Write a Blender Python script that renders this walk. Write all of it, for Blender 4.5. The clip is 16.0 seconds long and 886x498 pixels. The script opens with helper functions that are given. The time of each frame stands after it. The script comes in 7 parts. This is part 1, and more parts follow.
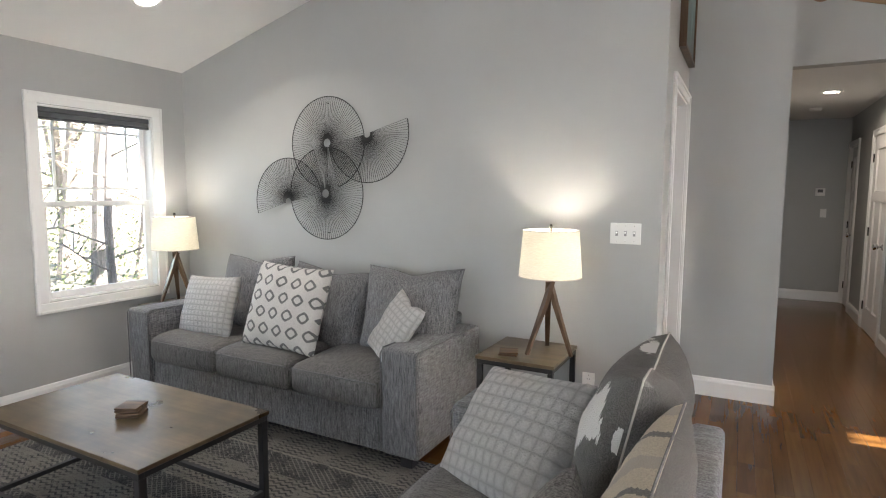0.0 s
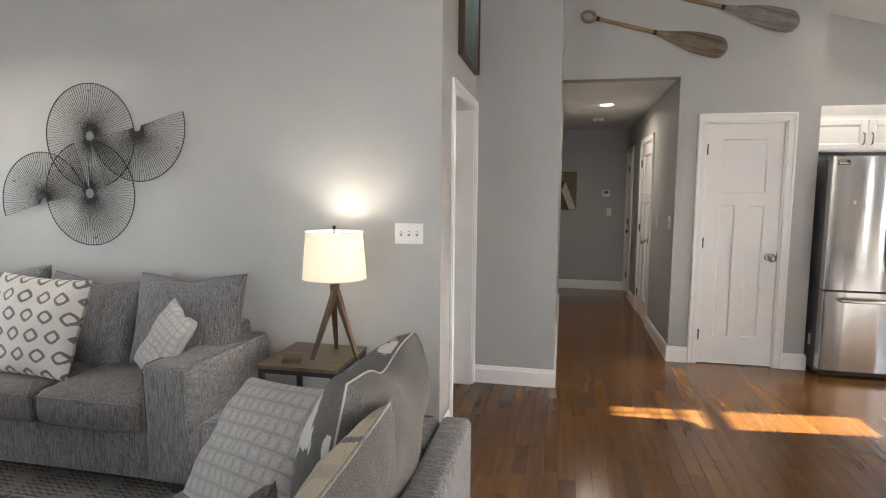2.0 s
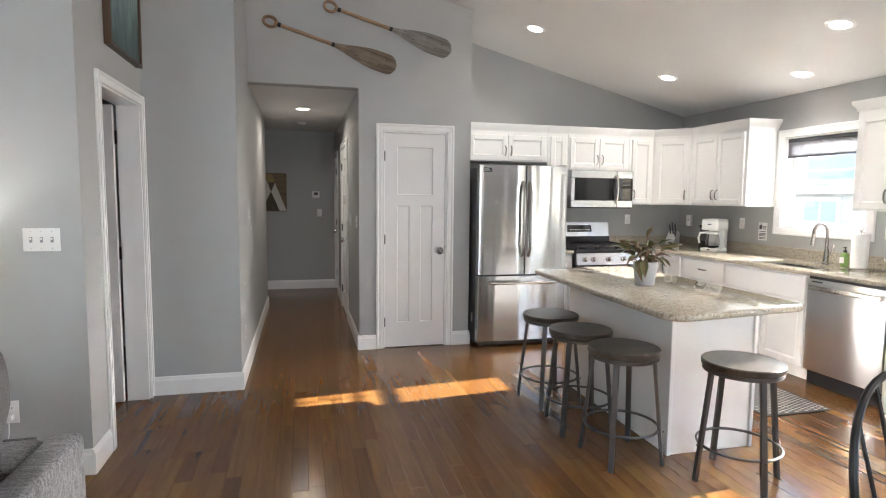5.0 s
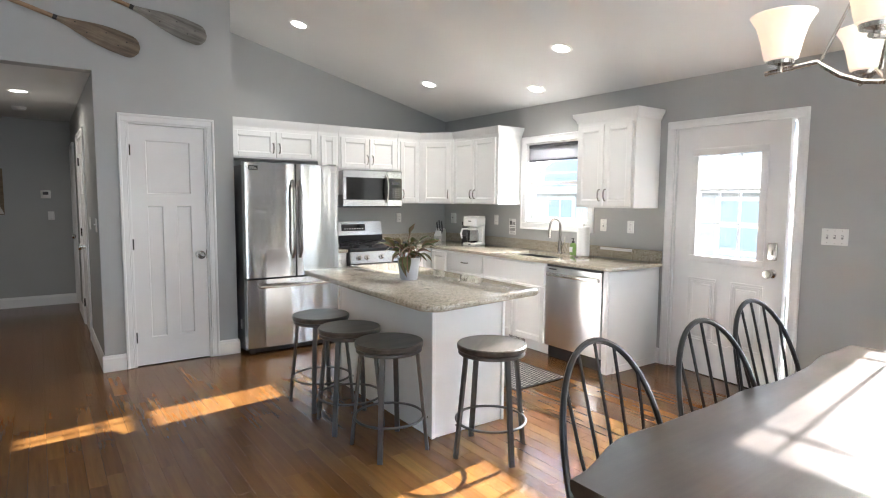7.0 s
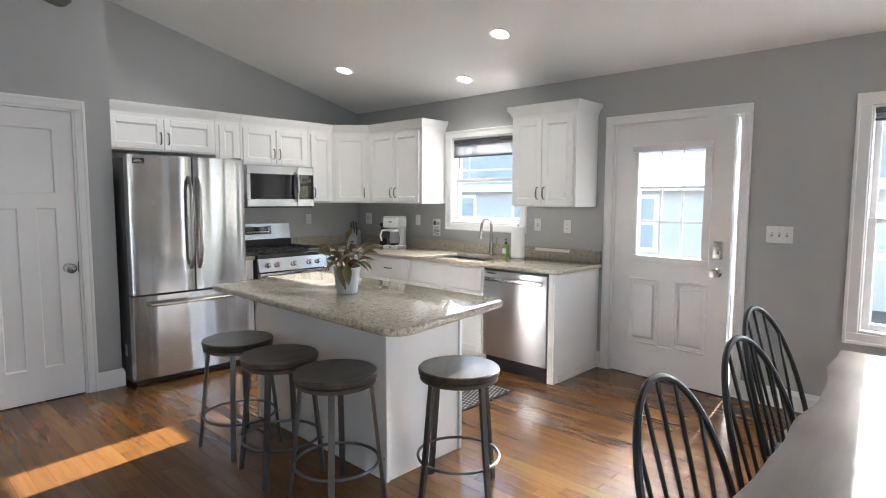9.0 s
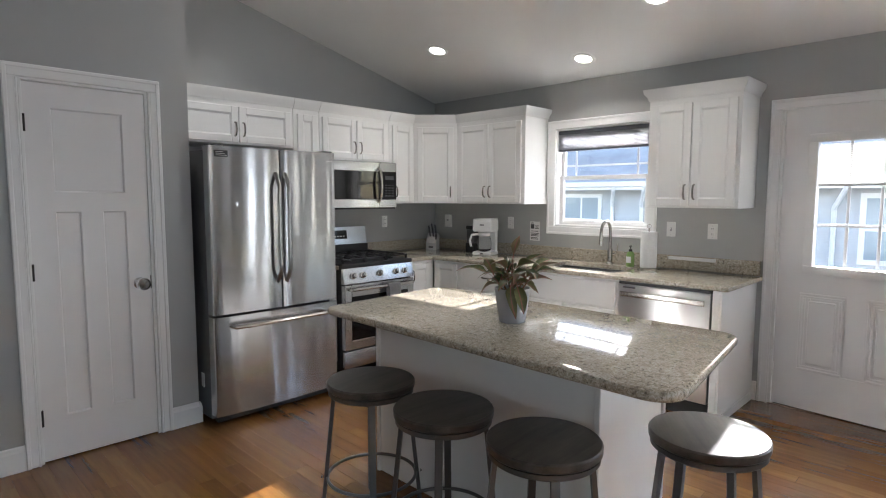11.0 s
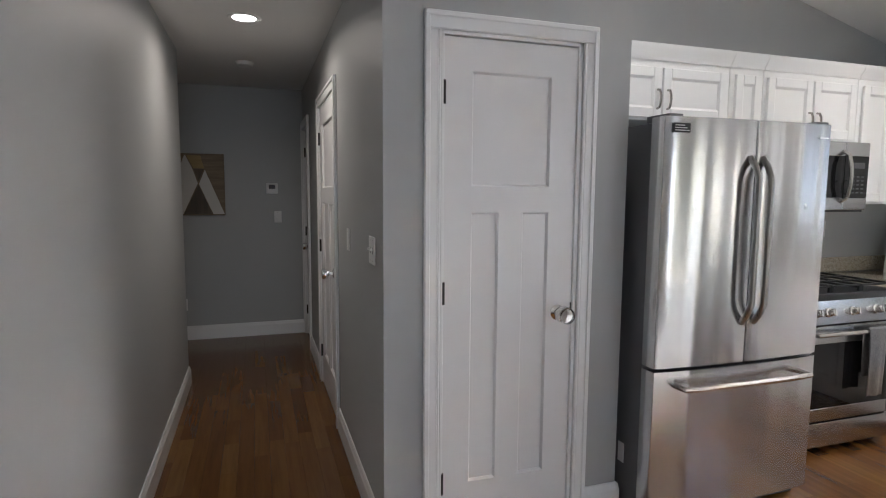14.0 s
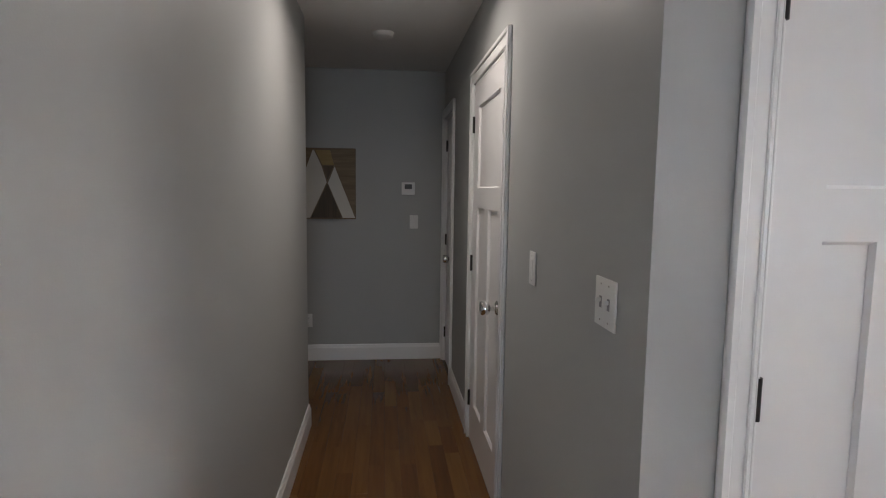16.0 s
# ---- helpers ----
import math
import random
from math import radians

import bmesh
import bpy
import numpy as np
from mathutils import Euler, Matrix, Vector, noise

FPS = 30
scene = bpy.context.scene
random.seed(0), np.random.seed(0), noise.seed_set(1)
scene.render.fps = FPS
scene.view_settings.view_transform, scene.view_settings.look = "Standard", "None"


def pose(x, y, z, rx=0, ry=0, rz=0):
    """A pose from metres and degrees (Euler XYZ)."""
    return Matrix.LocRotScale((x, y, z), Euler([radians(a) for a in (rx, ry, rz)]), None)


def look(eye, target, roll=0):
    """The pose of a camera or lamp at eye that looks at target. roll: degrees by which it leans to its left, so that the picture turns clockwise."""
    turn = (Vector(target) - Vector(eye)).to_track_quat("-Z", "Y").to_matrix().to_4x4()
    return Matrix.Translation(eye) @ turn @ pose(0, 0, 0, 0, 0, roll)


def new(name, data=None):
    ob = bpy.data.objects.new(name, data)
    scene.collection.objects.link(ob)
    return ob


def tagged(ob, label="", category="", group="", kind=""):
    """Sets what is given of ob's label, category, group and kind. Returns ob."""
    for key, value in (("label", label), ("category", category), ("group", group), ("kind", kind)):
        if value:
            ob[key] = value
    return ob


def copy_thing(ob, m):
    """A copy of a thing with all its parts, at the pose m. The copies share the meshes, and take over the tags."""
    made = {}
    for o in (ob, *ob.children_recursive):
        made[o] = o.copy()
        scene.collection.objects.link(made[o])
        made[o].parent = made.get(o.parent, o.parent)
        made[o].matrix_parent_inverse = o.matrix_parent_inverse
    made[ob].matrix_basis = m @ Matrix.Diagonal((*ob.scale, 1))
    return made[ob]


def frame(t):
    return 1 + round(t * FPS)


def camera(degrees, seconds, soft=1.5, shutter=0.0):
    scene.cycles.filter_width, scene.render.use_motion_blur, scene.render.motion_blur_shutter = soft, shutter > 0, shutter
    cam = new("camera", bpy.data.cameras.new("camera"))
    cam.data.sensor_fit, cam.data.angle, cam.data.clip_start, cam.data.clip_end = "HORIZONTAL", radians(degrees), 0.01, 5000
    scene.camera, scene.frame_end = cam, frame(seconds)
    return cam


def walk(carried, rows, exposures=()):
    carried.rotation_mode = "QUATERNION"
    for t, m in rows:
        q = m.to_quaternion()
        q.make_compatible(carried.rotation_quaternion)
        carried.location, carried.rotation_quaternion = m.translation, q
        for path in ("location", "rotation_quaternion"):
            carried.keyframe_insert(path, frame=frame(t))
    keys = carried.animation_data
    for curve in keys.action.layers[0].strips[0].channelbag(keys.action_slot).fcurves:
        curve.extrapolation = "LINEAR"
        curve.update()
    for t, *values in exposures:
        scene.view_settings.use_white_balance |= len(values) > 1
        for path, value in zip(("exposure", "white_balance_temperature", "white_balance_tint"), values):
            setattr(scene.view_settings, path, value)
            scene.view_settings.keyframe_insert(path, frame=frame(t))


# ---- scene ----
cam = camera(76.0, 16.0, 1.1)
PATH = [
    (0, (0.119, -0.017, 1.44), (-0.810, 1.743, 1.24), 0.3),
    (0.5, (0.191, 0.071, 1.434), (-0.636, 1.882, 1.238), 0.4),
    (1, (0.260, 0.115, 1.429), (-0.450, 1.974, 1.234), 0.3),
    (1.5, (0.328, 0.131, 1.44), (-0.243, 2.037, 1.242), 0.5),
    (2, (0.394, 0.139, 1.445), (-0.018, 2.086, 1.249), 0.5),
    (2.5, (0.452, 0.147, 1.46), (0.208, 2.122, 1.257), 0.7),
    (3, (0.517, 0.15, 1.459), (0.420, 2.138, 1.259), 0.7),
    (3.5, (0.583, 0.139, 1.465), (0.642, 2.128, 1.269), 0.6),
    (6, (0.898, -0.074, 1.44), (1.697, 1.751, 1.263), 0.4),
    (6.5, (0.911, -0.067, 1.45), (1.897, 1.664, 1.271), 0.3),
    (7, (0.926, -0.035, 1.442), (2.083, 1.587, 1.266), 0.4),
    (7.5, (0.925, 0.022, 1.444), (2.208, 1.546, 1.261), 0.3),
    (8, (0.969, 0.128, 1.447), (2.336, 1.576, 1.261), 0.4),
    (8.2, (0.979, 0.197, 1.446), (2.375, 1.618, 1.262), 0.4),
    (10.5, (0.968, 1.451, 1.44), (2.440, 2.794, 1.263), 0.1),
    (11, (0.971, 1.683, 1.446), (2.387, 3.083, 1.264), 0.1),
    (11.5, (0.952, 1.938, 1.444), (2.272, 3.43, 1.266), 0.1),
    (12, (0.920, 2.185, 1.455), (2.117, 3.777, 1.268), 0.1),
    (12.5, (0.929, 2.452, 1.458), (1.976, 4.145, 1.267), 0.2),
    (13, (0.929, 2.669, 1.453), (1.846, 4.436, 1.26), 0.3),
    (13.5, (0.909, 2.92, 1.445), (1.686, 4.752, 1.245), 0.3),
    (14, (0.866, 3.19, 1.447), (1.487, 5.08, 1.245), 0.4),
    (14.5, (0.840, 3.442, 1.442), (1.306, 5.376, 1.232), 0.2),
    (15, (0.838, 3.723, 1.456), (1.185, 5.681, 1.246), 0.4),
    (15.5, (0.830, 3.978, 1.441), (1.098, 5.949, 1.232), 0.5),
    (16, (0.810, 4.263, 1.454), (1.019, 6.242, 1.248), 0.8),
]
walk(cam, [(t, look(eye, target, roll)) for t, eye, target, roll in PATH],
     [(0.0, 3.57, 6850, 14), (2.5, 3.6, 7000, 15.5), (3.5, 3.62, 6750, 14.5), (6.5, 3.56, 6300, 11.5), (8.0, 3.33, 6150, 11.5), (10.5, 2.76, 6150, 12.5), (11.5, 2.67, 6200, 13), (12.5, 2.79, 6300, 14), (14.0, 3.06, 6150, 14), (14.5, 3.13, 6150, 14.5), (16.0, 3.26, 6250, 14.5)])

# ---- world, sun, lamps ----
SLOPE_L, SLOPE_R, RIDGE_X, EAVE_L, EAVE_R = 0.276, 0.251, 0.61, 2.39, 2.455
X_LEFT, X_RIGHT, Y_BACK, Y_SOUTH = -3.97, 5.37, 6.16, -2.6


def ceil_z(x):
    """Height of the vaulted ceiling over x."""
    return min(EAVE_L + SLOPE_L * (x - X_LEFT), EAVE_R + SLOPE_R * (X_RIGHT - x))


SUN_DIR = Vector((-1.0, -0.103, -0.40)).normalized()
world = bpy.data.worlds.new("world")
scene.world = world
world.use_nodes = True
wn = world.node_tree.nodes
sky = wn.new("ShaderNodeTexSky")
sky.sky_type = "NISHITA"
sky.sun_disc = False
sky.sun_elevation = math.asin(-SUN_DIR.z)
sky.sun_rotation = math.atan2(-SUN_DIR.x, -SUN_DIR.y)
world.node_tree.links.new(sky.outputs[0], wn["Background"].inputs[0])
wn["Background"].inputs[1].default_value = 0.115

sun = new("sun", bpy.data.lights.new("sun", "SUN"))
sun.data.energy = 5.0
sun.data.angle = radians(0.5)
sun.data.color = (1.0, 0.965, 0.92)
sun.rotation_mode = "QUATERNION"
sun.rotation_quaternion = SUN_DIR.to_track_quat("-Z", "Y")
sun.location = (12, 3, 6)



def window_light(name, eye, target, w, h, power):
    """Sky light entering by a window's opening."""
    la = bpy.data.lights.new(name, "AREA")
    la.shape, la.size, la.size_y, la.energy = "RECTANGLE", w, h, power
    la.color = (0.80, 0.90, 1.0)
    new(name, la).matrix_world = look(eye, target)


window_light("window_light_slider", (1.20, Y_SOUTH - 0.11, 1.02), (1.20, 0, 1.02), 1.66, 1.86, 2.9)
window_light("window_light_south", (-2.20, Y_SOUTH - 0.11, 1.35), (-2.20, 0, 1.35), 1.30, 1.26, 2.6)
window_light("window_light_dining", (X_RIGHT + 0.125, -0.465, 1.31), (0, -0.465, 1.31), 0.84, 1.30, 3.5)

# ---- materials ----
def mat_new(name):
    m = bpy.data.materials.new(name)
    m.use_nodes = True
    nt = m.node_tree
    return m, nt, nt.nodes["Principled BSDF"], nt.nodes, nt.links


def coords(nd, lk, scale=(1, 1, 1), kind="Object"):
    tc = nd.new("ShaderNodeTexCoord")
    mp = nd.new("ShaderNodeMapping")
    mp.inputs["Scale"].default_value = scale
    lk.new(tc.outputs[kind], mp.inputs[0])
    return mp.outputs[0]


def noise_tex(nd, lk, vec, scale, detail=4, rough=0.55):
    n = nd.new("ShaderNodeTexNoise")
    n.inputs["Scale"].default_value = scale
    n.inputs["Detail"].default_value = detail
    n.inputs["Roughness"].default_value = rough
    lk.new(vec, n.inputs["Vector"])
    return n


def ramp(nd, lk, fac, stops):
    r = nd.new("ShaderNodeValToRGB")
    el = r.color_ramp.elements
    while len(el) < len(stops):
        el.new(0.5)
    for e, (p, c) in zip(el, stops):
        e.position = p
        e.color = (*c, 1)
    lk.new(fac, r.inputs[0])
    return r.outputs[0]


def bump(nd, lk, bsdf, height, strength, dist=0.01):
    b = nd.new("ShaderNodeBump")
    b.inputs["Strength"].default_value = strength
    b.inputs["Distance"].default_value = dist
    lk.new(height, b.inputs["Height"])
    lk.new(b.outputs[0], bsdf.inputs["Normal"])
    return b


def rough_range(nd, lk, bsdf, fac, lo, hi):
    m = nd.new("ShaderNodeMapRange")
    m.inputs["To Min"].default_value = lo
    m.inputs["To Max"].default_value = hi
    lk.new(fac, m.inputs["Value"])
    lk.new(m.outputs[0], bsdf.inputs["Roughness"])


def painted(name, col, rough, grain=160.0, depth=0.08, vary=0.04, metal=0.0, spec=0.5):
    """Paint or plain finish: faint mottling in colour and gloss, fine relief."""
    m, nt, bs, nd, lk = mat_new(name)
    v = coords(nd, lk)
    big = noise_tex(nd, lk, v, 1.7, 3)
    lo = tuple(max(0, c * (1 - vary)) for c in col)
    hi = tuple(min(1, c * (1 + vary)) for c in col)
    lk.new(ramp(nd, lk, big.outputs[0], [(0.3, lo), (0.7, hi)]), bs.inputs["Base Color"])
    fine = noise_tex(nd, lk, v, grain, 3)
    rough_range(nd, lk, bs, big.outputs[0], rough * 0.85, min(1, rough * 1.15))
    bump(nd, lk, bs, fine.outputs[0], depth, 0.002)
    bs.inputs["Metallic"].default_value = metal
    bs.inputs["Specular IOR Level"].default_value = spec
    return m


def glowing(name, col, strength):
    m, nt, bs, nd, lk = mat_new(name)
    bs.inputs["Base Color"].default_value = (0.8, 0.8, 0.8, 1)
    bs.inputs["Emission Color"].default_value = (*col, 1)
    bs.inputs["Emission Strength"].default_value = strength
    return m


def planked_wood(name, tones, rough, long_axis=1, joined=True):
    """Stained boards: each board its own tone, with drawn-out grain."""
    m, nt, bs, nd, lk = mat_new(name)
    oi = nd.new("ShaderNodeObjectInfo")
    geo = nd.new("ShaderNodeNewGeometry")
    add = nd.new("ShaderNodeMath")
    add.operation = "ADD"
    lk.new(oi.outputs["Random"], add.inputs[0])
    lk.new(geo.outputs["Random Per Island"], add.inputs[1])
    fr = nd.new("ShaderNodeMath")
    fr.operation = "FRACT"
    lk.new(add.outputs[0], fr.inputs[0])
    sc = [14.0, 14.0, 14.0]
    sc[long_axis] = 0.9
    pos = nd.new("ShaderNodeMapping")
    pos.inputs["Scale"].default_value = sc
    lk.new(geo.outputs["Position"], pos.inputs[0])
    off = nd.new("ShaderNodeVectorMath")
    off.operation = "ADD"
    scl = nd.new("ShaderNodeVectorMath")
    scl.operation = "SCALE"
    scl.inputs[0].default_value = (31.0, 17.0, 23.0)
    lk.new(fr.outputs[0], scl.inputs["Scale"])
    lk.new(pos.outputs[0], off.inputs[0])
    lk.new(scl.outputs[0], off.inputs[1])
    g = noise_tex(nd, lk, off.outputs[0], 2.2, 6, 0.62)
    base = ramp(nd, lk, fr.outputs[0], [(i / (len(tones) - 1), t) for i, t in enumerate(tones)])
    dark = ramp(nd, lk, g.outputs[0], [(0.28, (0.55, 0.52, 0.5)), (0.62, (1.1, 1.08, 1.05))])
    mx = nd.new("ShaderNodeMix")
    mx.data_type, mx.blend_type = "RGBA", "MULTIPLY"
    mx.inputs[0].default_value = 0.6
    lk.new(base, mx.inputs[6])
    lk.new(dark, mx.inputs[7])
    lk.new(mx.outputs[2], bs.inputs["Base Color"])
    wear = noise_tex(nd, lk, coords(nd, lk), 1.3, 4)
    rough_range(nd, lk, bs, wear.outputs[0], rough * 0.75, rough * 1.3)
    bump(nd, lk, bs, g.outputs[0], 0.10, 0.003)
    return m


def plain_wood(name, lo, hi, rough, axis=0, scale=3.0, blotch=0.0):
    m, nt, bs, nd, lk = mat_new(name)
    sc = [9.0, 9.0, 9.0]
    sc[axis] = 0.8
    g = noise_tex(nd, lk, coords(nd, lk, sc), scale, 6, 0.65)
    c = ramp(nd, lk, g.outputs[0], [(0.32, lo), (0.68, hi)])
    b = noise_tex(nd, lk, coords(nd, lk), 4.0, 4)
    mx = nd.new("ShaderNodeMix")
    mx.data_type, mx.blend_type = "RGBA", "MULTIPLY"
    mx.inputs[0].default_value = blotch
    lk.new(c, mx.inputs[6])
    lk.new(ramp(nd, lk, b.outputs[0], [(0.35, (0.35, 0.33, 0.3)), (0.6, (1.1, 1.1, 1.1))]), mx.inputs[7])
    lk.new(mx.outputs[2], bs.inputs["Base Color"])
    rough_range(nd, lk, bs, b.outputs[0], rough * 0.8, rough * 1.2)
    bump(nd, lk, bs, g.outputs[0], 0.12, 0.003)
    return m


def woven(name, lo, hi, scale=420.0, rough=0.95, depth=0.5, slub=(60.0, 220.0)):
    """Heathered cloth: mixed light and dark yarns and slubs."""
    m, nt, bs, nd, lk = mat_new(name)
    total = None
    for axis in (2, 1):
        sc = [slub[1]] * 3
        sc[axis] = slub[0]
        yarn = noise_tex(nd, lk, coords(nd, lk, sc), 1.0, 3, 0.7)
        if total is None:
            total = yarn.outputs[0]
            continue
        s = nd.new("ShaderNodeMath")
        s.operation = "ADD"
        lk.new(total, s.inputs[0])
        lk.new(yarn.outputs[0], s.inputs[1])
        total = s.outputs[0]
    h = nd.new("ShaderNodeMath")
    h.operation = "MULTIPLY"
    h.inputs[1].default_value = 0.5
    lk.new(total, h.inputs[0])
    lk.new(ramp(nd, lk, h.outputs[0], [(0.39, lo), (0.61, hi)]), bs.inputs["Base Color"])
    bs.inputs["Roughness"].default_value = rough
    bs.inputs["Sheen Weight"].default_value = 0.15
    bs.inputs["Specular IOR Level"].default_value = 0.15
    bump(nd, lk, bs, h.outputs[0], depth, 0.004)
    return m


def brushed(name, col, rough, axis=2, streak=0.03, wave=0.0, aniso=0.0):
    """Brushed metal, drawn along one axis."""
    m, nt, bs, nd, lk = mat_new(name)
    sc = [260.0, 260.0, 260.0]
    sc[axis] = 3.0
    g = noise_tex(nd, lk, coords(nd, lk, sc), 1.0, 3)
    bs.inputs["Base Color"].default_value = (*col, 1)
    bs.inputs["Metallic"].default_value = 1.0
    if aniso:
        bs.inputs["Roughness"].default_value = rough
    else:
        rough_range(nd, lk, bs, g.outputs[0], rough * 0.8, rough * 1.25)
    if streak:
        bump(nd, lk, bs, g.outputs[0], streak, 0.001)
    if wave:
        wv = noise_tex(nd, lk, coords(nd, lk, (9.0, 9.0, 0.5)), 1.0, 0, 0.4)
        b2 = nd.new("ShaderNodeBump")
        b2.inputs["Strength"].default_value = 1.0
        b2.inputs["Distance"].default_value = wave
        lk.new(wv.outputs[0], b2.inputs["Height"])
        lk.new(b2.outputs[0], bs.inputs["Normal"])
    if aniso:
        tg = nd.new("ShaderNodeTangent")
        tg.direction_type, tg.axis = "RADIAL", "Z"
        lk.new(tg.outputs[0], bs.inputs["Tangent"])
        bs.inputs["Anisotropic"].default_value = aniso
        bs.inputs["Anisotropic Rotation"].default_value = 0.25
    return m


def glass_mat(name, tint=(1, 1, 1)):
    m, nt, bs, nd, lk = mat_new(name)
    bs.inputs["Base Color"].default_value = (*tint, 1)
    bs.inputs["Transmission Weight"].default_value = 1.0
    bs.inputs["Roughness"].default_value = 0.0
    bs.inputs["IOR"].default_value = 1.45
    return m


def granite(name):
    m, nt, bs, nd, lk = mat_new(name)
    v = coords(nd, lk)
    vo = nd.new("ShaderNodeTexVoronoi")
    vo.inputs["Scale"].default_value = 210.0
    wob = noise_tex(nd, lk, v, 14.0, 4)
    wv = nd.new("ShaderNodeVectorMath")
    wv.operation = "MULTIPLY_ADD"
    wv.inputs[1].default_value = (0.05, 0.05, 0.05)
    lk.new(wob.outputs["Color"], wv.inputs[0])
    lk.new(v, wv.inputs[2])
    lk.new(wv.outputs[0], vo.inputs["Vector"])
    cl = ramp(nd, lk, vo.outputs["Color"], [(0.0, (0.06, 0.05, 0.042)), (0.10, (0.22, 0.187, 0.142)), (0.24, (0.375, 0.335, 0.268)), (0.60, (0.465, 0.425, 0.35)), (1.0, (0.66, 0.63, 0.565))])
    blot = noise_tex(nd, lk, v, 52.0, 5, 0.7)
    mx = nd.new("ShaderNodeMix")
    mx.data_type, mx.blend_type = "RGBA", "MULTIPLY"
    mx.inputs[0].default_value = 0.8
    lk.new(cl, mx.inputs[6])
    lk.new(ramp(nd, lk, blot.outputs[0], [(0.36, (0.30, 0.27, 0.24)), (0.44, (0.88, 0.86, 0.82)), (0.64, (1.12, 1.11, 1.08))]), mx.inputs[7])
    lk.new(mx.outputs[2], bs.inputs["Base Color"])
    bs.inputs["Roughness"].default_value = 0.055
    return m


WALL = painted("wall_paint", (0.417, 0.424, 0.419), 0.5, 220, 0.10, 0.02)
CEIL = painted("ceiling_paint", (0.78, 0.78, 0.77), 0.85, 200, 0.15, 0.015)
TRIM = painted("white_trim", (0.82, 0.82, 0.81), 0.32, 90, 0.03, 0.015)
DOORP = painted("door_paint", (0.80, 0.79, 0.785), 0.34, 120, 0.05, 0.02)
CAB = painted("cabinet_white", (0.80, 0.80, 0.785), 0.33, 60, 0.03, 0.015)
FLOORW = planked_wood("floor_oak", [(0.140, 0.061, 0.0160), (0.172, 0.079, 0.0215), (0.112, 0.047, 0.0135), (0.152, 0.068, 0.0175), (0.125, 0.053, 0.0145), (0.192, 0.093, 0.026), (0.144, 0.062, 0.0165)], 0.19)
SUBFLOOR = painted("floor_seam", (0.05, 0.025, 0.012), 0.8)
NICKEL = brushed("brushed_nickel", (0.62, 0.59, 0.55), 0.25)
PULLM = brushed("satin_pull_metal", (0.34, 0.325, 0.305), 0.24)
CHROME = brushed("chrome", (0.80, 0.80, 0.80), 0.08)
BLACKM = painted("black_iron", (0.018, 0.018, 0.02), 0.42, 120, 0.15, 0.2)
BRONZE = painted("dark_bronze", (0.03, 0.028, 0.026), 0.4, 120, 0.1, 0.2, 0.6)
STEEL = brushed("stainless_steel", (0.52, 0.525, 0.535), 0.22, 0)
STEELV = brushed("stainless_vertical", (0.54, 0.545, 0.555), 0.21, 0, 0.0, 0.009, 0.78)
DARKGREY = painted("appliance_grey", (0.10, 0.10, 0.105), 0.45, 150, 0.1, 0.06)
BLACKGLASS = painted("black_glass", (0.008, 0.008, 0.009), 0.06, 10, 0.0, 0.0)
GRANITE = granite("speckled_granite")
GLASS = glass_mat("clear_glass")
LAMPGLOW = glowing("recessed_lamp_glow", (1.0, 0.95, 0.88), 2.0)
PLATE = painted("white_plastic", (0.80, 0.80, 0.78), 0.35, 80, 0.01, 0.01)

# ---- building helpers ----
def bm_box(bm, x0, x1, y0, y1, z0, z1, bev=0.0, seg=2):
    """Adds a box; bev rounds its edges."""
    t = bmesh.new()
    bmesh.ops.create_cube(t, size=1.0)
    for v in t.verts:
        v.co = Vector(((x0 + x1) / 2 + v.co.x * (x1 - x0), (y0 + y1) / 2 + v.co.y * (y1 - y0), (z0 + z1) / 2 + v.co.z * (z1 - z0)))
    if bev > 0:
        bmesh.ops.bevel(t, geom=t.edges[:], offset=bev, segments=seg, profile=0.6, affect="EDGES")
    merge(bm, t)


def merge(bm, t, m=None):
    """Moves the temporary bmesh t into bm."""
    if m is not None:
        t.transform(m)
    me = bpy.data.meshes.new("tmp")
    t.to_mesh(me)
    t.free()
    bm.from_mesh(me)
    bpy.data.meshes.remove(me)


def box(x0, x1, y0, y1, z0, z1, bev=0.0, seg=2):
    bm = bmesh.new()
    bm_box(bm, x0, x1, y0, y1, z0, z1, bev, seg)
    return bm


def bm_tube(bm, pts, r, seg=8, r2=None, caps=True):
    """A round bar through the points; r2: radius at its end."""
    pts = [Vector(p) for p in pts]
    rings, n = [], len(pts)
    up = None
    for i, p in enumerate(pts):
        d = (pts[min(i + 1, n - 1)] - pts[max(i - 1, 0)]).normalized()
        if up is None:
            up = d.orthogonal().normalized()
        else:
            up = (up - d * up.dot(d)).normalized()
        side = d.cross(up)
        rr = r if r2 is None else r + (r2 - r) * i / (n - 1)
        rings.append([bm.verts.new(p + (up * math.cos(a) + side * math.sin(a)) * rr) for a in (2 * math.pi * k / seg for k in range(seg))])
    for a, b in zip(rings, rings[1:]):
        for k in range(seg):
            f = bm.faces.new((a[k], a[(k + 1) % seg], b[(k + 1) % seg], b[k]))
            f.smooth = True
    if caps:
        bm.faces.new(rings[0][::-1])
        bm.faces.new(rings[-1])


def tube(pts, r, seg=8, r2=None):
    bm = bmesh.new()
    bm_tube(bm, pts, r, seg, r2)
    return bm


def ring_pts(cx, cy, z, r, n=40):
    return [(cx + r * math.cos(2 * math.pi * k / n), cy + r * math.sin(2 * math.pi * k / n), z) for k in range(n + 1)]


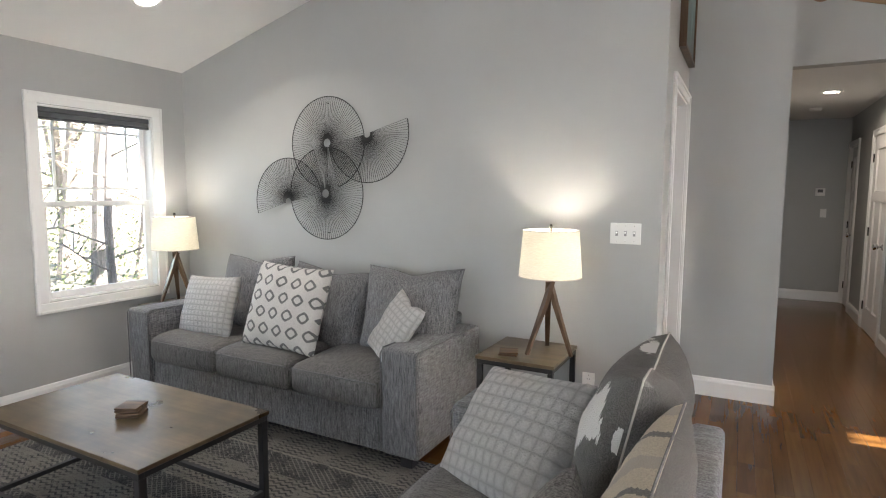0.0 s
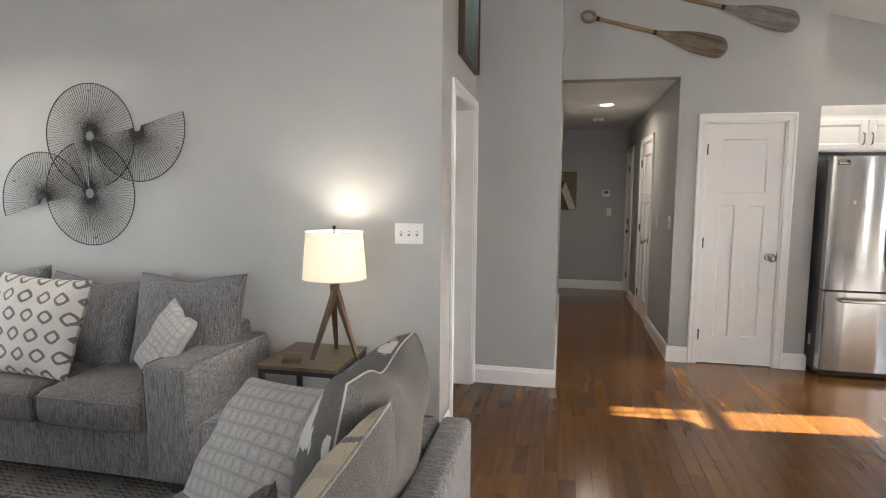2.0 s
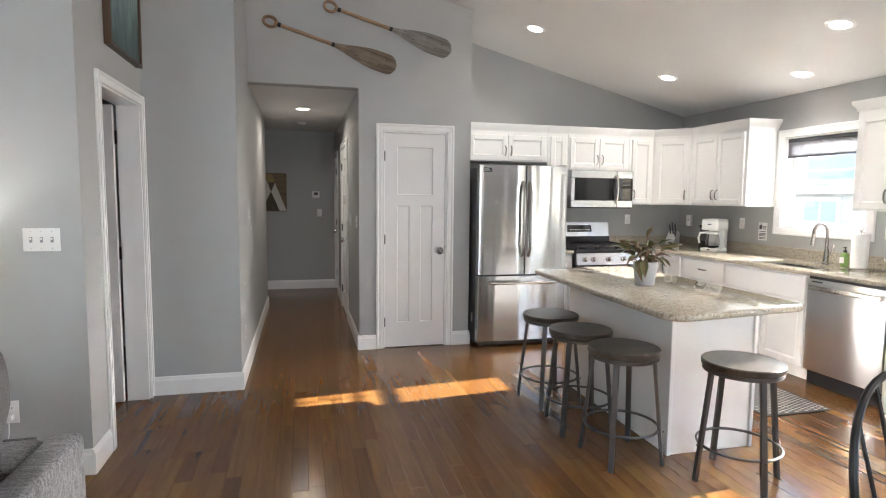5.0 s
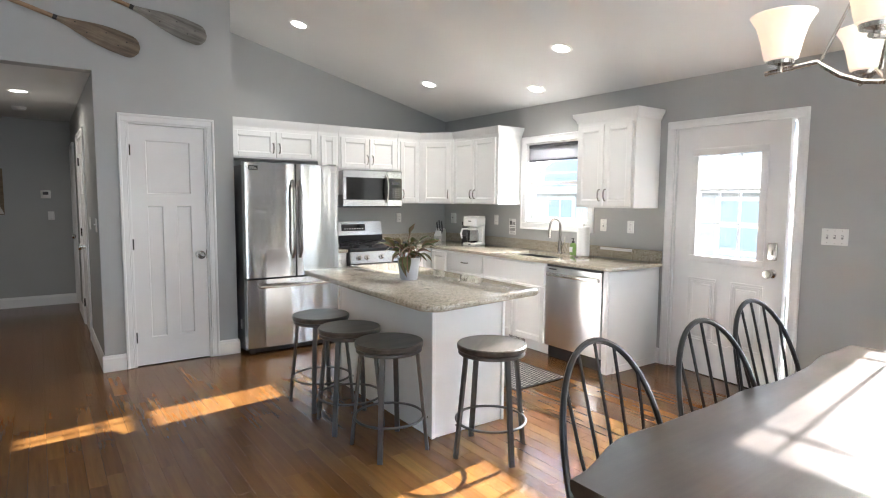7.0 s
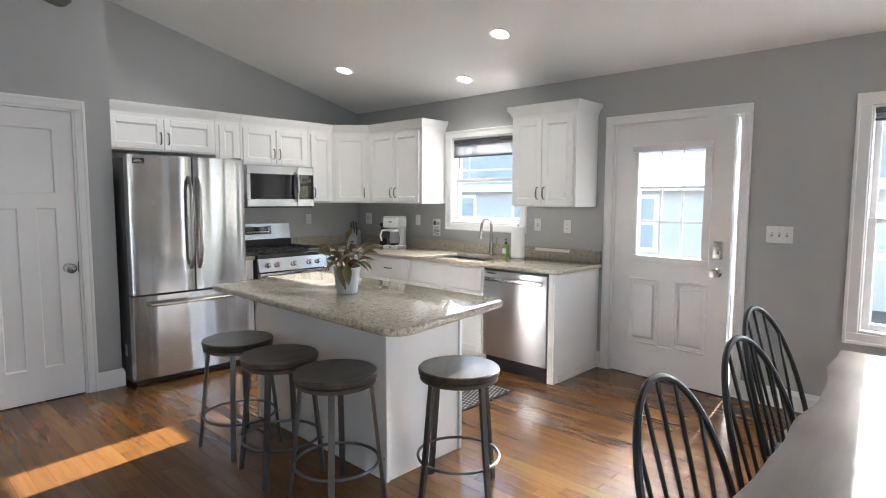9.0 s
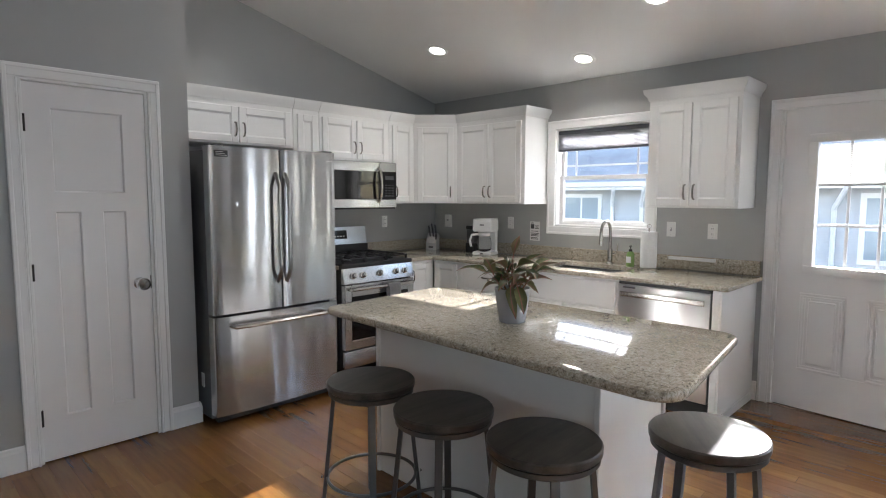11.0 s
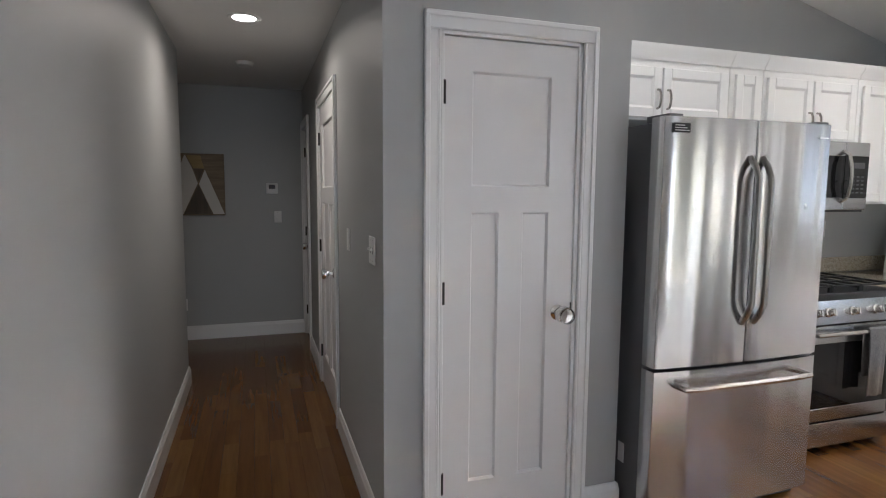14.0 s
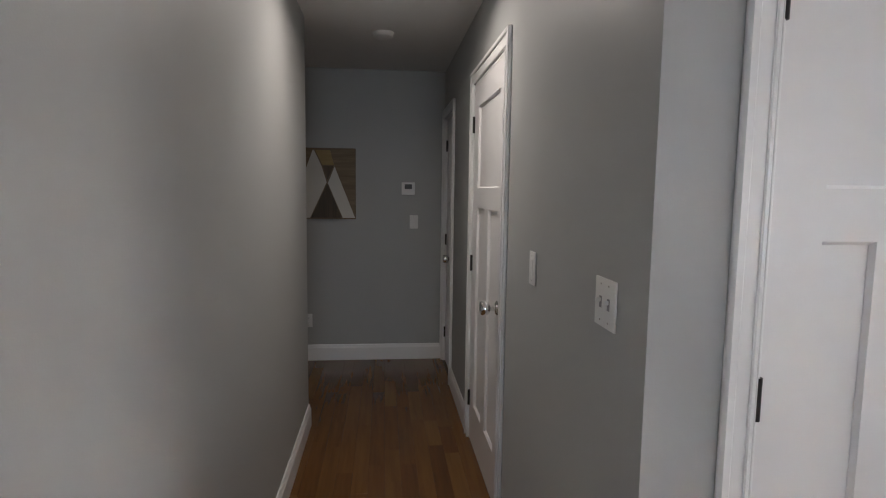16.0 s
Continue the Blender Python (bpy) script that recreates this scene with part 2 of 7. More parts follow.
def bm_lathe(bm, profile, seg=24, c=(0, 0), smooth=True):
    """Turns (radius, height) pairs round the upright axis through c."""
    rings = []
    for r, z in profile:
        rings.append([bm.verts.new((c[0] + r * math.cos(2 * math.pi * k / seg), c[1] + r * math.sin(2 * math.pi * k / seg), z)) for k in range(seg)])
    for a, b in zip(rings, rings[1:]):
        for k in range(seg):
            f = bm.faces.new((a[k], a[(k + 1) % seg], b[(k + 1) % seg], b[k]))
            f.smooth = smooth
    if profile[0][0] > 1e-4:
        bm.faces.new(rings[0][::-1])
    if profile[-1][0] > 1e-4:
        bm.faces.new(rings[-1])


def lathe(profile, seg=24, c=(0, 0)):
    bm = bmesh.new()
    bm_lathe(bm, profile, seg, c)
    return bm


def bm_prism(bm, poly, axis, a, b):
    """A flat outline of (u, v) pairs pushed from a to b along an axis (the outline lies in the other two, in order)."""
    def at(u, v, w):
        p = [u, v]
        p.insert(axis, w)
        return p
    lo = [bm.verts.new(at(u, v, a)) for u, v in poly]
    hi = [bm.verts.new(at(u, v, b)) for u, v in poly]
    n = len(poly)
    bm.faces.new(lo)
    bm.faces.new(hi[::-1])
    for k in range(n):
        bm.faces.new((lo[k], hi[k], hi[(k + 1) % n], lo[(k + 1) % n]))


def prism(poly, axis, a, b):
    bm = bmesh.new()
    bm_prism(bm, poly, axis, a, b)
    return bm


def mesh_of(name, bm, material):
    bmesh.ops.recalc_face_normals(bm, faces=bm.faces[:])
    me = bpy.data.meshes.new(name)
    bm.to_mesh(me)
    bm.free()
    for m in (material if isinstance(material, (list, tuple)) else [material]):
        me.materials.append(m)
    return me


def smooth_by_angle(me, deg=35):
    me.shade_smooth()
    me.set_sharp_from_angle(angle=radians(deg))


def part(name, bm, material, parent=None, label="", smooth=True):
    """Links a bmesh as one mesh object under a thing or a part."""
    me = mesh_of(name, bm, material)
    if smooth:
        smooth_by_angle(me)
    ob = new(name, me)
    if parent is not None:
        ob.parent = parent
    if label:
        ob["label"] = label
    return ob


def thing(name, label, category, x=0, y=0, z=0, rz=0, group="", kind=""):
    ob = new(name)
    ob.empty_display_size = 0.1
    ob.matrix_world = pose(x, y, z, 0, 0, rz)
    return tagged(ob, label, category, group, kind)


def setting(name, bm, material, label="", category="", smooth=False):
    return tagged(part(name, bm, material, None, "", smooth), label, category, "", "structure")


def wall_cols(u0, u1, holes, breaks=()):
    """Splits a stretch at its openings: (a, b, list of free heights)."""
    cuts = sorted({u0, u1, *[h for a, b, _, _ in holes for h in (a, b)], *[b for b in breaks if u0 < b < u1]})
    return list(zip(cuts, cuts[1:]))


def wall(name, along, u0, u1, v0, v1, holes=(), top=None, label="grey painted plaster wall"):
    """An upright wall along x or y with openings (a, b, sill, head); top: a height or a function of x."""
    bm = bmesh.new()
    f = top if callable(top) else (lambda _: top)
    for a, b in wall_cols(u0, u1, holes, (RIDGE_X,)):
        hs = sorted([(lo, hi) for p, q, lo, hi in holes if p < (a + b) / 2 < q])
        z = 0.0
        spans = []
        for lo, hi in hs:
            if lo > z:
                spans.append((z, lo, z, lo))
            z = hi
        if along == "x":
            for z0, z1, _, _ in spans:
                bm_prism(bm, [(a, z0), (b, z0), (b, z1), (a, z1)], 1, v0, v1)
            bm_prism(bm, [(a, z), (b, z), (b, f(b)), (a, f(a))], 1, v0, v1)
        else:
            t0, t1 = f(v0), f(v1)
            for z0, z1, _, _ in spans:
                bm_prism(bm, [(v0, z0), (v1, z0), (v1, z1), (v0, z1)], 1, a, b)
            bm_prism(bm, [(v0, z), (v1, z), (v1, t1), (v0, t0)], 1, a, b)
    return setting(name, bm, WALL, label, "wall")


# ---- walls, ceilings ----
T = 0.14
up = lambda x: ceil_z(x) + 0.02
SOFA_Y, JOG_Y, PANTRY_Y, HALL_L, HALL_R, SIDE_X, HALL_END, HALL_Z = 3.17, 4.36, 5.29, 0.355, 1.318, -0.26, 9.06, 2.43
PANTRY_X = 2.388
W_WIN = (2.06, 2.88, 0.69, 2.00)
S_WIN = (3.72, 4.60, 1.19, 2.05)
D_WIN = (0.13, 1.10, 0.60, 2.02)
D_WIN2 = (-0.95, 0.02, 0.60, 2.02)
E_DOOR = (1.835, 2.79, 0.0, 2.035)

wall("wall_west", "y", Y_SOUTH - T, SOFA_Y + T, X_LEFT - T, X_LEFT, [W_WIN], EAVE_L)
wall("wall_sofa", "x", X_LEFT, SIDE_X - T, SOFA_Y, SOFA_Y + T, [], up)
wall("wall_bedroom_side", "y", SOFA_Y, JOG_Y, SIDE_X - T, SIDE_X, [(3.49, 4.29, 0.0, 2.05)], up)
wall("wall_jog", "x", SIDE_X - T, HALL_L - T, JOG_Y, JOG_Y + T, [], up)
wall("wall_hall_west", "y", JOG_Y, PANTRY_Y, HALL_L - T, HALL_L, [], up)
wall("wall_hall_west_far", "y", PANTRY_Y, 7.70, HALL_L - T, HALL_L, [], 2.60)
wall("wall_hall_corner", "x", -1.2, HALL_L - T, 7.70 - T, 7.70, [], 2.60)
wall("wall_hall_nook", "y", 7.70 - T, HALL_END + T, -1.2 - T, -1.2, [], 2.60)
wall("wall_hall_end", "x", -1.2, 2.4, HALL_END, HALL_END + T, [], 2.60)
wall("wall_hall_east", "y", PANTRY_Y + T, HALL_END, HALL_R, HALL_R + T, [(6.62, 7.455, 0.0, 2.04), (8.42, 9.0, 0.0, 2.04)], 2.60)
wall("wall_pantry", "x", HALL_L, PANTRY_X, PANTRY_Y, PANTRY_Y + T, [(HALL_L, HALL_R, 0.0, HALL_Z), (1.545, 2.151, 0.0, 2.055)], up)
wall("wall_pantry_side", "y", PANTRY_Y + T, Y_BACK, PANTRY_X - T, PANTRY_X, [], up)
wall("wall_kitchen", "x", PANTRY_X - T, X_RIGHT, Y_BACK, Y_BACK + T, [], up)
wall("wall_east", "y", Y_SOUTH - T, Y_BACK + T, X_RIGHT, X_RIGHT + T, [D_WIN2, D_WIN, E_DOOR, S_WIN], EAVE_R)
wall("wall_south", "x", X_LEFT, X_RIGHT, Y_SOUTH - T, Y_SOUTH, [(-2.90, -1.50, 0.68, 2.02), (0.32, 2.08, 0.03, 2.03)], up)
# plain rooms behind the open and closed doorways
wall("wall_bedroom_far", "y", SOFA_Y + T, JOG_Y + 1.6, -2.6, -2.5, [], 2.5)
wall("wall_bedroom_back", "x", -2.5, HALL_L - T, JOG_Y + 1.5, JOG_Y + 1.6, [], 2.5)
wall("wall_closet_back", "y", PANTRY_Y + T, HALL_END, 2.30, 2.38, [], 2.5)

bm = bmesh.new()
bm_prism(bm, [(X_LEFT - T, EAVE_L - SLOPE_L * T), (RIDGE_X, ceil_z(RIDGE_X)), (RIDGE_X, ceil_z(RIDGE_X) + 0.16), (X_LEFT - T, EAVE_L - SLOPE_L * T + 0.16)], 1, Y_SOUTH - T, Y_BACK + T)
setting("ceiling_west", bm, CEIL, "white painted sloping vaulted ceiling", "ceiling")
bm = bmesh.new()
bm_prism(bm, [(RIDGE_X, ceil_z(RIDGE_X)), (X_RIGHT + T, EAVE_R - SLOPE_R * T), (X_RIGHT + T, EAVE_R - SLOPE_R * T + 0.16), (RIDGE_X, ceil_z(RIDGE_X) + 0.16)], 1, Y_SOUTH - T, Y_BACK + T)
setting("ceiling_east", bm, CEIL, "white painted sloping vaulted ceiling", "ceiling")
setting("ceiling_hall", box(-1.2, 2.3, PANTRY_Y + T, HALL_END, HALL_Z, HALL_Z + 0.1), CEIL, "flat white hallway ceiling", "ceiling")
setting("ceiling_bedroom", box(-2.5, SIDE_X - T, SOFA_Y + T, JOG_Y + 1.5, 2.45, 2.5), CEIL, "flat white bedroom ceiling", "ceiling")
setting("floor", box(X_LEFT - T, X_RIGHT + T, Y_SOUTH - T, HALL_END + T, -0.2, -0.006), SUBFLOOR, "brown hardwood strip floor", "floor")


def base_run(name, axis, a, b, face, side):
    """Moulded baseboard along a wall face; side: the way it stands out."""
    h, d = 0.135, 0.016
    prof = [(0, 0), (d, 0), (d, h - 0.03), (d * 0.7, h - 0.018), (d * 0.55, h - 0.006), (d * 0.3, h), (0, h)]
    pts = [(face + side * u, z) for u, z in prof]
    bm = bmesh.new()
    if axis == "y":
        bm_prism(bm, pts, 1, a, b)
    else:
        bm_prism(bm, pts, 0, a, b)
    setting(name, bm, TRIM, "white painted moulded baseboard", "baseboard")


base_run("baseboard", "y", Y_SOUTH, SOFA_Y, X_LEFT, 1)
base_run("baseboard", "x", X_LEFT + 0.016, SIDE_X, SOFA_Y, -1)
base_run("baseboard", "y", SOFA_Y - 0.016, 3.42, SIDE_X, 1)
base_run("baseboard", "x", SIDE_X + 0.002, HALL_L + 0.016, JOG_Y, -1)
base_run("baseboard", "y", JOG_Y, 7.70, HALL_L, 1)
base_run("baseboard", "x", -1.2, 1.30, HALL_END, -1)
base_run("baseboard", "y", PANTRY_Y, 6.545, HALL_R, -1)
base_run("baseboard", "y", 7.53, 8.345, HALL_R, -1)
base_run("baseboard", "x", HALL_R - 0.016, 1.474, PANTRY_Y, -1)
base_run("baseboard", "x", 2.222, PANTRY_X, PANTRY_Y, -1)
base_run("baseboard", "y", PANTRY_Y - 0.016, Y_BACK, PANTRY_X, 1)
base_run("baseboard", "y", 2.87, 2.93, X_RIGHT, -1)
base_run("baseboard", "y", Y_SOUTH, 1.76, X_RIGHT, -1)
base_run("baseboard", "x", X_LEFT + 0.016, 0.24, Y_SOUTH, 1)
base_run("baseboard", "x", 2.16, X_RIGHT - 0.016, Y_SOUTH, 1)


def door_casing(name, axis, a, b, head, face, side, depth, w=0.072):
    """Door lining and moulded casing round an opening a..b along an axis."""
    def put(bm, u0, u1, v0, v1, z0, z1, bev=0.004):
        v0, v1 = sorted((v0, v1))
        if axis == "y":
            bm_box(bm, v0, v1, u0, u1, z0, z1, bev, 1)
        else:
            bm_box(bm, u0, u1, v0, v1, z0, z1, bev, 1)
    bm = bmesh.new()
    d, d2 = 0.014, 0.022
    for lo, hi, s in ((a - w, a - 0.004, -1), (b + 0.004, b + w, 1)):
        put(bm, lo, hi, face, face + side * d, 0, head + 0.004)
        o = (lo, lo + 0.022) if s < 0 else (hi - 0.022, hi)
        put(bm, *o, face + side * d, face + side * d2, 0, head + 0.004 + w - 0.022)
        i = (hi - 0.014, hi) if s < 0 else (lo, lo + 0.014)
        put(bm, *i, face + side * d, face + side * 0.018, 0, head + 0.004)
    put(bm, a - w, b + w, face, face + side * d, head + 0.004, head + w)
    put(bm, a - w, b + w, face + side * d, face + side * d2, head + w - 0.022, head + w)
    # lining
    put(bm, a - 0.004, a + 0.012, face - side * depth, face + side * 0.002, 0, head + 0.004, 0.001)
    put(bm, b - 0.012, b + 0.004, face - side * depth, face + side * 0.002, 0, head + 0.004, 0.001)
    put(bm, a - 0.004, b + 0.004, face - side * depth, face + side * 0.002, head - 0.010, head + 0.004, 0.001)
    return setting(name, bm, TRIM, "white painted door casing", "door frame", True)


door_casing("trim_bedroom_door", "y", 3.49, 4.29, 2.05, SIDE_X, 1, T, 0.064)
door_casing("trim_pantry_door", "x", 1.545, 2.151, 2.050, PANTRY_Y, -1, T, 0.070)
door_casing("trim_hall_door", "y", 6.62, 7.455, 2.04, HALL_R, -1, T)
door_casing("trim_hall_far_door", "y", 8.42, 9.0, 2.04, HALL_R, -1, T, 0.068)
door_casing("trim_slider_door", "x", 0.32, 2.08, 2.03, Y_SOUTH, 1, T)
door_casing("trim_entry_door", "y", E_DOOR[0], E_DOOR[1], E_DOOR[3], X_RIGHT, -1, T)

# ---- doors ----
def frame_panel(bm, w, h, t, rails, panels, inset=0.013):
    """A flat frame standing in the xz plane, front towards -y; rails: panel bays (z0, z1, columns); the recessed panels go to the list panels."""
    bf = bm
    st = rails["stile"]
    prev = 0.0
    for z0, z1, n in rails["bays"]:
        bm_box(bm, st, w - st, 0, t, prev, z0, 0.0)
        bay = w - 2 * st
        mw = rails.get("mull", st)
        pw = (bay - (n - 1) * mw) / n
        for k in range(n):
            xa = st + k * (pw + mw)
            bm = bmesh.new()
            panels.append(bm)
            bm_box(bm, xa, xa + pw, inset, t - inset, z0, z1, 0.0)
            e = 0.007
            o = [bm.verts.new((a, 0.0015, b)) for a, b in ((xa, z0), (xa + pw, z0), (xa + pw, z1), (xa, z1))]
            i = [bm.verts.new((a, inset - 0.003, b)) for a, b in ((xa + e, z0 + e), (xa + pw - e, z0 + e), (xa + pw - e, z1 - e), (xa + e, z1 - e))]
            g = [bm.verts.new((v.co.x, inset, v.co.z)) for v in i]
            for q in range(4):
                bm.faces.new((o[q], o[(q + 1) % 4], i[(q + 1) % 4], i[q]))
                bm.faces.new((i[q], i[(q + 1) % 4], g[(q + 1) % 4], g[q]))
            bm = bf
            if k < n - 1:
                bm_box(bm, xa + pw, xa + pw + mw, 0, t, z0, z1, 0.0)
        prev = z1
    bm_box(bm, st, w - st, 0, t, prev, h, 0.0)
    bm_box(bm, 0, st, 0, t, 0, h, 0.0)
    bm_box(bm, w - st, w, 0, t, 0, h, 0.0)


def knob_mesh():
    bm = bmesh.new()
    bm_lathe(bm, [(0.0, 0.0), (0.033, 0.0), (0.033, 0.006), (0.026, 0.012), (0.013, 0.016), (0.012, 0.036), (0.024, 0.042), (0.031, 0.050), (0.032, 0.072), (0.028, 0.080), (0.0, 0.082)], 24)
    return bm


def three_panel_door(name, w, h, m, label, hinge_left=True):
    """Craftsman door: one panel over two tall ones, dark hinges, metal knob. Front towards -y."""
    d = tagged(new(name), label, "door", "", "structure")
    d.matrix_world = m
    bm, panels = bmesh.new(), []
    frame_panel(bm, w, h, 0.035, {"stile": 0.118, "mull": 0.105, "bays": [(0.235, 1.355, 2), (1.46, h - 0.125, 1)]}, panels)
    leaf = part("door_leaf", bm, DOORP, d)
    for p in panels:
        part("door_panel", p, DOORP, leaf, "", False)
    hx = 0.0 if hinge_left else w
    for z in (0.245, 1.037, h - 0.21):
        bm = bmesh.new()
        bm_lathe(bm, [(0.0, -0.045), (0.007, -0.045), (0.007, 0.045), (0.0, 0.045)], 10)
        bm_box(bm, -0.014 if hinge_left else 0.0, 0.0 if hinge_left else 0.014, 0.006, 0.009, -0.044, 0.044)
        hg = part("hinge", bm, BRONZE, d, "dark bronze hinge")
        hg.location = (hx, -0.007, z)
    kb = part("door_knob", knob_mesh(), CHROME, d, "round polished metal door knob")
    kb.matrix_local = pose(w - 0.065 if hinge_left else 0.065, 0.001, 0.93, 90, 0, 0)
    lt = part("latch_plate", box(w - 0.004 if hinge_left else -0.003, w + 0.003 if hinge_left else 0.004, -0.002, 0.012, 0.89, 0.97), BRONZE, d)
    return d


three_panel_door("door_pantry", 0.580, 2.028, pose(1.558, PANTRY_Y + 0.010, 0.008), "white painted three-panel pantry door, closed")
KNOBCOVER = glass_mat("clear_plastic_cover", (0.92, 0.94, 0.95))
KNOBCOVER.node_tree.nodes["Principled BSDF"].inputs["Roughness"].default_value = 0.12
kc = part("knob_cover", lathe([(0.0, 0.030), (0.026, 0.030), (0.033, 0.038), (0.036, 0.055), (0.036, 0.085), (0.032, 0.096), (0.0, 0.099)], 24), KNOBCOVER, bpy.data.objects["door_pantry"], "clear plastic childproof knob cover")
kc.matrix_local = pose(0.580 - 0.065, 0.001, 0.93, 90, 0, 0)
three_panel_door("door_hall", 0.807, 2.02, pose(HALL_R - 0.002, 7.441, 0.008, 0, 0, -90), "white painted three-panel hallway door, closed")
three_panel_door("door_hall_far", 0.552, 2.02, pose(HALL_R + 0.02, 8.986, 0.008, 0, 0, -90), "white painted door at the end of the hallway, closed")
# bedroom door, swung into the room
three_panel_door("door_bedroom", 0.775, 2.03, pose(SIDE_X - T - 0.012, 4.272, 0.008, 0, 0, 178), "white painted bedroom door, swung open into the room", True)


def entry_door():
    w, h, t = 0.925, 2.022, 0.044
    d = tagged(new("door_entry"), "white panelled entry door with glazed light and mini blind, slightly ajar", "door", "", "structure")
    d.matrix_world = pose(X_RIGHT + 0.016, E_DOOR[1] - 0.014, 0.008, 0, 0, -95.0)
    bm = bmesh.new()
    g0, g1, z0, z1 = 0.205, 0.725, 0.985, 1.80
    bm_box(bm, 0, g0, 0, t, 0, h)
    bm_box(bm, g1, w, 0, t, 0, h)
    bm_box(bm, g0, g1, 0, t, z1, h)
    bm_box(bm, g0, g1, 0, t, 0.80, z0)
    bm_box(bm, g0, g1, 0, t, 0, 0.27)
    mid = (g0 + g1) / 2
    bm_box(bm, g0, g1, 0.008, t - 0.008, 0.27, 0.80)
    part("door_leaf", bm, DOORP, d)
    for a, b in ((0.145, 0.405), (0.525, 0.785)):
        bm = bmesh.new()
        for k, (e, dp) in enumerate(((0.0, -0.004), (0.018, -0.002), (0.05, -0.0045))):
            zz0, zz1 = 0.27 + e, 0.80 - e
            if k < 2:
                f = 0.016
                bm_box(bm, a + e, b - e, dp, 0.002, zz0, zz0 + f, 0.003, 1)
                bm_box(bm, a + e, b - e, dp, 0.002, zz1 - f, zz1, 0.003, 1)
                bm_box(bm, a + e, a + e + f, dp, 0.002, zz0 + f, zz1 - f, 0.003, 1)
                bm_box(bm, b - e - f, b - e, dp, 0.002, zz0 + f, zz1 - f, 0.003, 1)
            else:
                bm_box(bm, a + e, b - e, dp, 0.009, zz0, zz1, 0.004, 1)
        part("raised_panel", bm, DOORP, d)
    # moulded frame of the light
    bm = bmesh.new()
    f = 0.055
    for a, b, c, e in ((g0 - f, g1 + f, z1, z1 + f), (g0 - f, g1 + f, z0 - f, z0)):
        bm_box(bm, a, b, -0.014, 0.0, c, e, 0.005, 2)
    for a, b in ((g0 - f, g0), (g1, g1 + f)):
        bm_box(bm, a, b, -0.014, 0.0, z0, z1, 0.005, 2)
    part("light_frame", bm, DOORP, d)
    pn = part("pane", box(g0, g1, 0.019, 0.023, z0, z1), GLASS, d, "clear glass pane")
    pn.visible_shadow = False
    # white grille between the panes
    bm = bmesh.new()
    for k in (1, 2):
        xx = g0 + (g1 - g0) * k / 3
        bm_box(bm, xx - 0.009, xx + 0.009, 0.025, 0.033, z0, z1)
    for k in (1, 2):
        zz = z0 + (z1 - z0) * k / 3
        bm_box(bm, g0, g1, 0.025, 0.033, zz - 0.009, zz + 0.009)
    part("grille", bm, TRIM, d)
    bl = part("blind_rail", box(g0 + 0.004, g1 - 0.004, 0.004, 0.018, 1.513, 1.528, 0.002, 1), TRIM, d, "bottom rail of the raised mini blind")
    bm = bmesh.new()
    for k in range(22):
        zz = 1.535 + k * 0.0115
        bm_prism(bm, [(0.006, zz), (0.016, zz + 0.007), (0.016, zz + 0.0078), (0.006, zz + 0.0008)], 0, g0 + 0.005, g1 - 0.005)
    tagged(part("blind_slats", bm, PLATE, d, "white mini blind slats"), kind="stuff")
    lock = part("keypad_lock", box(w - 0.115, w - 0.045, -0.022, 0.0, 1.0, 1.13, 0.012, 3), NICKEL, d, "brushed nickel keypad deadbolt")
    bm = bmesh.new()
    bm_box(bm, w - 0.088, w - 0.072, -0.034, -0.02, 1.035, 1.075, 0.005, 2)
    part("thumb_turn", bm, NICKEL, lock)
    kb = part("door_knob", knob_mesh(), NICKEL, d, "brushed nickel door knob")
    kb.matrix_local = pose(w - 0.08, 0.001, 0.90, 90, 0, 0)
    for z in (0.24, 1.0, 1.76):
        bm = bmesh.new()
        bm_lathe(bm, [(0.0, -0.05), (0.008, -0.05), (0.008, 0.05), (0.0, 0.05)], 10)
        hg = part("hinge", bm, PLATE, d)
        hg.location = (0.0, -0.008, z)
    part("sweep", box(0.01, w - 0.01, 0.004, 0.04, -0.006, 0.0), BLACKM, d)


entry_door()
setting("door_sill", box(X_RIGHT - 0.004, X_RIGHT + T + 0.1, E_DOOR[0], E_DOOR[1], -0.003, 0.004), NICKEL, "metal threshold of the entry door", "threshold")


# ---- windows ----
BLINDGREY = painted("cellular_shade_grey", (0.10, 0.105, 0.115), 0.9, 300, 0.2, 0.06)


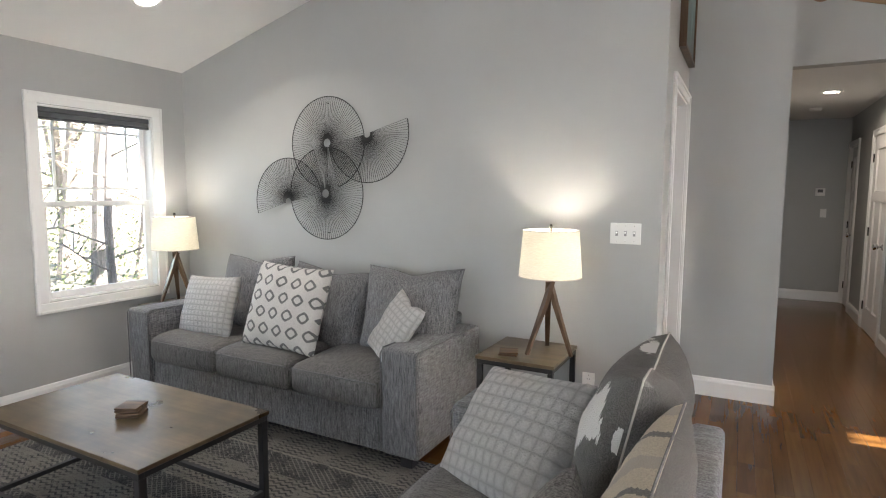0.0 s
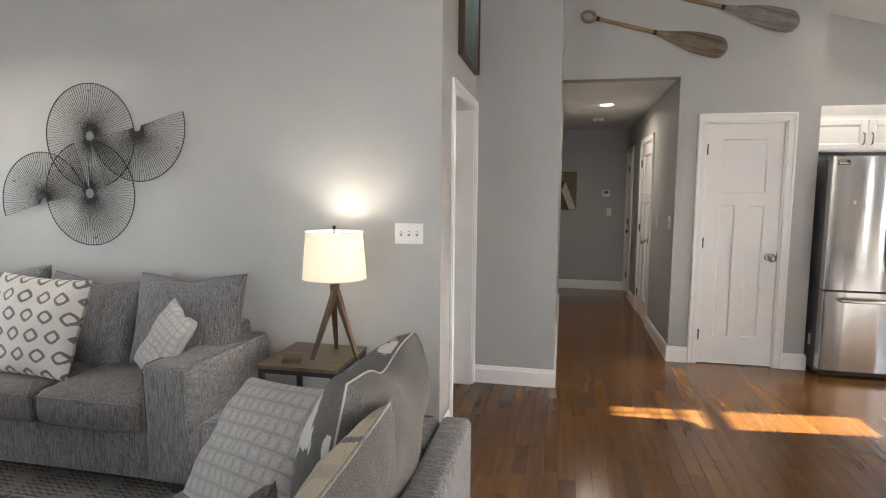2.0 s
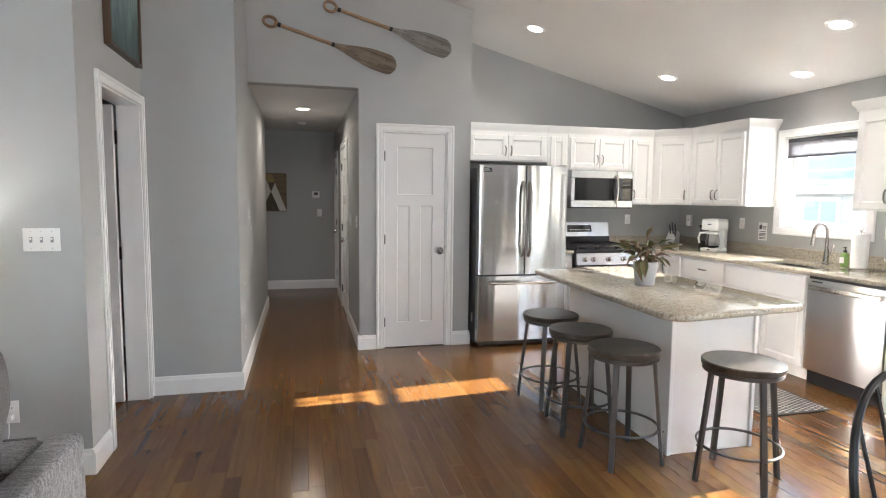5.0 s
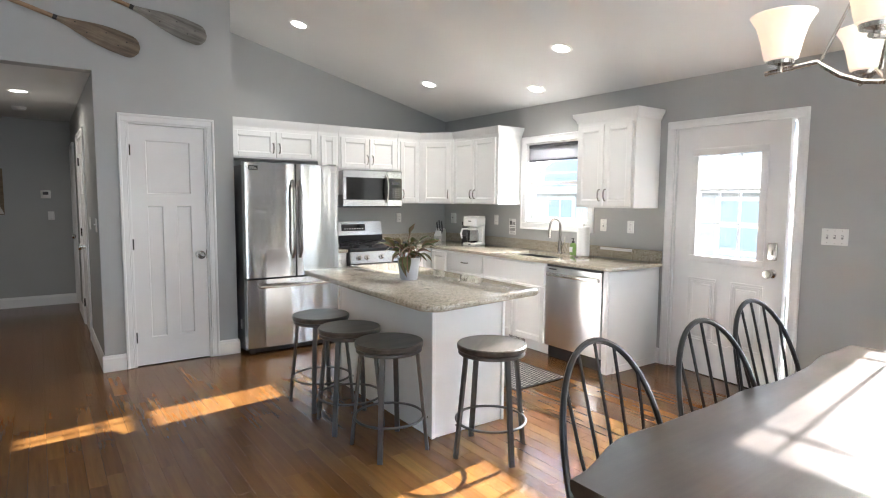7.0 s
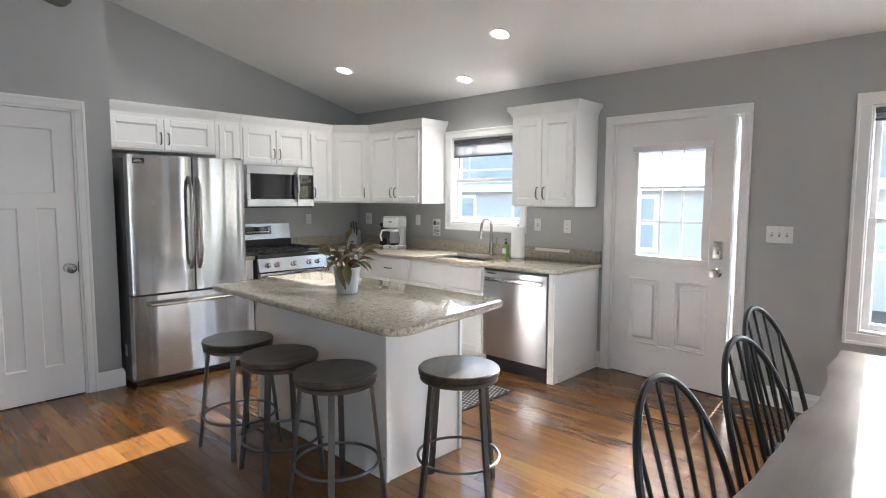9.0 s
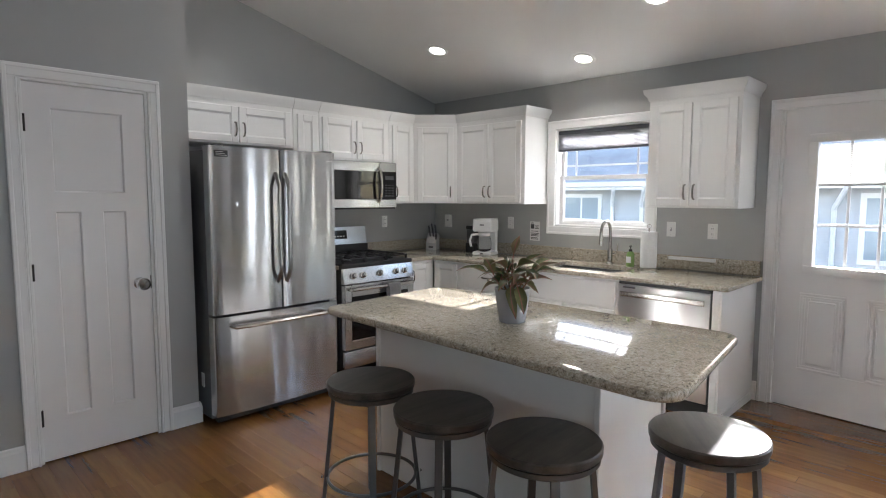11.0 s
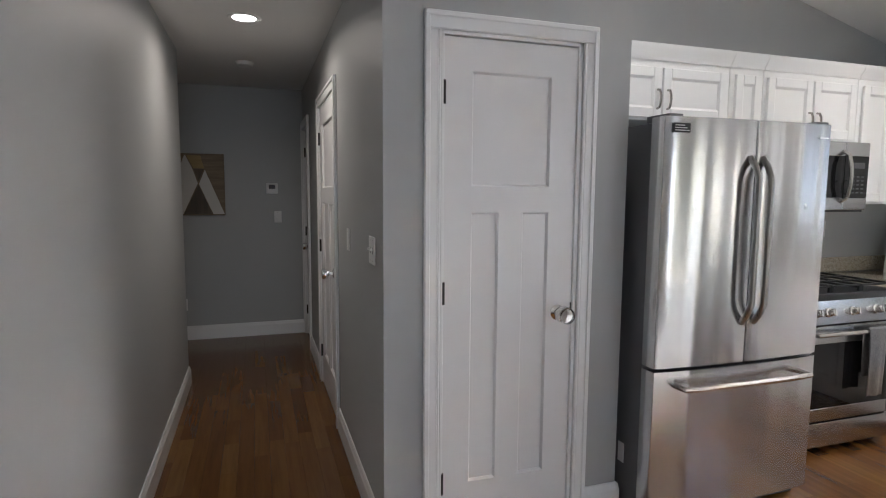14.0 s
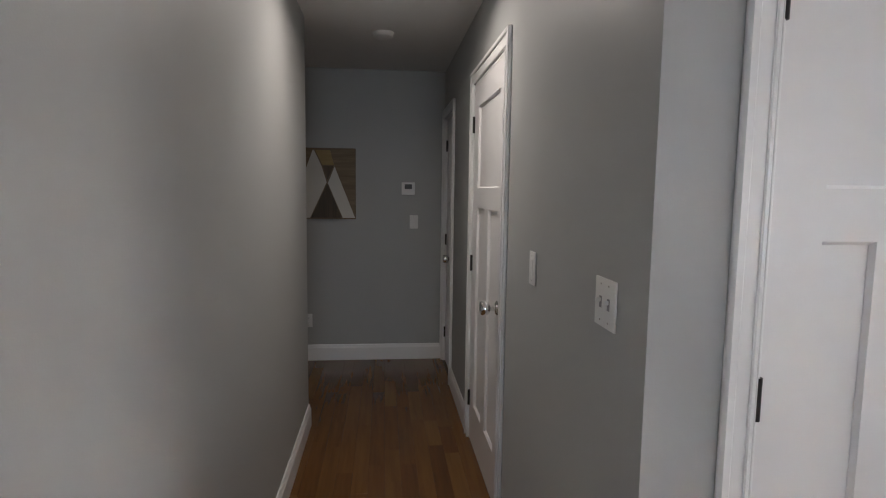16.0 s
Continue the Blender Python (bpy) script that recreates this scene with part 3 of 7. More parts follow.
def sash_window(name, wx, side, y0, y1, z0, z1, shade_to, label, cols=3):
    """Double-hung window in a wall face at wx; side: +1 if the room lies towards +x. Prairie grille above."""
    d = tagged(new(name), label, "window", "", "structure")

    def put(bm, a, b, u0, u1, c, e, bev=0.003):
        xa, xb = sorted((wx - side * u0, wx - side * u1))
        bm_box(bm, xa, xb, a, b, c, e, bev, 1)
    bm = bmesh.new()
    cw = 0.075
    put(bm, y0 - cw, y0 + 0.004, -0.016, 0.0, z0 - 0.004, z1 + 0.004)
    put(bm, y1 - 0.004, y1 + cw, -0.016, 0.0, z0 - 0.004, z1 + 0.004)
    put(bm, y0 - cw, y1 + cw, -0.016, 0.0, z1 + 0.004, z1 + cw)
    put(bm, y0 - cw, y1 + cw, -0.016, 0.0, z0 - cw, z0 - 0.004)
    put(bm, y0 - cw, y0 - cw + 0.02, -0.024, -0.016, z0 - cw, z1 + cw)
    put(bm, y1 + cw - 0.02, y1 + cw, -0.024, -0.016, z0 - cw, z1 + cw)
    put(bm, y0 - cw + 0.02, y1 + cw - 0.02, -0.024, -0.016, z1 + cw - 0.02, z1 + cw)
    put(bm, y0 - cw + 0.02, y1 + cw - 0.02, -0.024, -0.016, z0 - cw, z0 - cw + 0.02)
    part("window_casing", bm, TRIM, d)
    bm = bmesh.new()
    j = 0.012
    put(bm, y0, y0 + j, 0.0, T, z0, z1, 0)
    put(bm, y1 - j, y1, 0.0, T, z0, z1, 0)
    put(bm, y0 + j, y1 - j, 0.0, T, z1 - j, z1, 0)
    put(bm, y0 + j, y1 - j, 0.0, T, z0, z0 + j, 0)
    part("window_frame", bm, TRIM, d)
    a, b, mid = y0 + j, y1 - j, z0 + (z1 - z0) * 0.5
    for nm, u, zz0, zz1, st in (("lower_sash", 0.055, z0 + j, mid + 0.018, 0.042), ("upper_sash", 0.088, mid - 0.018, z1 - j, 0.036)):
        s = bmesh.new()
        put(s, a, a + st, u, u + 0.03, zz0, zz1)
        put(s, b - st, b, u, u + 0.03, zz0, zz1)
        put(s, a + st, b - st, u, u + 0.03, zz0, zz0 + st)
        put(s, a + st, b - st, u, u + 0.03, zz1 - 0.036, zz1)
        so = part(nm, s, TRIM, d)
        pa = bmesh.new()
        put(pa, a + st, b - st, u + 0.013, u + 0.017, zz0 + st, zz1 - 0.036, 0)
        p = part("pane", pa, GLASS, so, "clear glass pane")
        p.visible_shadow = False
        if nm == "upper_sash":
            g = bmesh.new()
            for yy in (a + st + 0.10, b - st - 0.10):
                put(g, yy - 0.008, yy + 0.008, u + 0.019, u + 0.027, zz0 + st, zz1 - 0.036, 0)
            for zc in (zz0 + st + 0.09, zz1 - 0.036 - 0.09):
                put(g, a + st, b - st, u + 0.0275, u + 0.0335, zc - 0.008, zc + 0.008, 0)
            part("grille", g, TRIM, so)
        else:
            l = bmesh.new()
            put(l, (a + b) / 2 - 0.03, (a + b) / 2 + 0.03, u - 0.008, u, zz1 - 0.03, zz1 - 0.008, 0.003)
            part("sash_lock", l, TRIM, so)
    # raised cellular shade
    sh = thing("window_shade", "dark grey pleated cellular shade, " + ("half lowered" if z1 - shade_to > 0.15 else "raised to the top of the window"), "blind")
    s = bmesh.new()
    n = max(2, int((z1 - 0.045 - shade_to) / 0.011))
    put(s, a + 0.004, b - 0.004, 0.012, 0.046, z1 - j - 0.035, z1 - j - 0.002)
    part("headrail", s, BLINDGREY, sh)
    s = bmesh.new()
    top, bot = z1 - j - 0.035, shade_to + 0.016
    ys = [top + (bot - top) * k / (2 * n) for k in range(2 * n + 1)]
    prof = [((0.016 if k % 2 else 0.024), z) for k, z in enumerate(ys)] + [((0.042 if k % 2 else 0.034), ys[k]) for k in range(2 * n, -1, -1)]
    bm_prism(s, [(wx - side * u, z) for u, z in prof], 1, a + 0.006, b - 0.006)
    part("pleats", s, SHADECLOTH, sh, "translucent grey pleats")
    s = bmesh.new()
    put(s, a + 0.004, b - 0.004, 0.014, 0.044, shade_to, shade_to + 0.016)
    part("bottom_rail", s, BLINDGREY, sh)
    return d


SHADECLOTH, _nt, _bs, _nd, _lk = mat_new("shade_cloth")
_v = coords(_nd, _lk)
_n = noise_tex(_nd, _lk, _v, 400, 2)
_lk.new(ramp(_nd, _lk, _n.outputs[0], [(0.3, (0.26, 0.265, 0.28)), (0.7, (0.36, 0.365, 0.38))]), _bs.inputs["Base Color"])
_bs.inputs["Roughness"].default_value = 0.95
_bs.inputs["Transmission Weight"].default_value = 0.45

sash_window("window_west", X_LEFT, 1, *W_WIN, 1.905, "white double-hung window with prairie grille")
sash_window("window_sink", X_RIGHT, -1, *S_WIN, 1.855, "white double-hung window over the sink")
sash_window("window_dining", X_RIGHT, -1, *D_WIN, 1.925, "white double-hung window beside the dining table")
sash_window("window_dining_2", X_RIGHT, -1, *D_WIN2, 1.925, "white double-hung window beside the dining table")


# ---- cabinets ----
def pull(bm, h=0.10):
    """Arched bar pull standing upright, front towards -y."""
    pts = [(0, 0, -h / 2), (0, -0.018, -h / 2 + 0.004), (0, -0.027, -h / 4), (0, -0.029, 0), (0, -0.027, h / 4), (0, -0.018, h / 2 - 0.004), (0, 0, h / 2)]
    bm_tube(bm, pts, 0.0064, 8)


def shaker(parent, x, z, w, h, pull_side=0, pull_low=True, drawer=False, name="cabinet_door"):
    """A cabinet front with raised frame; local front towards -y, at y = 0."""
    bm = bmesh.new()
    st = 0.055 if not drawer else 0.0
    if drawer:
        bm_box(bm, 0.002, w - 0.002, -0.019, 0, 0.002, h - 0.002, 0.004, 2)
    else:
        bm_box(bm, 0.002, st, -0.019, 0, 0.002, h - 0.002, 0.003, 1)
        bm_box(bm, w - st, w - 0.002, -0.019, 0, 0.002, h - 0.002, 0.003, 1)
        bm_box(bm, st, w - st, -0.019, 0, 0.002, st, 0.003, 1)
        bm_box(bm, st, w - st, -0.019, 0, h - st, h - 0.002, 0.003, 1)
    dr = part(name, bm, CAB, parent)
    dr.location = (x, 0, z)
    if not drawer:
        # recessed panel with a sloping edge to the frame
        e = 0.010
        bm = bmesh.new()
        o = [bm.verts.new((a, -0.0165, b)) for a, b in ((st, st), (w - st, st), (w - st, h - st), (st, h - st))]
        i = [bm.verts.new((a, -0.009, b)) for a, b in ((st + e, st + e), (w - st - e, st + e), (w - st - e, h - st - e), (st + e, h - st - e))]
        r = [bm.verts.new((a, -0.001, b)) for a, b in ((st, st), (w - st, st), (w - st, h - st), (st, h - st))]
        bm.faces.new(i)
        bm.faces.new(r[::-1])
        for q in range(4):
            bm.faces.new((o[q], o[(q + 1) % 4], i[(q + 1) % 4], i[q]))
            bm.faces.new((r[q], r[(q + 1) % 4], o[(q + 1) % 4], o[q]))
        part("door_panel", bm, CAB, dr)
    if pull_side or drawer:
        bm = bmesh.new()
        pull(bm)
        p = part("handle", bm, PULLM, dr, "curved brushed nickel pull")
        if drawer:
            p.matrix_local = pose(w / 2, -0.019, h / 2, 0, 90, 0)
        else:
            p.matrix_local = pose(w - 0.03 if pull_side > 0 else 0.03, -0.019, 0.10 if pull_low else h - 0.11)
    return dr


def crown_poly(top=0.065):
    return [(0.0, 0.0), (-0.008, 0.0), (-0.012, 0.02), (-0.034, 0.05), (-0.038, top), (0.0, top)]


def upper_cabinet(label, m, w, h, d, doors, crown=True, ends=(False, False), z_over=0.045):
    """Wall cabinet with local front at y = 0 facing -y and back at y = d; doors: list of (x, w, pull side)."""
    c = tagged(new("wall_cabinet"), label, "cabinet", "wall cabinets")
    c.matrix_world = m
    part("body", box(0, w, 0.001, d, 0, h, 0.002, 1), CAB, c)
    for x, dw, s in doors:
        shaker(c, x, 0.012, dw, h - 0.06, s)
    if crown:
        bm = bmesh.new()
        e0, e1 = (-0.038 if ends[0] else 0), (0.038 if ends[1] else 0)
        pr = [(y, z + h - 0.012) for y, z in crown_poly(0.08)]
        lo = [bm.verts.new((0 + (y if ends[0] else 0), y, z)) for y, z in pr]
        hi = [bm.verts.new((w - (y if ends[1] else 0), y, z)) for y, z in pr]
        n = len(pr)
        for k in range(n):
            bm.faces.new((lo[k], hi[k], hi[(k + 1) % n], lo[(k + 1) % n]))
        if not ends[0]:
            bm.faces.new(lo)
        if not ends[1]:
            bm.faces.new(hi)
        for flag, ring, sx, x0 in ((ends[0], lo, 1, 0), (ends[1], hi, -1, w)):
            if flag:
                back = [bm.verts.new((x0 + sx * y, d, z)) for y, z in pr]
                for k in range(n):
                    bm.faces.new((ring[k], ring[(k + 1) % n], back[(k + 1) % n], back[k]))
                bm.faces.new(back)
        part("crown_moulding", bm, CAB, c)
    return c


UF, RF, UB, UT = 5.80, 5.02, 1.385, 2.165
D1 = Y_BACK - UF - 0.003
upper_cabinet("white two-door cabinet above the refrigerator", pose(PANTRY_X + 0.003, UF, 1.835), 1.024, UT - 1.835, D1, [(0.124, 0.435, 1), (0.564, 0.435, -1)])
upper_cabinet("narrow white filler cabinet beside the microwave", pose(3.417, UF, UB + 0.1), 0.243, UT - UB - 0.1, D1, [(0.03, 0.19, 0)])
upper_cabinet("white two-door cabinet above the microwave", pose(3.662, UF, 1.765), 0.755, UT - 1.765, D1, [(0.02, 0.352, 1), (0.377, 0.352, -1)])
upper_cabinet("white single-door wall cabinet beside the microwave", pose(4.419, UF, UB), 0.31, UT - UB, D1, [(0.03, 0.26, -1)])
upper_cabinet("white two-door wall cabinet beside the sink window", pose(RF, 5.50, UB, 0, 0, -90), 0.815, UT - UB, X_RIGHT - RF - 0.003, [(0.03, 0.374, 1), (0.408, 0.374, -1)], True, (False, True))
upper_cabinet("white two-door wall cabinet between window and door", pose(RF, 3.57, UB - 0.012, 0, 0, -90), 0.63, UT - UB, X_RIGHT - RF - 0.003, [(0.02, 0.292, 1), (0.316, 0.292, -1)], True, (True, True))


def corner_cabinet():
    c = tagged(new("corner_cabinet"), "white corner wall cabinet with diagonal door", "cabinet", "wall cabinets")
    x0, y0, x1, y1 = 4.731, UF, RF, 5.502
    ln = math.hypot(x1 - x0, y1 - y0)
    ang = math.degrees(math.atan2(y1 - y0, x1 - x0))
    c.matrix_world = pose(x0, y0, UB, 0, 0, ang)
    inv = c.matrix_world.inverted()
    pts = [(x0, y0), (x1, y1), (X_RIGHT - 0.004, y1), (X_RIGHT - 0.004, Y_BACK - 0.004), (x0, Y_BACK - 0.004)]
    loc = [(inv @ Vector((a, b, UB))).to_2d() for a, b in pts]
    part("body", prism([tuple(p) for p in loc], 2, 0, UT - UB), CAB, c)
    shaker(c, 0.03, 0.012, ln - 0.06, UT - UB - 0.06, 1)
    bm = bmesh.new()
    pr = [(y, z + UT - UB - 0.012) for y, z in crown_poly(0.08)]
    bm_prism(bm, pr, 0, 0.0, ln)
    part("crown_moulding", bm, CAB, c)


corner_cabinet()

CT = 0.895
CTH = 0.032
BASE_X, BASE_Y = 4.70, 5.50


def base_cabinet(label, m, w, d, fronts, h=CT - CTH - 0.002):
    """Floor cabinet, local front at y = 0 facing -y; fronts: (x, z, w, h, kind, pull side)."""
    c = tagged(new("base_cabinet"), label, "cabinet", "base cabinets")
    c.matrix_world = m
    bm = bmesh.new()
    bm_box(bm, 0, w, 0.001, d, 0.10, h, 0.001, 1)
    part("body", bm, CAB, c)
    part("toe_kick", box(0, w, 0.06, d, 0.0, 0.10), CAB, c)
    for x, z, fw, fh, k, s in fronts:
        shaker(c, x, z, fw, fh, s, False, k == "drawer", "drawer" if k == "drawer" else "cabinet_door")
    return c


DB = X_RIGHT - BASE_X - 0.003
base_cabinet("narrow white base cabinet between refrigerator and range", pose(3.36, BASE_Y, 0), 0.242, Y_BACK - BASE_Y - 0.003, [(0.012, 0.11, 0.218, 0.56, "door", 1), (0.012, 0.68, 0.218, 0.16, "panel", 0)])
base_cabinet("white base cabinet beside the range", pose(4.376, BASE_Y, 0), 0.32, Y_BACK - BASE_Y - 0.003, [(0.012, 0.11, 0.26, 0.73, "door", -1)])
base_cabinet("white corner base cabinet", pose(BASE_X, 5.49, 0, 0, 0, -90), 0.36, DB, [(0.03, 0.11, 0.28, 0.73, "door", 0)])
base_cabinet("white base cabinet with a drawer", pose(BASE_X, 5.128, 0, 0, 0, -90), 0.62, DB, [(0.02, 0.66, 0.58, 0.185, "drawer", 0), (0.02, 0.11, 0.285, 0.53, "door", 1), (0.315, 0.11, 0.285, 0.53, "door", -1)])
sb = base_cabinet("white sink base cabinet with two doors", pose(BASE_X, 4.506, 0, 0, 0, -90), 0.90, DB, [(0.02, 0.11, 0.425, 0.53, "door", 1), (0.455, 0.11, 0.425, 0.53, "door", -1)], 0.70)
fp = part("false_front", box(0.02, 0.88, -0.019, 0.0, 0.655, 0.845, 0.003, 1), CAB, sb)
part("front_rail", box(0.0, 0.90, 0.001, 0.04, 0.70, CT - CTH - 0.002), CAB, sb)
ep = thing("counter_end_cabinet", "white panelled end of the kitchen counter", "cabinet")
part("side_panel", box(BASE_X - 0.02, X_RIGHT - 0.003, 2.90, 2.915, 0.0, CT - CTH - 0.002, 0.002, 1), CAB, ep)
part("front_stile", box(BASE_X - 0.02, BASE_X, 2.916, 2.958, 0.0, CT - CTH - 0.002, 0.002, 1), CAB, ep)
part("base_trim", box(BASE_X + 0.05, X_RIGHT - 0.02, 2.892, 2.8995, 0.0, 0.06, 0.002, 1), CAB, ep)

# worktops: back run, sink run with its cut-out, backsplash
def slab_edge(bm, poly, z0, z1, r=0.008):
    t = bmesh.new()
    bm_prism(t, poly, 2, z0, z1)
    bmesh.ops.recalc_face_normals(t, faces=t.faces[:])
    ed = [e for e in t.edges if abs(e.verts[0].co.z - e.verts[1].co.z) < 1e-6]
    bmesh.ops.bevel(t, geom=ed, offset=r, segments=3, profile=0.5, affect="EDGES")
    merge(bm, t)


FX, FY, S0, S1, SX0, SX1 = 4.66, 5.465, 3.70, 4.37, 4.80, 5.20
wt = thing("worktop", "speckled beige granite worktop with backsplash", "worktop")
bm = bmesh.new()
slab_edge(bm, [(FX, 2.86), (X_RIGHT - 0.004, 2.86), (X_RIGHT - 0.004, S0), (FX, S0)], CT - CTH, CT)
bm_box(bm, FX, SX0, S0, S1, CT - CTH, CT)
bm_box(bm, SX1, X_RIGHT - 0.004, S0, S1, CT - CTH, CT)
slab_edge(bm, [(FX, S1), (X_RIGHT - 0.004, S1), (X_RIGHT - 0.004, Y_BACK - 0.004), (4.376, Y_BACK - 0.004), (4.376, FY), (FX, FY)], CT - CTH, CT)
part("slab", bm, GRANITE, wt)
part("slab", box(3.352, 3.604, FY, Y_BACK - 0.004, CT - CTH, CT, 0.004, 2), GRANITE, wt)
part("backsplash", box(X_RIGHT - 0.026, X_RIGHT - 0.002, 2.88, Y_BACK - 0.03, CT + 0.001, CT + 0.105, 0.003, 1), GRANITE, wt)
part("backsplash", box(4.376, X_RIGHT - 0.03, Y_BACK - 0.026, Y_BACK - 0.002, CT + 0.001, CT + 0.105, 0.003, 1), GRANITE, wt)
part("backsplash", box(3.352, 3.604, Y_BACK - 0.026, Y_BACK - 0.002, CT + 0.001, CT + 0.105, 0.003, 1), GRANITE, wt)


def sink():
    s = thing("sink", "double-bowl stainless steel undermount sink", "sink")
    for a, b in ((S0 + 0.01, S0 + 0.30), (S0 + 0.33, S1 - 0.01)):
        bm = bmesh.new()
        t, zb, zt = 0.002, CT - 0.20, CT - CTH - 0.001
        bm_box(bm, SX0 + 0.004, SX1 - 0.004, a, b, zb, zb + t)
        bm_box(bm, SX0 + 0.002, SX0 + 0.004, a, b, zb, zt)
        bm_box(bm, SX1 - 0.004, SX1 - 0.002, a, b, zb, zt)
        bm_box(bm, SX0 + 0.002, SX1 - 0.002, a - t, a, zb, zt)
        bm_box(bm, SX0 + 0.002, SX1 - 0.002, b, b + t, zb, zt)
        bw = part("bowl", bm, STEEL, s)
        bm = bmesh.new()
        bm_lathe(bm, [(0.0, zb + 0.003), (0.045, zb + 0.003), (0.045, zb + 0.006), (0.03, zb + 0.005), (0.0, zb + 0.005)], 20, ((SX0 + SX1) / 2, (a + b) / 2))
        part("drain", bm, CHROME, bw)
    part("rim", box(SX0 + 0.002, SX1 - 0.002, S0 + 0.302, S0 + 0.328, CT - 0.09, CT - CTH - 0.006), STEEL, s)


sink()


def faucet():
    f = thing("faucet", "brushed nickel pull-down kitchen faucet", "faucet", 5.265, 3.985, CT)
    part("base", lathe([(0.0, 0.0), (0.028, 0.0), (0.028, 0.01), (0.021, 0.018), (0.020, 0.12), (0.016, 0.13), (0.0, 0.13)], 20), PULLM, f)
    pts = [(0, 0, 0.12), (0, 0, 0.27)] + [(-0.075 + 0.075 * math.cos(a), 0, 0.27 + 0.085 * math.sin(a)) for a in [k * math.pi / 12 for k in range(1, 12)]] + [(-0.15, 0, 0.262)]
    part("spout", tube(pts, 0.0125, 12), PULLM, f)
    part("spray_head", tube([(-0.15, 0, 0.268), (-0.151, 0, 0.23), (-0.153, 0, 0.165)], 0.014, 12, 0.0185), NICKEL, f)
    part("lever", tube([(0, -0.018, 0.085), (0.0, -0.045, 0.09), (0.004, -0.058, 0.115), (0.008, -0.062, 0.175)], 0.008, 10, 0.005), NICKEL, f)


faucet()


# ---- appliances ----
DARKNICKEL = brushed("dark_nickel", (0.36, 0.35, 0.335), 0.28)


def fridge():
    w, fy = 0.905, 0.0
    f = thing("refrigerator", "stainless steel french-door refrigerator with bottom freezer", "refrigerator", 2.425, 5.085, 0.0)
    h, split = 1.755, 0.705
    part("body", box(0.004, w - 0.004, 0.105, 0.86, 0.03, h - 0.02, 0.006, 2), DARKGREY, f, "dark grey side panels")
    part("kick_grille", box(0.03, w - 0.03, 0.07, 0.12, 0.012, 0.06), BLACKM, f)

    def front(name, x0, x1, z0, z1):
        bm = bmesh.new()
        n = 14
        prof = []
        for k in range(n + 1):
            u = k / n
            x = x0 + (x1 - x0) * u
            g = (x - w / 2) / (w / 2)
            prof.append((x, 0.018 * g * g))
        r = 0.012
        prof[0] = (x0, prof[0][1] + r)
        prof.insert(1, (x0 + r * 0.35, prof[1][1] * 0 + 0.018 * ((x0 - w / 2) / (w / 2)) ** 2 + r * 0.3))
        prof[-1] = (x1, prof[-1][1] + r)
        prof.insert(len(prof) - 1, (x1 - r * 0.35, 0.018 * ((x1 - w / 2) / (w / 2)) ** 2 + r * 0.3))
        poly = prof + [(x1, 0.098), (x0, 0.098)]
        bm_prism(bm, poly, 2, z0, z1)
        return part(name, bm, STEELV, f)
    mid = w * 0.512
    dl = front("door", 0.0, mid - 0.003, split + 0.008, h)
    dr = front("door", mid + 0.003, w, split + 0.008, h)
    fz = front("freezer_drawer", 0.0, w, 0.065, split - 0.008)
    for x, s, d in ((mid - 0.034, -1, dl), (mid + 0.034, 1, dr)):
        pts = []
        for k in range(17):
            u = k / 16
            z = 0.885 + 0.715 * u
            bow = 4 * u * (1 - u)
            pts.append((x, 0.004 - 0.052 * min(1, bow * 2.2) ** 0.7, z))
        bm = bmesh.new()
        bm_tube(bm, pts, 0.0135, 10)
        part("handle", bm, DARKNICKEL, d, "bowed metal door handle")
    pts = [(0.105, 0.012, 0.635), (0.11, -0.05, 0.635)] + [(0.11 + (w - 0.22) * k / 10, -0.055 - 0.008 * math.sin(math.pi * k / 10), 0.635) for k in range(1, 10)] + [(w - 0.11, -0.05, 0.635), (w - 0.105, 0.012, 0.635)]
    part("handle", tube(pts, 0.0125, 10), NICKEL, fz, "horizontal metal drawer handle")
    lb = part("label_plate", box(0.035, 0.115, 0.006, 0.0125, 1.69, 1.728), BLACKM, dl, "small black label")
    for k in range(3):
        part("label_line", box(0.04, 0.11 - 0.012 * k, 0.0048, 0.0065, 1.697 + 0.010 * k, 1.700 + 0.010 * k), PLATE, lb)
    part("badge", box(w - 0.085, w - 0.03, 0.0065, 0.0135, 1.69, 1.697), CHROME, dr)
    for x in (0.02, w - 0.09):
        part("hinge_cover", box(x, x + 0.07, 0.02, 0.16, h - 0.018, h + 0.012, 0.006, 2), DARKGREY, f)
    part("side_label", box(0.0, 0.0035, 0.20, 0.24, 0.22, 0.31), PLATE, f, "white sticker on the side")
    for x in (0.05, w - 0.09):
        part("foot", box(x, x + 0.04, 0.10, 0.16, 0.0, 0.03), BLACKM, f)
    # dent, its glint put in as a small disc of brighter chrome
    for x, z, o in ((0.17, 1.40, dl), (w - 0.145, 1.39, dr)):
        bm = bmesh.new()
        bm_lathe(bm, [(0.0, 0.0), (0.011, 0.0006), (0.016, 0.0), (0.0, -0.001)], 14)
        p = part("dent", bm, CHROME, o)
        p.matrix_local = pose(x, 0.018 * ((x - w / 2) / (w / 2)) ** 2 + 0.0003, z, 90, 0, 0)


fridge()


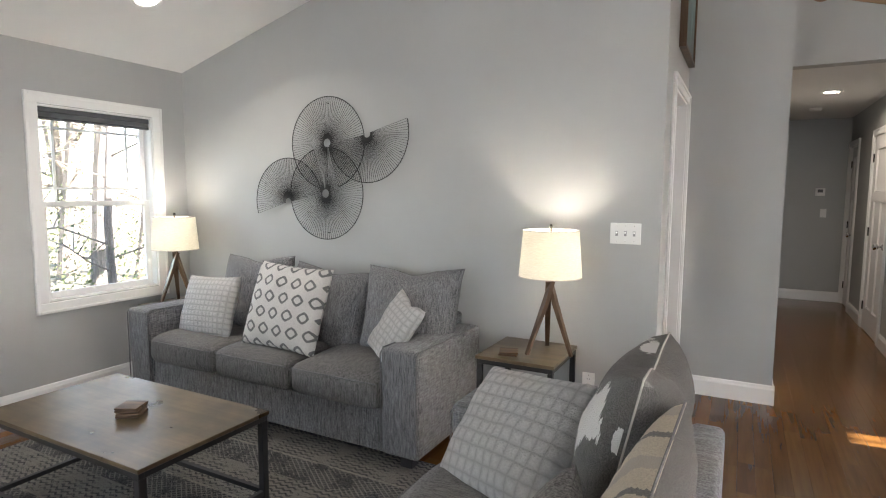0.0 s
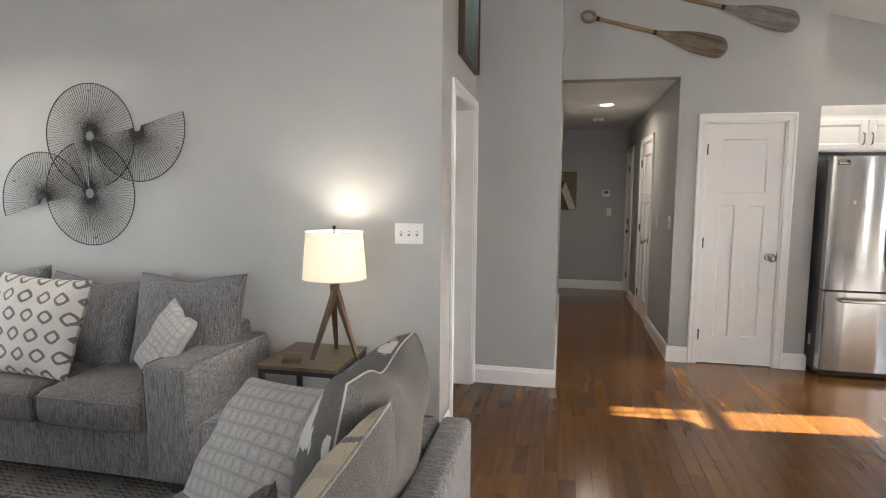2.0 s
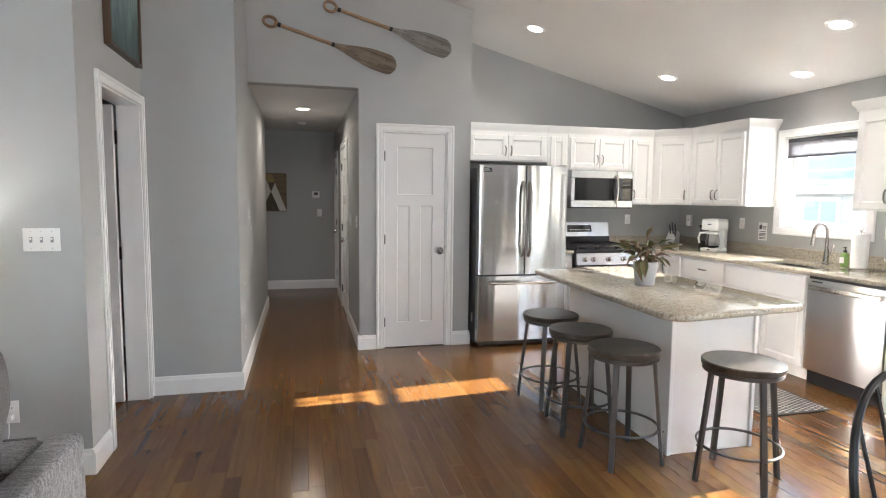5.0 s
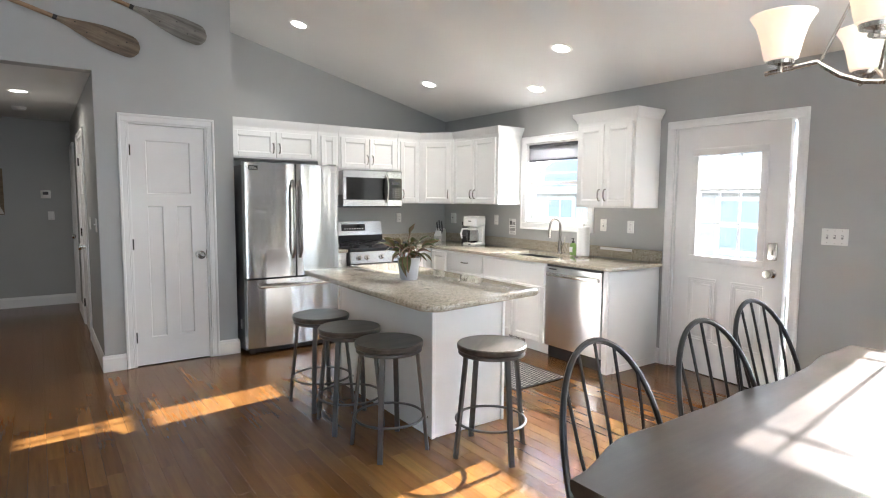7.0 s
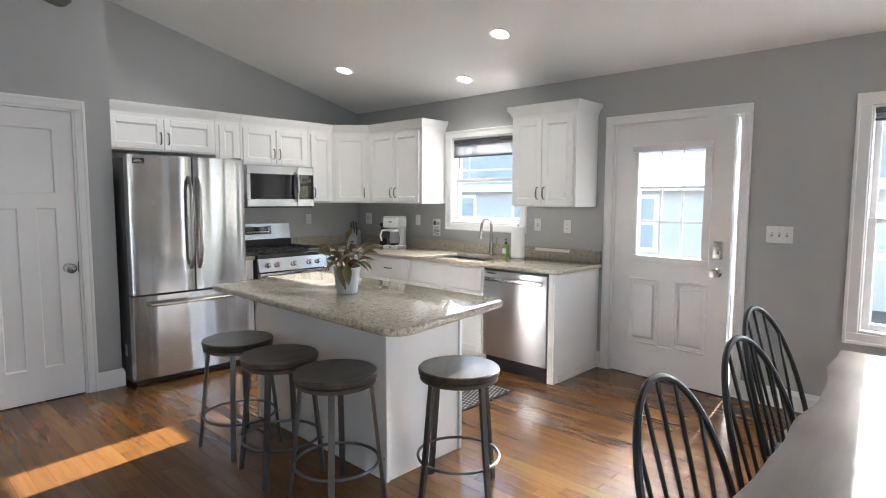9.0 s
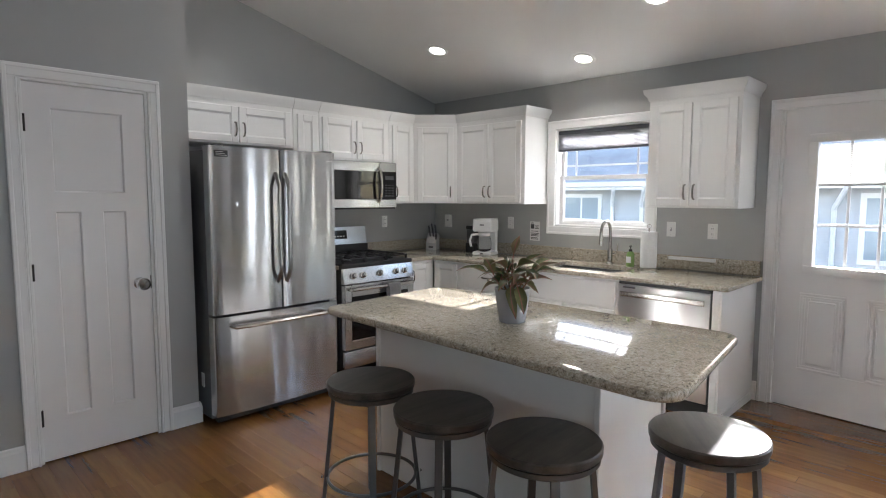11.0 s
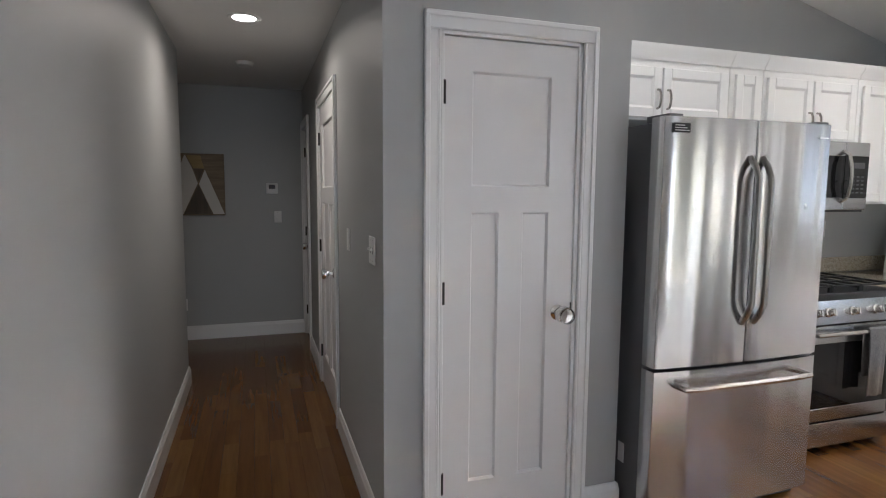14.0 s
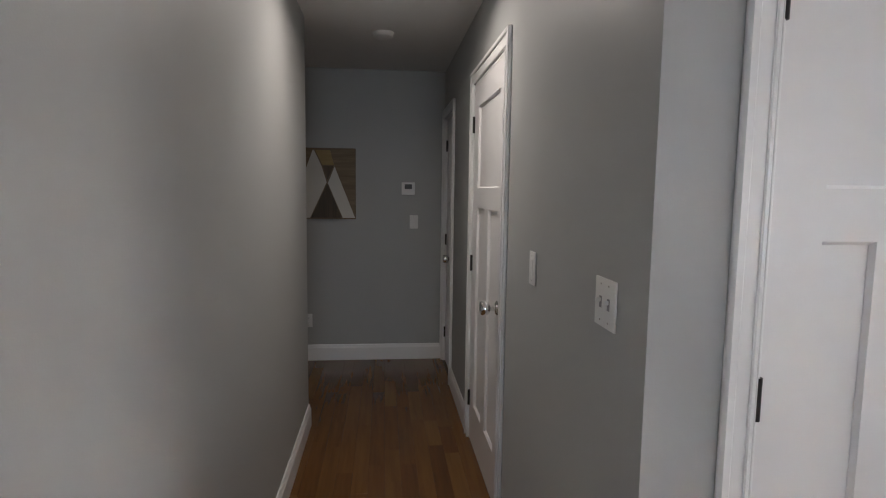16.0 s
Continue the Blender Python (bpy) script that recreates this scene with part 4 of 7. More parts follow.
def range_cooker():
    w, y0 = 0.756, 5.40
    r = thing("gas_range", "stainless steel gas range with black grates", "range", 3.608, y0, 0.0)
    d = Y_BACK - y0 - 0.02
    part("body", box(0.0, w, 0.05, d, 0.03, 0.875, 0.003, 1), BLACKM, r)
    part("warming_drawer", box(0.006, w - 0.006, 0.012, 0.05, 0.045, 0.185, 0.005, 2), STEEL, r)
    bm = bmesh.new()
    zo, z1 = 0.20, 0.735
    bm_box(bm, 0.006, 0.075, 0.0, 0.05, zo, z1, 0.004, 1)
    bm_box(bm, w - 0.075, w - 0.006, 0.0, 0.05, zo, z1, 0.004, 1)
    bm_box(bm, 0.075, w - 0.075, 0.0, 0.05, zo, 0.275, 0.004, 1)
    bm_box(bm, 0.075, w - 0.075, 0.0, 0.05, 0.635, z1, 0.004, 1)
    od = part("oven_door", bm, STEEL, r)
    part("oven_window", box(0.075, w - 0.075, 0.003, 0.045, 0.275, 0.635), BLACKGLASS, od, "black glass oven window")
    pts = [(0.05, 0.0, 0.70), (0.055, -0.045, 0.70), (w - 0.055, -0.045, 0.70), (w - 0.05, 0.0, 0.70)]
    part("handle", tube(pts, 0.012, 10), NICKEL, od)
    bm = bmesh.new()
    bm_prism(bm, [(0.0, 0.745), (0.05, 0.745), (0.05, 0.868), (0.03, 0.868)], 0, 0.004, w - 0.004)
    cp = part("control_panel", bm, STEEL, r)
    for k, x in enumerate((0.10, 0.20, 0.378, 0.556, 0.656)):
        bm = bmesh.new()
        bm_lathe(bm, [(0.0, 0.0), (0.027, 0.0), (0.027, 0.006), (0.021, 0.01), (0.019, 0.034), (0.016, 0.038), (0.0, 0.038)], 20)
        bm_box(bm, -0.004, 0.004, -0.019, 0.019, 0.03, 0.044, 0.002, 1)
        kb = part("knob", bm, NICKEL, cp)
        kb.matrix_local = pose(x, 0.0135, 0.806, 76, 0, 0)
    part("cooktop", box(0.0, w, 0.03, d - 0.06, 0.868, 0.905, 0.006, 2), BLACKM, r, "black cooktop")
    for gx0, gx1 in ((0.03, 0.262), (0.268, 0.488), (0.494, w - 0.03)):
        bm = bmesh.new()
        ya, yb, zt = 0.06, d - 0.12, 0.945
        for xx in (gx0 + 0.006, (gx0 + gx1) / 2, gx1 - 0.006):
            bm_box(bm, xx - 0.005, xx + 0.005, ya, yb, zt - 0.012, zt, 0.002, 1)
        for k in range(5):
            yy = ya + 0.006 + (yb - ya - 0.012) * k / 4
            bm_box(bm, gx0, gx1, yy - 0.005, yy + 0.005, zt - 0.012, zt - 0.001, 0.002, 1)
        for xx in (gx0 + 0.006, gx1 - 0.006):
            for yy in (ya + 0.006, (ya + yb) / 2, yb - 0.006):
                bm_box(bm, xx - 0.006, xx + 0.006, yy - 0.006, yy + 0.006, 0.9045, zt - 0.006)
        part("grate", bm, BLACKM, r)
    for x, y in ((0.15, 0.18), (0.15, 0.46), (0.378, 0.32), (0.606, 0.18), (0.606, 0.46)):
        part("burner", lathe([(0.0, 0.905), (0.045, 0.905), (0.045, 0.915), (0.032, 0.918), (0.032, 0.925), (0.0, 0.926)], 18, (x, y)), BLACKM, r)
    bm = bmesh.new()
    bm_prism(bm, [(d - 0.075, 0.90), (d, 0.90), (d, 1.165), (d - 0.03, 1.165), (d - 0.055, 1.02), (d - 0.06, 1.0)], 0, 0.0, w)
    bg = part("back_guard", bm, STEEL, r)
    part("vent_strip", box(0.01, w - 0.01, d - 0.085, d - 0.06, 0.905, 1.005), BLACKM, bg)
    cpn = part("clock_panel", box(0.22, 0.53, -0.004, 0.004, -0.04, 0.04, 0.003, 1), BLACKGLASS, bg, "black touch panel with clock")
    cpn.matrix_local = pose(0.0, d - 0.0445, 1.095, -9.8, 0, 0)
    for k in range(8):
        p = part("key", box(0.25 + 0.033 * k, 0.27 + 0.033 * k, -0.0052, -0.0035, -0.02, -0.012), PLATE, cpn)
    for x in (0.04, w - 0.08):
        part("foot", box(x, x + 0.04, 0.08, 0.12, 0.0, 0.03), BLACKM, r)
    # towel over the oven handle
    t = thing("dish_towel", "grey dish towel hung over the oven handle", "towel", 3.608 + 0.415, y0 - 0.045, 0.70)
    bm = bmesh.new()
    rows = [(-0.018, -0.36), (-0.02, -0.18), (-0.018, -0.03), (-0.012, 0.012), (0.0, 0.018), (0.013, 0.01), (0.016, -0.05), (0.014, -0.26)]
    cols = 12
    grid = []
    for j, (yy, zz) in enumerate(rows):
        line = []
        for k in range(cols + 1):
            u = k / cols
            line.append(bm.verts.new((0.13 * u - (0.01 if zz < -0.1 else 0) * (u - 0.5), yy + 0.006 * math.sin(u * 9) * min(1, abs(zz) * 4), zz)))
        grid.append(line)
    for a, b in zip(grid, grid[1:]):
        for k in range(cols):
            bm.faces.new((a[k], a[k + 1], b[k + 1], b[k]))
    tw = part("cloth", bm, TOWELGREY, t)
    so = tw.modifiers.new("thick", "SOLIDIFY")
    so.thickness = 0.004


TOWELGREY = woven("grey_terry", (0.12, 0.12, 0.125), (0.22, 0.22, 0.225), depth=0.6)
range_cooker()


def microwave():
    w, h = 0.755, 0.405
    m = thing("microwave", "stainless steel over-the-range microwave with black window", "microwave", 3.662, 5.695, 1.352)
    part("body", box(0.0, w, 0.03, Y_BACK - 5.695 - 0.004, 0.0, h, 0.003, 1), STEEL, m)
    part("vent", box(0.005, w - 0.005, 0.02, 0.40, -0.012, 0.0), BLACKM, m)
    bm = bmesh.new()
    x1 = 0.555
    bm_box(bm, 0.0, x1, 0.0, 0.03, 0.0, 0.075, 0.004, 1)
    bm_box(bm, 0.0, x1, 0.0, 0.03, h - 0.085, h, 0.004, 1)
    bm_box(bm, 0.0, 0.04, 0.0, 0.03, 0.075, h - 0.085, 0.002, 1)
    dr = part("door", bm, STEEL, m)
    part("window", box(0.04, x1, 0.003, 0.03, 0.075, h - 0.085), BLACKGLASS, dr, "dark glass window")
    part("trim_strip", box(x1 + 0.003, w, 0.0, 0.03, 0.0, 0.075, 0.004, 1), STEEL, m)
    part("trim_strip", box(x1 + 0.003, w, 0.0, 0.03, h - 0.085, h, 0.004, 1), STEEL, m)
    cp = part("control_panel", box(x1 + 0.003, w - 0.003, 0.001, 0.03, 0.075, h - 0.085), BLACKGLASS, m, "black keypad")
    for r in range(5):
        for c in range(3):
            part("key", box(x1 + 0.065 + c * 0.038, x1 + 0.088 + c * 0.038, -0.0005, 0.002, 0.10 + r * 0.024, 0.109 + r * 0.024), KEYGREY, cp)
    part("display", box(x1 + 0.065, x1 + 0.165, -0.0005, 0.002, 0.25, 0.285), KEYGREY, cp)
    pts = [(x1 - 0.015, 0.002, 0.05), (x1 - 0.016, -0.035, 0.075), (x1 - 0.016, -0.05, 0.14), (x1 - 0.016, -0.053, 0.2), (x1 - 0.016, -0.05, 0.26), (x1 - 0.016, -0.035, 0.325), (x1 - 0.015, 0.002, 0.35)]
    part("handle", tube(pts, 0.012, 10), NICKEL, dr)


KEYGREY = painted("key_grey", (0.06, 0.06, 0.066), 0.4)
microwave()


def dishwasher():
    d = thing("dishwasher", "stainless steel dishwasher under the granite worktop", "dishwasher", BASE_X, 3.602, 0.0, -90)
    w = 0.636
    part("body", box(0.004, w - 0.004, 0.03, 0.58, 0.10, 0.855), BLACKM, d)
    fr = part("front_panel", box(0.004, w - 0.004, -0.022, 0.03, 0.115, 0.838, 0.006, 2), STEELH, d)
    part("top_gap", box(0.004, w - 0.004, -0.012, 0.03, 0.839, 0.858), BLACKM, d)
    bm = bmesh.new()
    bm_box(bm, 0.03, w - 0.03, -0.052, -0.044, 0.757, 0.793, 0.004, 2)
    for x in (0.05, w - 0.07):
        bm_box(bm, x, x + 0.02, -0.046, -0.021, 0.762, 0.788, 0.002, 1)
    part("handle", bm, NICKEL, fr, "flat bar handle")
    part("badge", box(0.04, 0.13, -0.0235, -0.0215, 0.815, 0.825), BLACKM, fr)
    part("toe_panel", box(0.0, w, 0.03, 0.05, 0.0, 0.11), BLACKM, d)


STEELH = brushed("stainless_horizontal", (0.76, 0.76, 0.76), 0.30, 1, 0.0, 0.003, 0.88)
dishwasher()


# ---- island ----
def rounded_quad(corners, r, n=7):
    """Outline of a slab with its corners rounded off, going round anticlockwise."""
    out = []
    m = len(corners)
    for i in range(m):
        p, a, b = Vector(corners[i]), Vector(corners[i - 1]), Vector(corners[(i + 1) % m])
        u, v = (a - p).normalized(), (b - p).normalized()
        half = u.angle(v) / 2
        c = p + (u + v).normalized() * (r / math.sin(half))
        p0, p1 = p + u * (r / math.tan(half)) - c, p + v * (r / math.tan(half)) - c
        for k in range(n + 1):
            d = p0.lerp(p1, k / n).normalized() * r
            out.append((c.x + d.x, c.y + d.y))
    return out


isl = thing("kitchen_island", "white kitchen island with overhanging speckled granite top", "kitchen island")
bm = bmesh.new()
bm_box(bm, 2.80, 3.35, 2.69, 3.96, 0.0, CT - 0.035, 0.002, 1)
ib = part("body", bm, CAB, isl, "white painted base panels")
for cx, cy in ((2.80, 2.69), (3.35, 2.69), (2.80, 3.96)):
    part("corner_trim", box(cx - 0.012, cx + 0.012, cy - 0.012, cy + 0.012, 0.0, CT - 0.036, 0.003, 1), CAB, isl)
bm = bmesh.new()
slab_edge(bm, rounded_quad([(2.50, 2.285), (3.43, 2.41), (3.45, 4.15), (2.545, 4.105)], 0.10), CT - 0.034, CT, 0.012)
part("granite_top", bm, GRANITE, isl, "polished speckled granite top")
for k, y0 in enumerate((2.74, 3.16, 3.58)):
    c = part("cabinet_door", box(3.35, 3.368, y0, y0 + 0.36, 0.12, 0.82, 0.003, 1), CAB, isl)

# sliding glass door and window in the south wall
def south_glazing(name, x0, x1, z0, z1, label):
    d = tagged(new(name), label, "window", "", "structure")
    n = 2
    w = (x1 - x0 - 0.024) / n
    for k in range(n):
        a = x0 + 0.012 + k * w
        yy = Y_SOUTH - 0.05 - 0.03 * k
        bm = bmesh.new()
        f = 0.06
        bm_box(bm, a, a + f, yy - 0.03, yy, z0, z1 - 0.012)
        bm_box(bm, a + w - f, a + w, yy - 0.03, yy, z0, z1 - 0.012)
        bm_box(bm, a + f, a + w - f, yy - 0.03, yy, z0, z0 + f)
        bm_box(bm, a + f, a + w - f, yy - 0.03, yy, z1 - 0.012 - f, z1 - 0.012)
        s = part("sash", bm, TRIM, d)
        p = part("pane", box(a + f, a + w - f, yy - 0.017, yy - 0.013, z0 + f, z1 - 0.012 - f), GLASS, s)
        p.visible_shadow = False


south_glazing("window_slider", 0.32, 2.08, 0.03, 2.03, "white sliding glass door in the south wall")
south_glazing("window_south", -2.90, -1.50, 0.68, 2.02, "white window in the south wall")

# ---- cloth materials ----
class Nodes:
    """Small arithmetic on shader sockets."""

    def __init__(self, nd, lk):
        self.nd, self.lk = nd, lk

    def m(self, op, a, b=None, c=None):
        n = self.nd.new("ShaderNodeMath")
        n.operation = op
        for i, v in enumerate((a, b, c)):
            if v is None:
                continue
            if isinstance(v, (int, float)):
                n.inputs[i].default_value = v
            else:
                self.lk.new(v, n.inputs[i])
        return n.outputs[0]

    def mix(self, f, a, b):
        n = self.nd.new("ShaderNodeMix")
        n.data_type = "RGBA"
        for i, v in ((0, f), (6, a), (7, b)):
            if isinstance(v, tuple):
                n.inputs[i].default_value = (*v, 1)
            elif isinstance(v, (int, float)):
                n.inputs[i].default_value = v
            else:
                self.lk.new(v, n.inputs[i])
        return n.outputs[2]

    def xyz(self, v):
        n = self.nd.new("ShaderNodeSeparateXYZ")
        self.lk.new(v, n.inputs[0])
        return n.outputs


SOFA = woven("heathered_grey_upholstery", (0.056, 0.057, 0.060), (0.295, 0.296, 0.307), slub=(16.0, 210.0))
SOFASEAT = woven("heathered_grey_seat", (0.046, 0.044, 0.043), (0.235, 0.228, 0.222), slub=(16.0, 210.0))
PIPING = woven("piping_grey", (0.08, 0.08, 0.082), (0.24, 0.24, 0.245))


def pattern_cloth(name, fn, rough=0.95, depth=0.008):
    m, nt, bs, nd, lk = mat_new(name)
    k = Nodes(nd, lk)
    v = coords(nd, lk)
    col, hgt = fn(k, nd, lk, v)
    lk.new(col, bs.inputs["Base Color"])
    bs.inputs["Roughness"].default_value = rough
    bs.inputs["Specular IOR Level"].default_value = 0.1
    bs.inputs["Sheen Weight"].default_value = 0.2
    bump(nd, lk, bs, hgt, 0.8, depth)
    return m


def waffle(k, nd, lk, v, freq=88.0):
    wob = noise_tex(nd, lk, v, 45, 2)
    wx, wy, wz = k.xyz(wob.outputs["Color"])
    x, y, z = k.xyz(v)
    x = k.m("ADD", x, k.m("MULTIPLY", k.m("SUBTRACT", wx, 0.5), 0.006))
    z = k.m("ADD", z, k.m("MULTIPLY", k.m("SUBTRACT", wz, 0.5), 0.006))
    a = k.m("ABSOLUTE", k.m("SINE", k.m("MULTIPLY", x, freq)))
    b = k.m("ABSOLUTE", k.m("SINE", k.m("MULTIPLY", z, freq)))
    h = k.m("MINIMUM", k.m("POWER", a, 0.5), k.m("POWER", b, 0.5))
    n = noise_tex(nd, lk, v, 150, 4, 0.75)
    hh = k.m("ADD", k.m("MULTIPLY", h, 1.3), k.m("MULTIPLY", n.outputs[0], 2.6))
    # grooves between the tufts are also darkened in the colour, as painted shade
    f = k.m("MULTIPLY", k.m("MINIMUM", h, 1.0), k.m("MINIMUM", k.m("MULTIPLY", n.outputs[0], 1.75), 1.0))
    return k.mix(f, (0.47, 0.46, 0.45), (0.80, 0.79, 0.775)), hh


def ring_print(k, nd, lk, v):
    wob = noise_tex(nd, lk, v, 9, 3)
    wx, wy, wz = k.xyz(wob.outputs["Color"])
    x, y, z = k.xyz(v)
    sx, sz = 0.105, 0.098
    row = k.m("FLOOR", k.m("DIVIDE", k.m("ADD", z, 10.0), sz))
    odd = k.m("MULTIPLY", k.m("MODULO", row, 2.0), 0.5)
    u = k.m("SUBTRACT", k.m("FRACT", k.m("ADD", k.m("DIVIDE", k.m("ADD", x, 10.0), sx), odd)), 0.5)
    w = k.m("SUBTRACT", k.m("FRACT", k.m("DIVIDE", k.m("ADD", z, 10.0), sz)), 0.5)
    u = k.m("ADD", u, k.m("MULTIPLY", k.m("SUBTRACT", wx, 0.5), 0.16))
    w = k.m("ADD", w, k.m("MULTIPLY", k.m("SUBTRACT", wy, 0.5), 0.16))
    dia = k.m("ADD", k.m("ABSOLUTE", u), k.m("ABSOLUTE", w))
    rnd = k.m("SQRT", k.m("ADD", k.m("MULTIPLY", u, u), k.m("MULTIPLY", w, w)))
    d = k.m("ADD", k.m("MULTIPLY", dia, 0.45), k.m("MULTIPLY", rnd, 0.55))
    ring = k.m("LESS_THAN", k.m("ABSOLUTE", k.m("SUBTRACT", d, 0.305)), 0.078)
    fine = noise_tex(nd, lk, v, 240, 3)
    soft = k.m("MULTIPLY", ring, k.m("ADD", 0.55, k.m("MULTIPLY", fine.outputs[0], 0.6)))
    return k.mix(soft, ramp(nd, lk, fine.outputs[0], [(0.3, (0.52, 0.505, 0.485)), (0.65, (0.68, 0.665, 0.64))]), (0.085, 0.088, 0.092)), k.m("ADD", fine.outputs[0], k.m("MULTIPLY", ring, 0.4))


def ikat(k, nd, lk, v):
    x, y, z = k.xyz(v)
    st = coords(nd, lk, (140, 12, 12))
    n = noise_tex(nd, lk, st, 1.0, 3, 0.7)
    big = noise_tex(nd, lk, coords(nd, lk, (7.5, 7.5, 5.0)), 1.0, 0.5)
    t = k.m("ADD", k.m("MULTIPLY", big.outputs[0], 1.0), k.m("MULTIPLY", k.m("SUBTRACT", n.outputs[0], 0.5), 0.16))
    w = k.m("GREATER_THAN", t, 0.585)
    f = noise_tex(nd, lk, v, 300, 3)
    grey = ramp(nd, lk, f.outputs[0], [(0.3, (0.062, 0.060, 0.058)), (0.7, (0.175, 0.168, 0.16))])
    w = k.m("MULTIPLY", w, k.m("LESS_THAN", y, -0.012))
    return k.mix(w, grey, (0.70, 0.69, 0.67)), f.outputs[0]


def striped(k, nd, lk, v):
    x, y, z = k.xyz(v)
    wob = noise_tex(nd, lk, coords(nd, lk, (3, 160, 160)), 1.0, 3, 0.7)
    zz = k.m("ADD", x, k.m("MULTIPLY", k.m("SUBTRACT", wob.outputs[0], 0.5), 0.03))
    f = k.m("FRACT", k.m("DIVIDE", k.m("ADD", zz, 10.0), 0.215))
    band = k.m("LESS_THAN", f, 0.10)
    thin = k.m("LESS_THAN", k.m("ABSOLUTE", k.m("SUBTRACT", f, 0.56)), 0.10)
    n = noise_tex(nd, lk, v, 280, 3)
    base = ramp(nd, lk, n.outputs[0], [(0.3, (0.46, 0.40, 0.31)), (0.7, (0.66, 0.59, 0.47))])
    c = k.mix(band, base, (0.17, 0.165, 0.155))
    c = k.mix(thin, c, (0.44, 0.40, 0.34))
    grey = ramp(nd, lk, n.outputs[0], [(0.3, (0.062, 0.060, 0.058)), (0.7, (0.175, 0.168, 0.16))])
    return k.mix(k.m("GREATER_THAN", y, 0.004), c, grey), n.outputs[0]


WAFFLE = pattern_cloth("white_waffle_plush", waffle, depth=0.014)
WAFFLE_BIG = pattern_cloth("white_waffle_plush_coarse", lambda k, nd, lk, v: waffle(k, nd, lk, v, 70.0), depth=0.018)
RINGS = pattern_cloth("white_cloth_dark_rings", ring_print)
IKAT = pattern_cloth("grey_white_ikat", ikat)
STRIPED = pattern_cloth("beige_grey_striped_cloth", striped)
WELT = painted("cream_welt", (0.44, 0.42, 0.39), 0.9)


def rugpat(k, nd, lk, v):
    x, y, z = k.xyz(v)
    wear = noise_tex(nd, lk, v, 7.0, 5, 0.7)
    grain = noise_tex(nd, lk, v, 190.0, 3, 0.7)
    f = k.m("FRACT", k.m("DIVIDE", k.m("ADD", y, 20.0), 0.44))
    dark_band = k.m("LESS_THAN", f, 0.42)
    # chevrons in the pale bands
    tri_x = k.m("ABSOLUTE", k.m("SUBTRACT", k.m("FRACT", k.m("DIVIDE", k.m("ADD", x, 20.0), 0.046)), 0.5))
    ch = k.m("LESS_THAN", k.m("FRACT", k.m("ADD", k.m("DIVIDE", k.m("ADD", y, 20.0), 0.030), tri_x)), 0.42)
    # lattice of small lozenges in the dark bands
    tx = k.m("ABSOLUTE", k.m("SUBTRACT", k.m("FRACT", k.m("DIVIDE", k.m("ADD", x, 20.0), 0.036)), 0.5))
    ty = k.m("ABSOLUTE", k.m("SUBTRACT", k.m("FRACT", k.m("DIVIDE", k.m("ADD", y, 20.0), 0.027)), 0.5))
    loz = k.m("LESS_THAN", k.m("ABSOLUTE", k.m("SUBTRACT", k.m("ADD", tx, ty), 0.48)), 0.13)
    edge = k.m("LESS_THAN", k.m("ABSOLUTE", k.m("SUBTRACT", k.m("FRACT", k.m("ADD", f, 0.04)), 0.46)), 0.018)
    wf = k.m("GREATER_THAN", k.m("ADD", wear.outputs[0], k.m("MULTIPLY", k.m("SUBTRACT", grain.outputs[0], 0.5), 0.5)), 0.47)
    pale = k.mix(k.m("MULTIPLY", ch, wf), (0.17, 0.158, 0.138), (0.018, 0.018, 0.019))
    dark = k.mix(k.m("MULTIPLY", loz, wf), (0.016, 0.016, 0.017), (0.20, 0.188, 0.168))
    c = k.mix(dark_band, pale, dark)
    c = k.mix(k.m("MULTIPLY", edge, wf), c, (0.24, 0.22, 0.19))
    c = k.mix(k.m("MULTIPLY", k.m("GREATER_THAN", wear.outputs[0], 0.60), 0.5), c, (0.10, 0.094, 0.088))
    return c, grain.outputs[0]


RUG = pattern_cloth("distressed_tribal_rug", rugpat)


# ---- soft shapes ----
def bm_pillow(bm, w, h, t, n=22, pinch=0.06, lump=0.012, seed=0, pw=2.6, full=0.5):
    """Knife-edge cushion in the xz plane, centred, thick along y."""
    sides = []
    for s in (-1, 1):
        g = []
        for j in range(n + 1):
            v = 2 * j / n - 1
            row = []
            for i in range(n + 1):
                u = 2 * i / n - 1
                fx = 1 - pinch * (1 - v * v) * 0.9
                fz = 1 - pinch * (1 - u * u) * 0.9
                e = max(0.0, (1 - abs(u) ** pw) * (1 - abs(v) ** pw)) ** full
                nz = noise.noise(Vector((u * 2.1 + seed, v * 2.1, s * 3.0 + seed))) * lump
                ang = math.atan2(v, u)
                rim = max(abs(u), abs(v))
                nz += noise.noise(Vector((ang * 5.5, seed, rim * 1.2 + s))) * lump * 0.55 * rim ** 2
                row.append((u * w / 2 * fx, s * (t / 2 * e + nz * e), v * h / 2 * fz))
            g.append(row)
        sides.append(g)
    vs = []
    for si, g in enumerate(sides):
        vs.append([])
        for j in range(n + 1):
            r = []
            for i in range(n + 1):
                if si == 1 and (i in (0, n) or j in (0, n)):
                    r.append(vs[0][j][i])
                else:
                    r.append(bm.verts.new(g[j][i]))
            vs[si].append(r)
    for si in (0, 1):
        for j in range(n):
            for i in range(n):
                q = (vs[si][j][i], vs[si][j][i + 1], vs[si][j + 1][i + 1], vs[si][j + 1][i])
                f = bm.faces.new(q if si == 0 else q[::-1])
                f.smooth = True


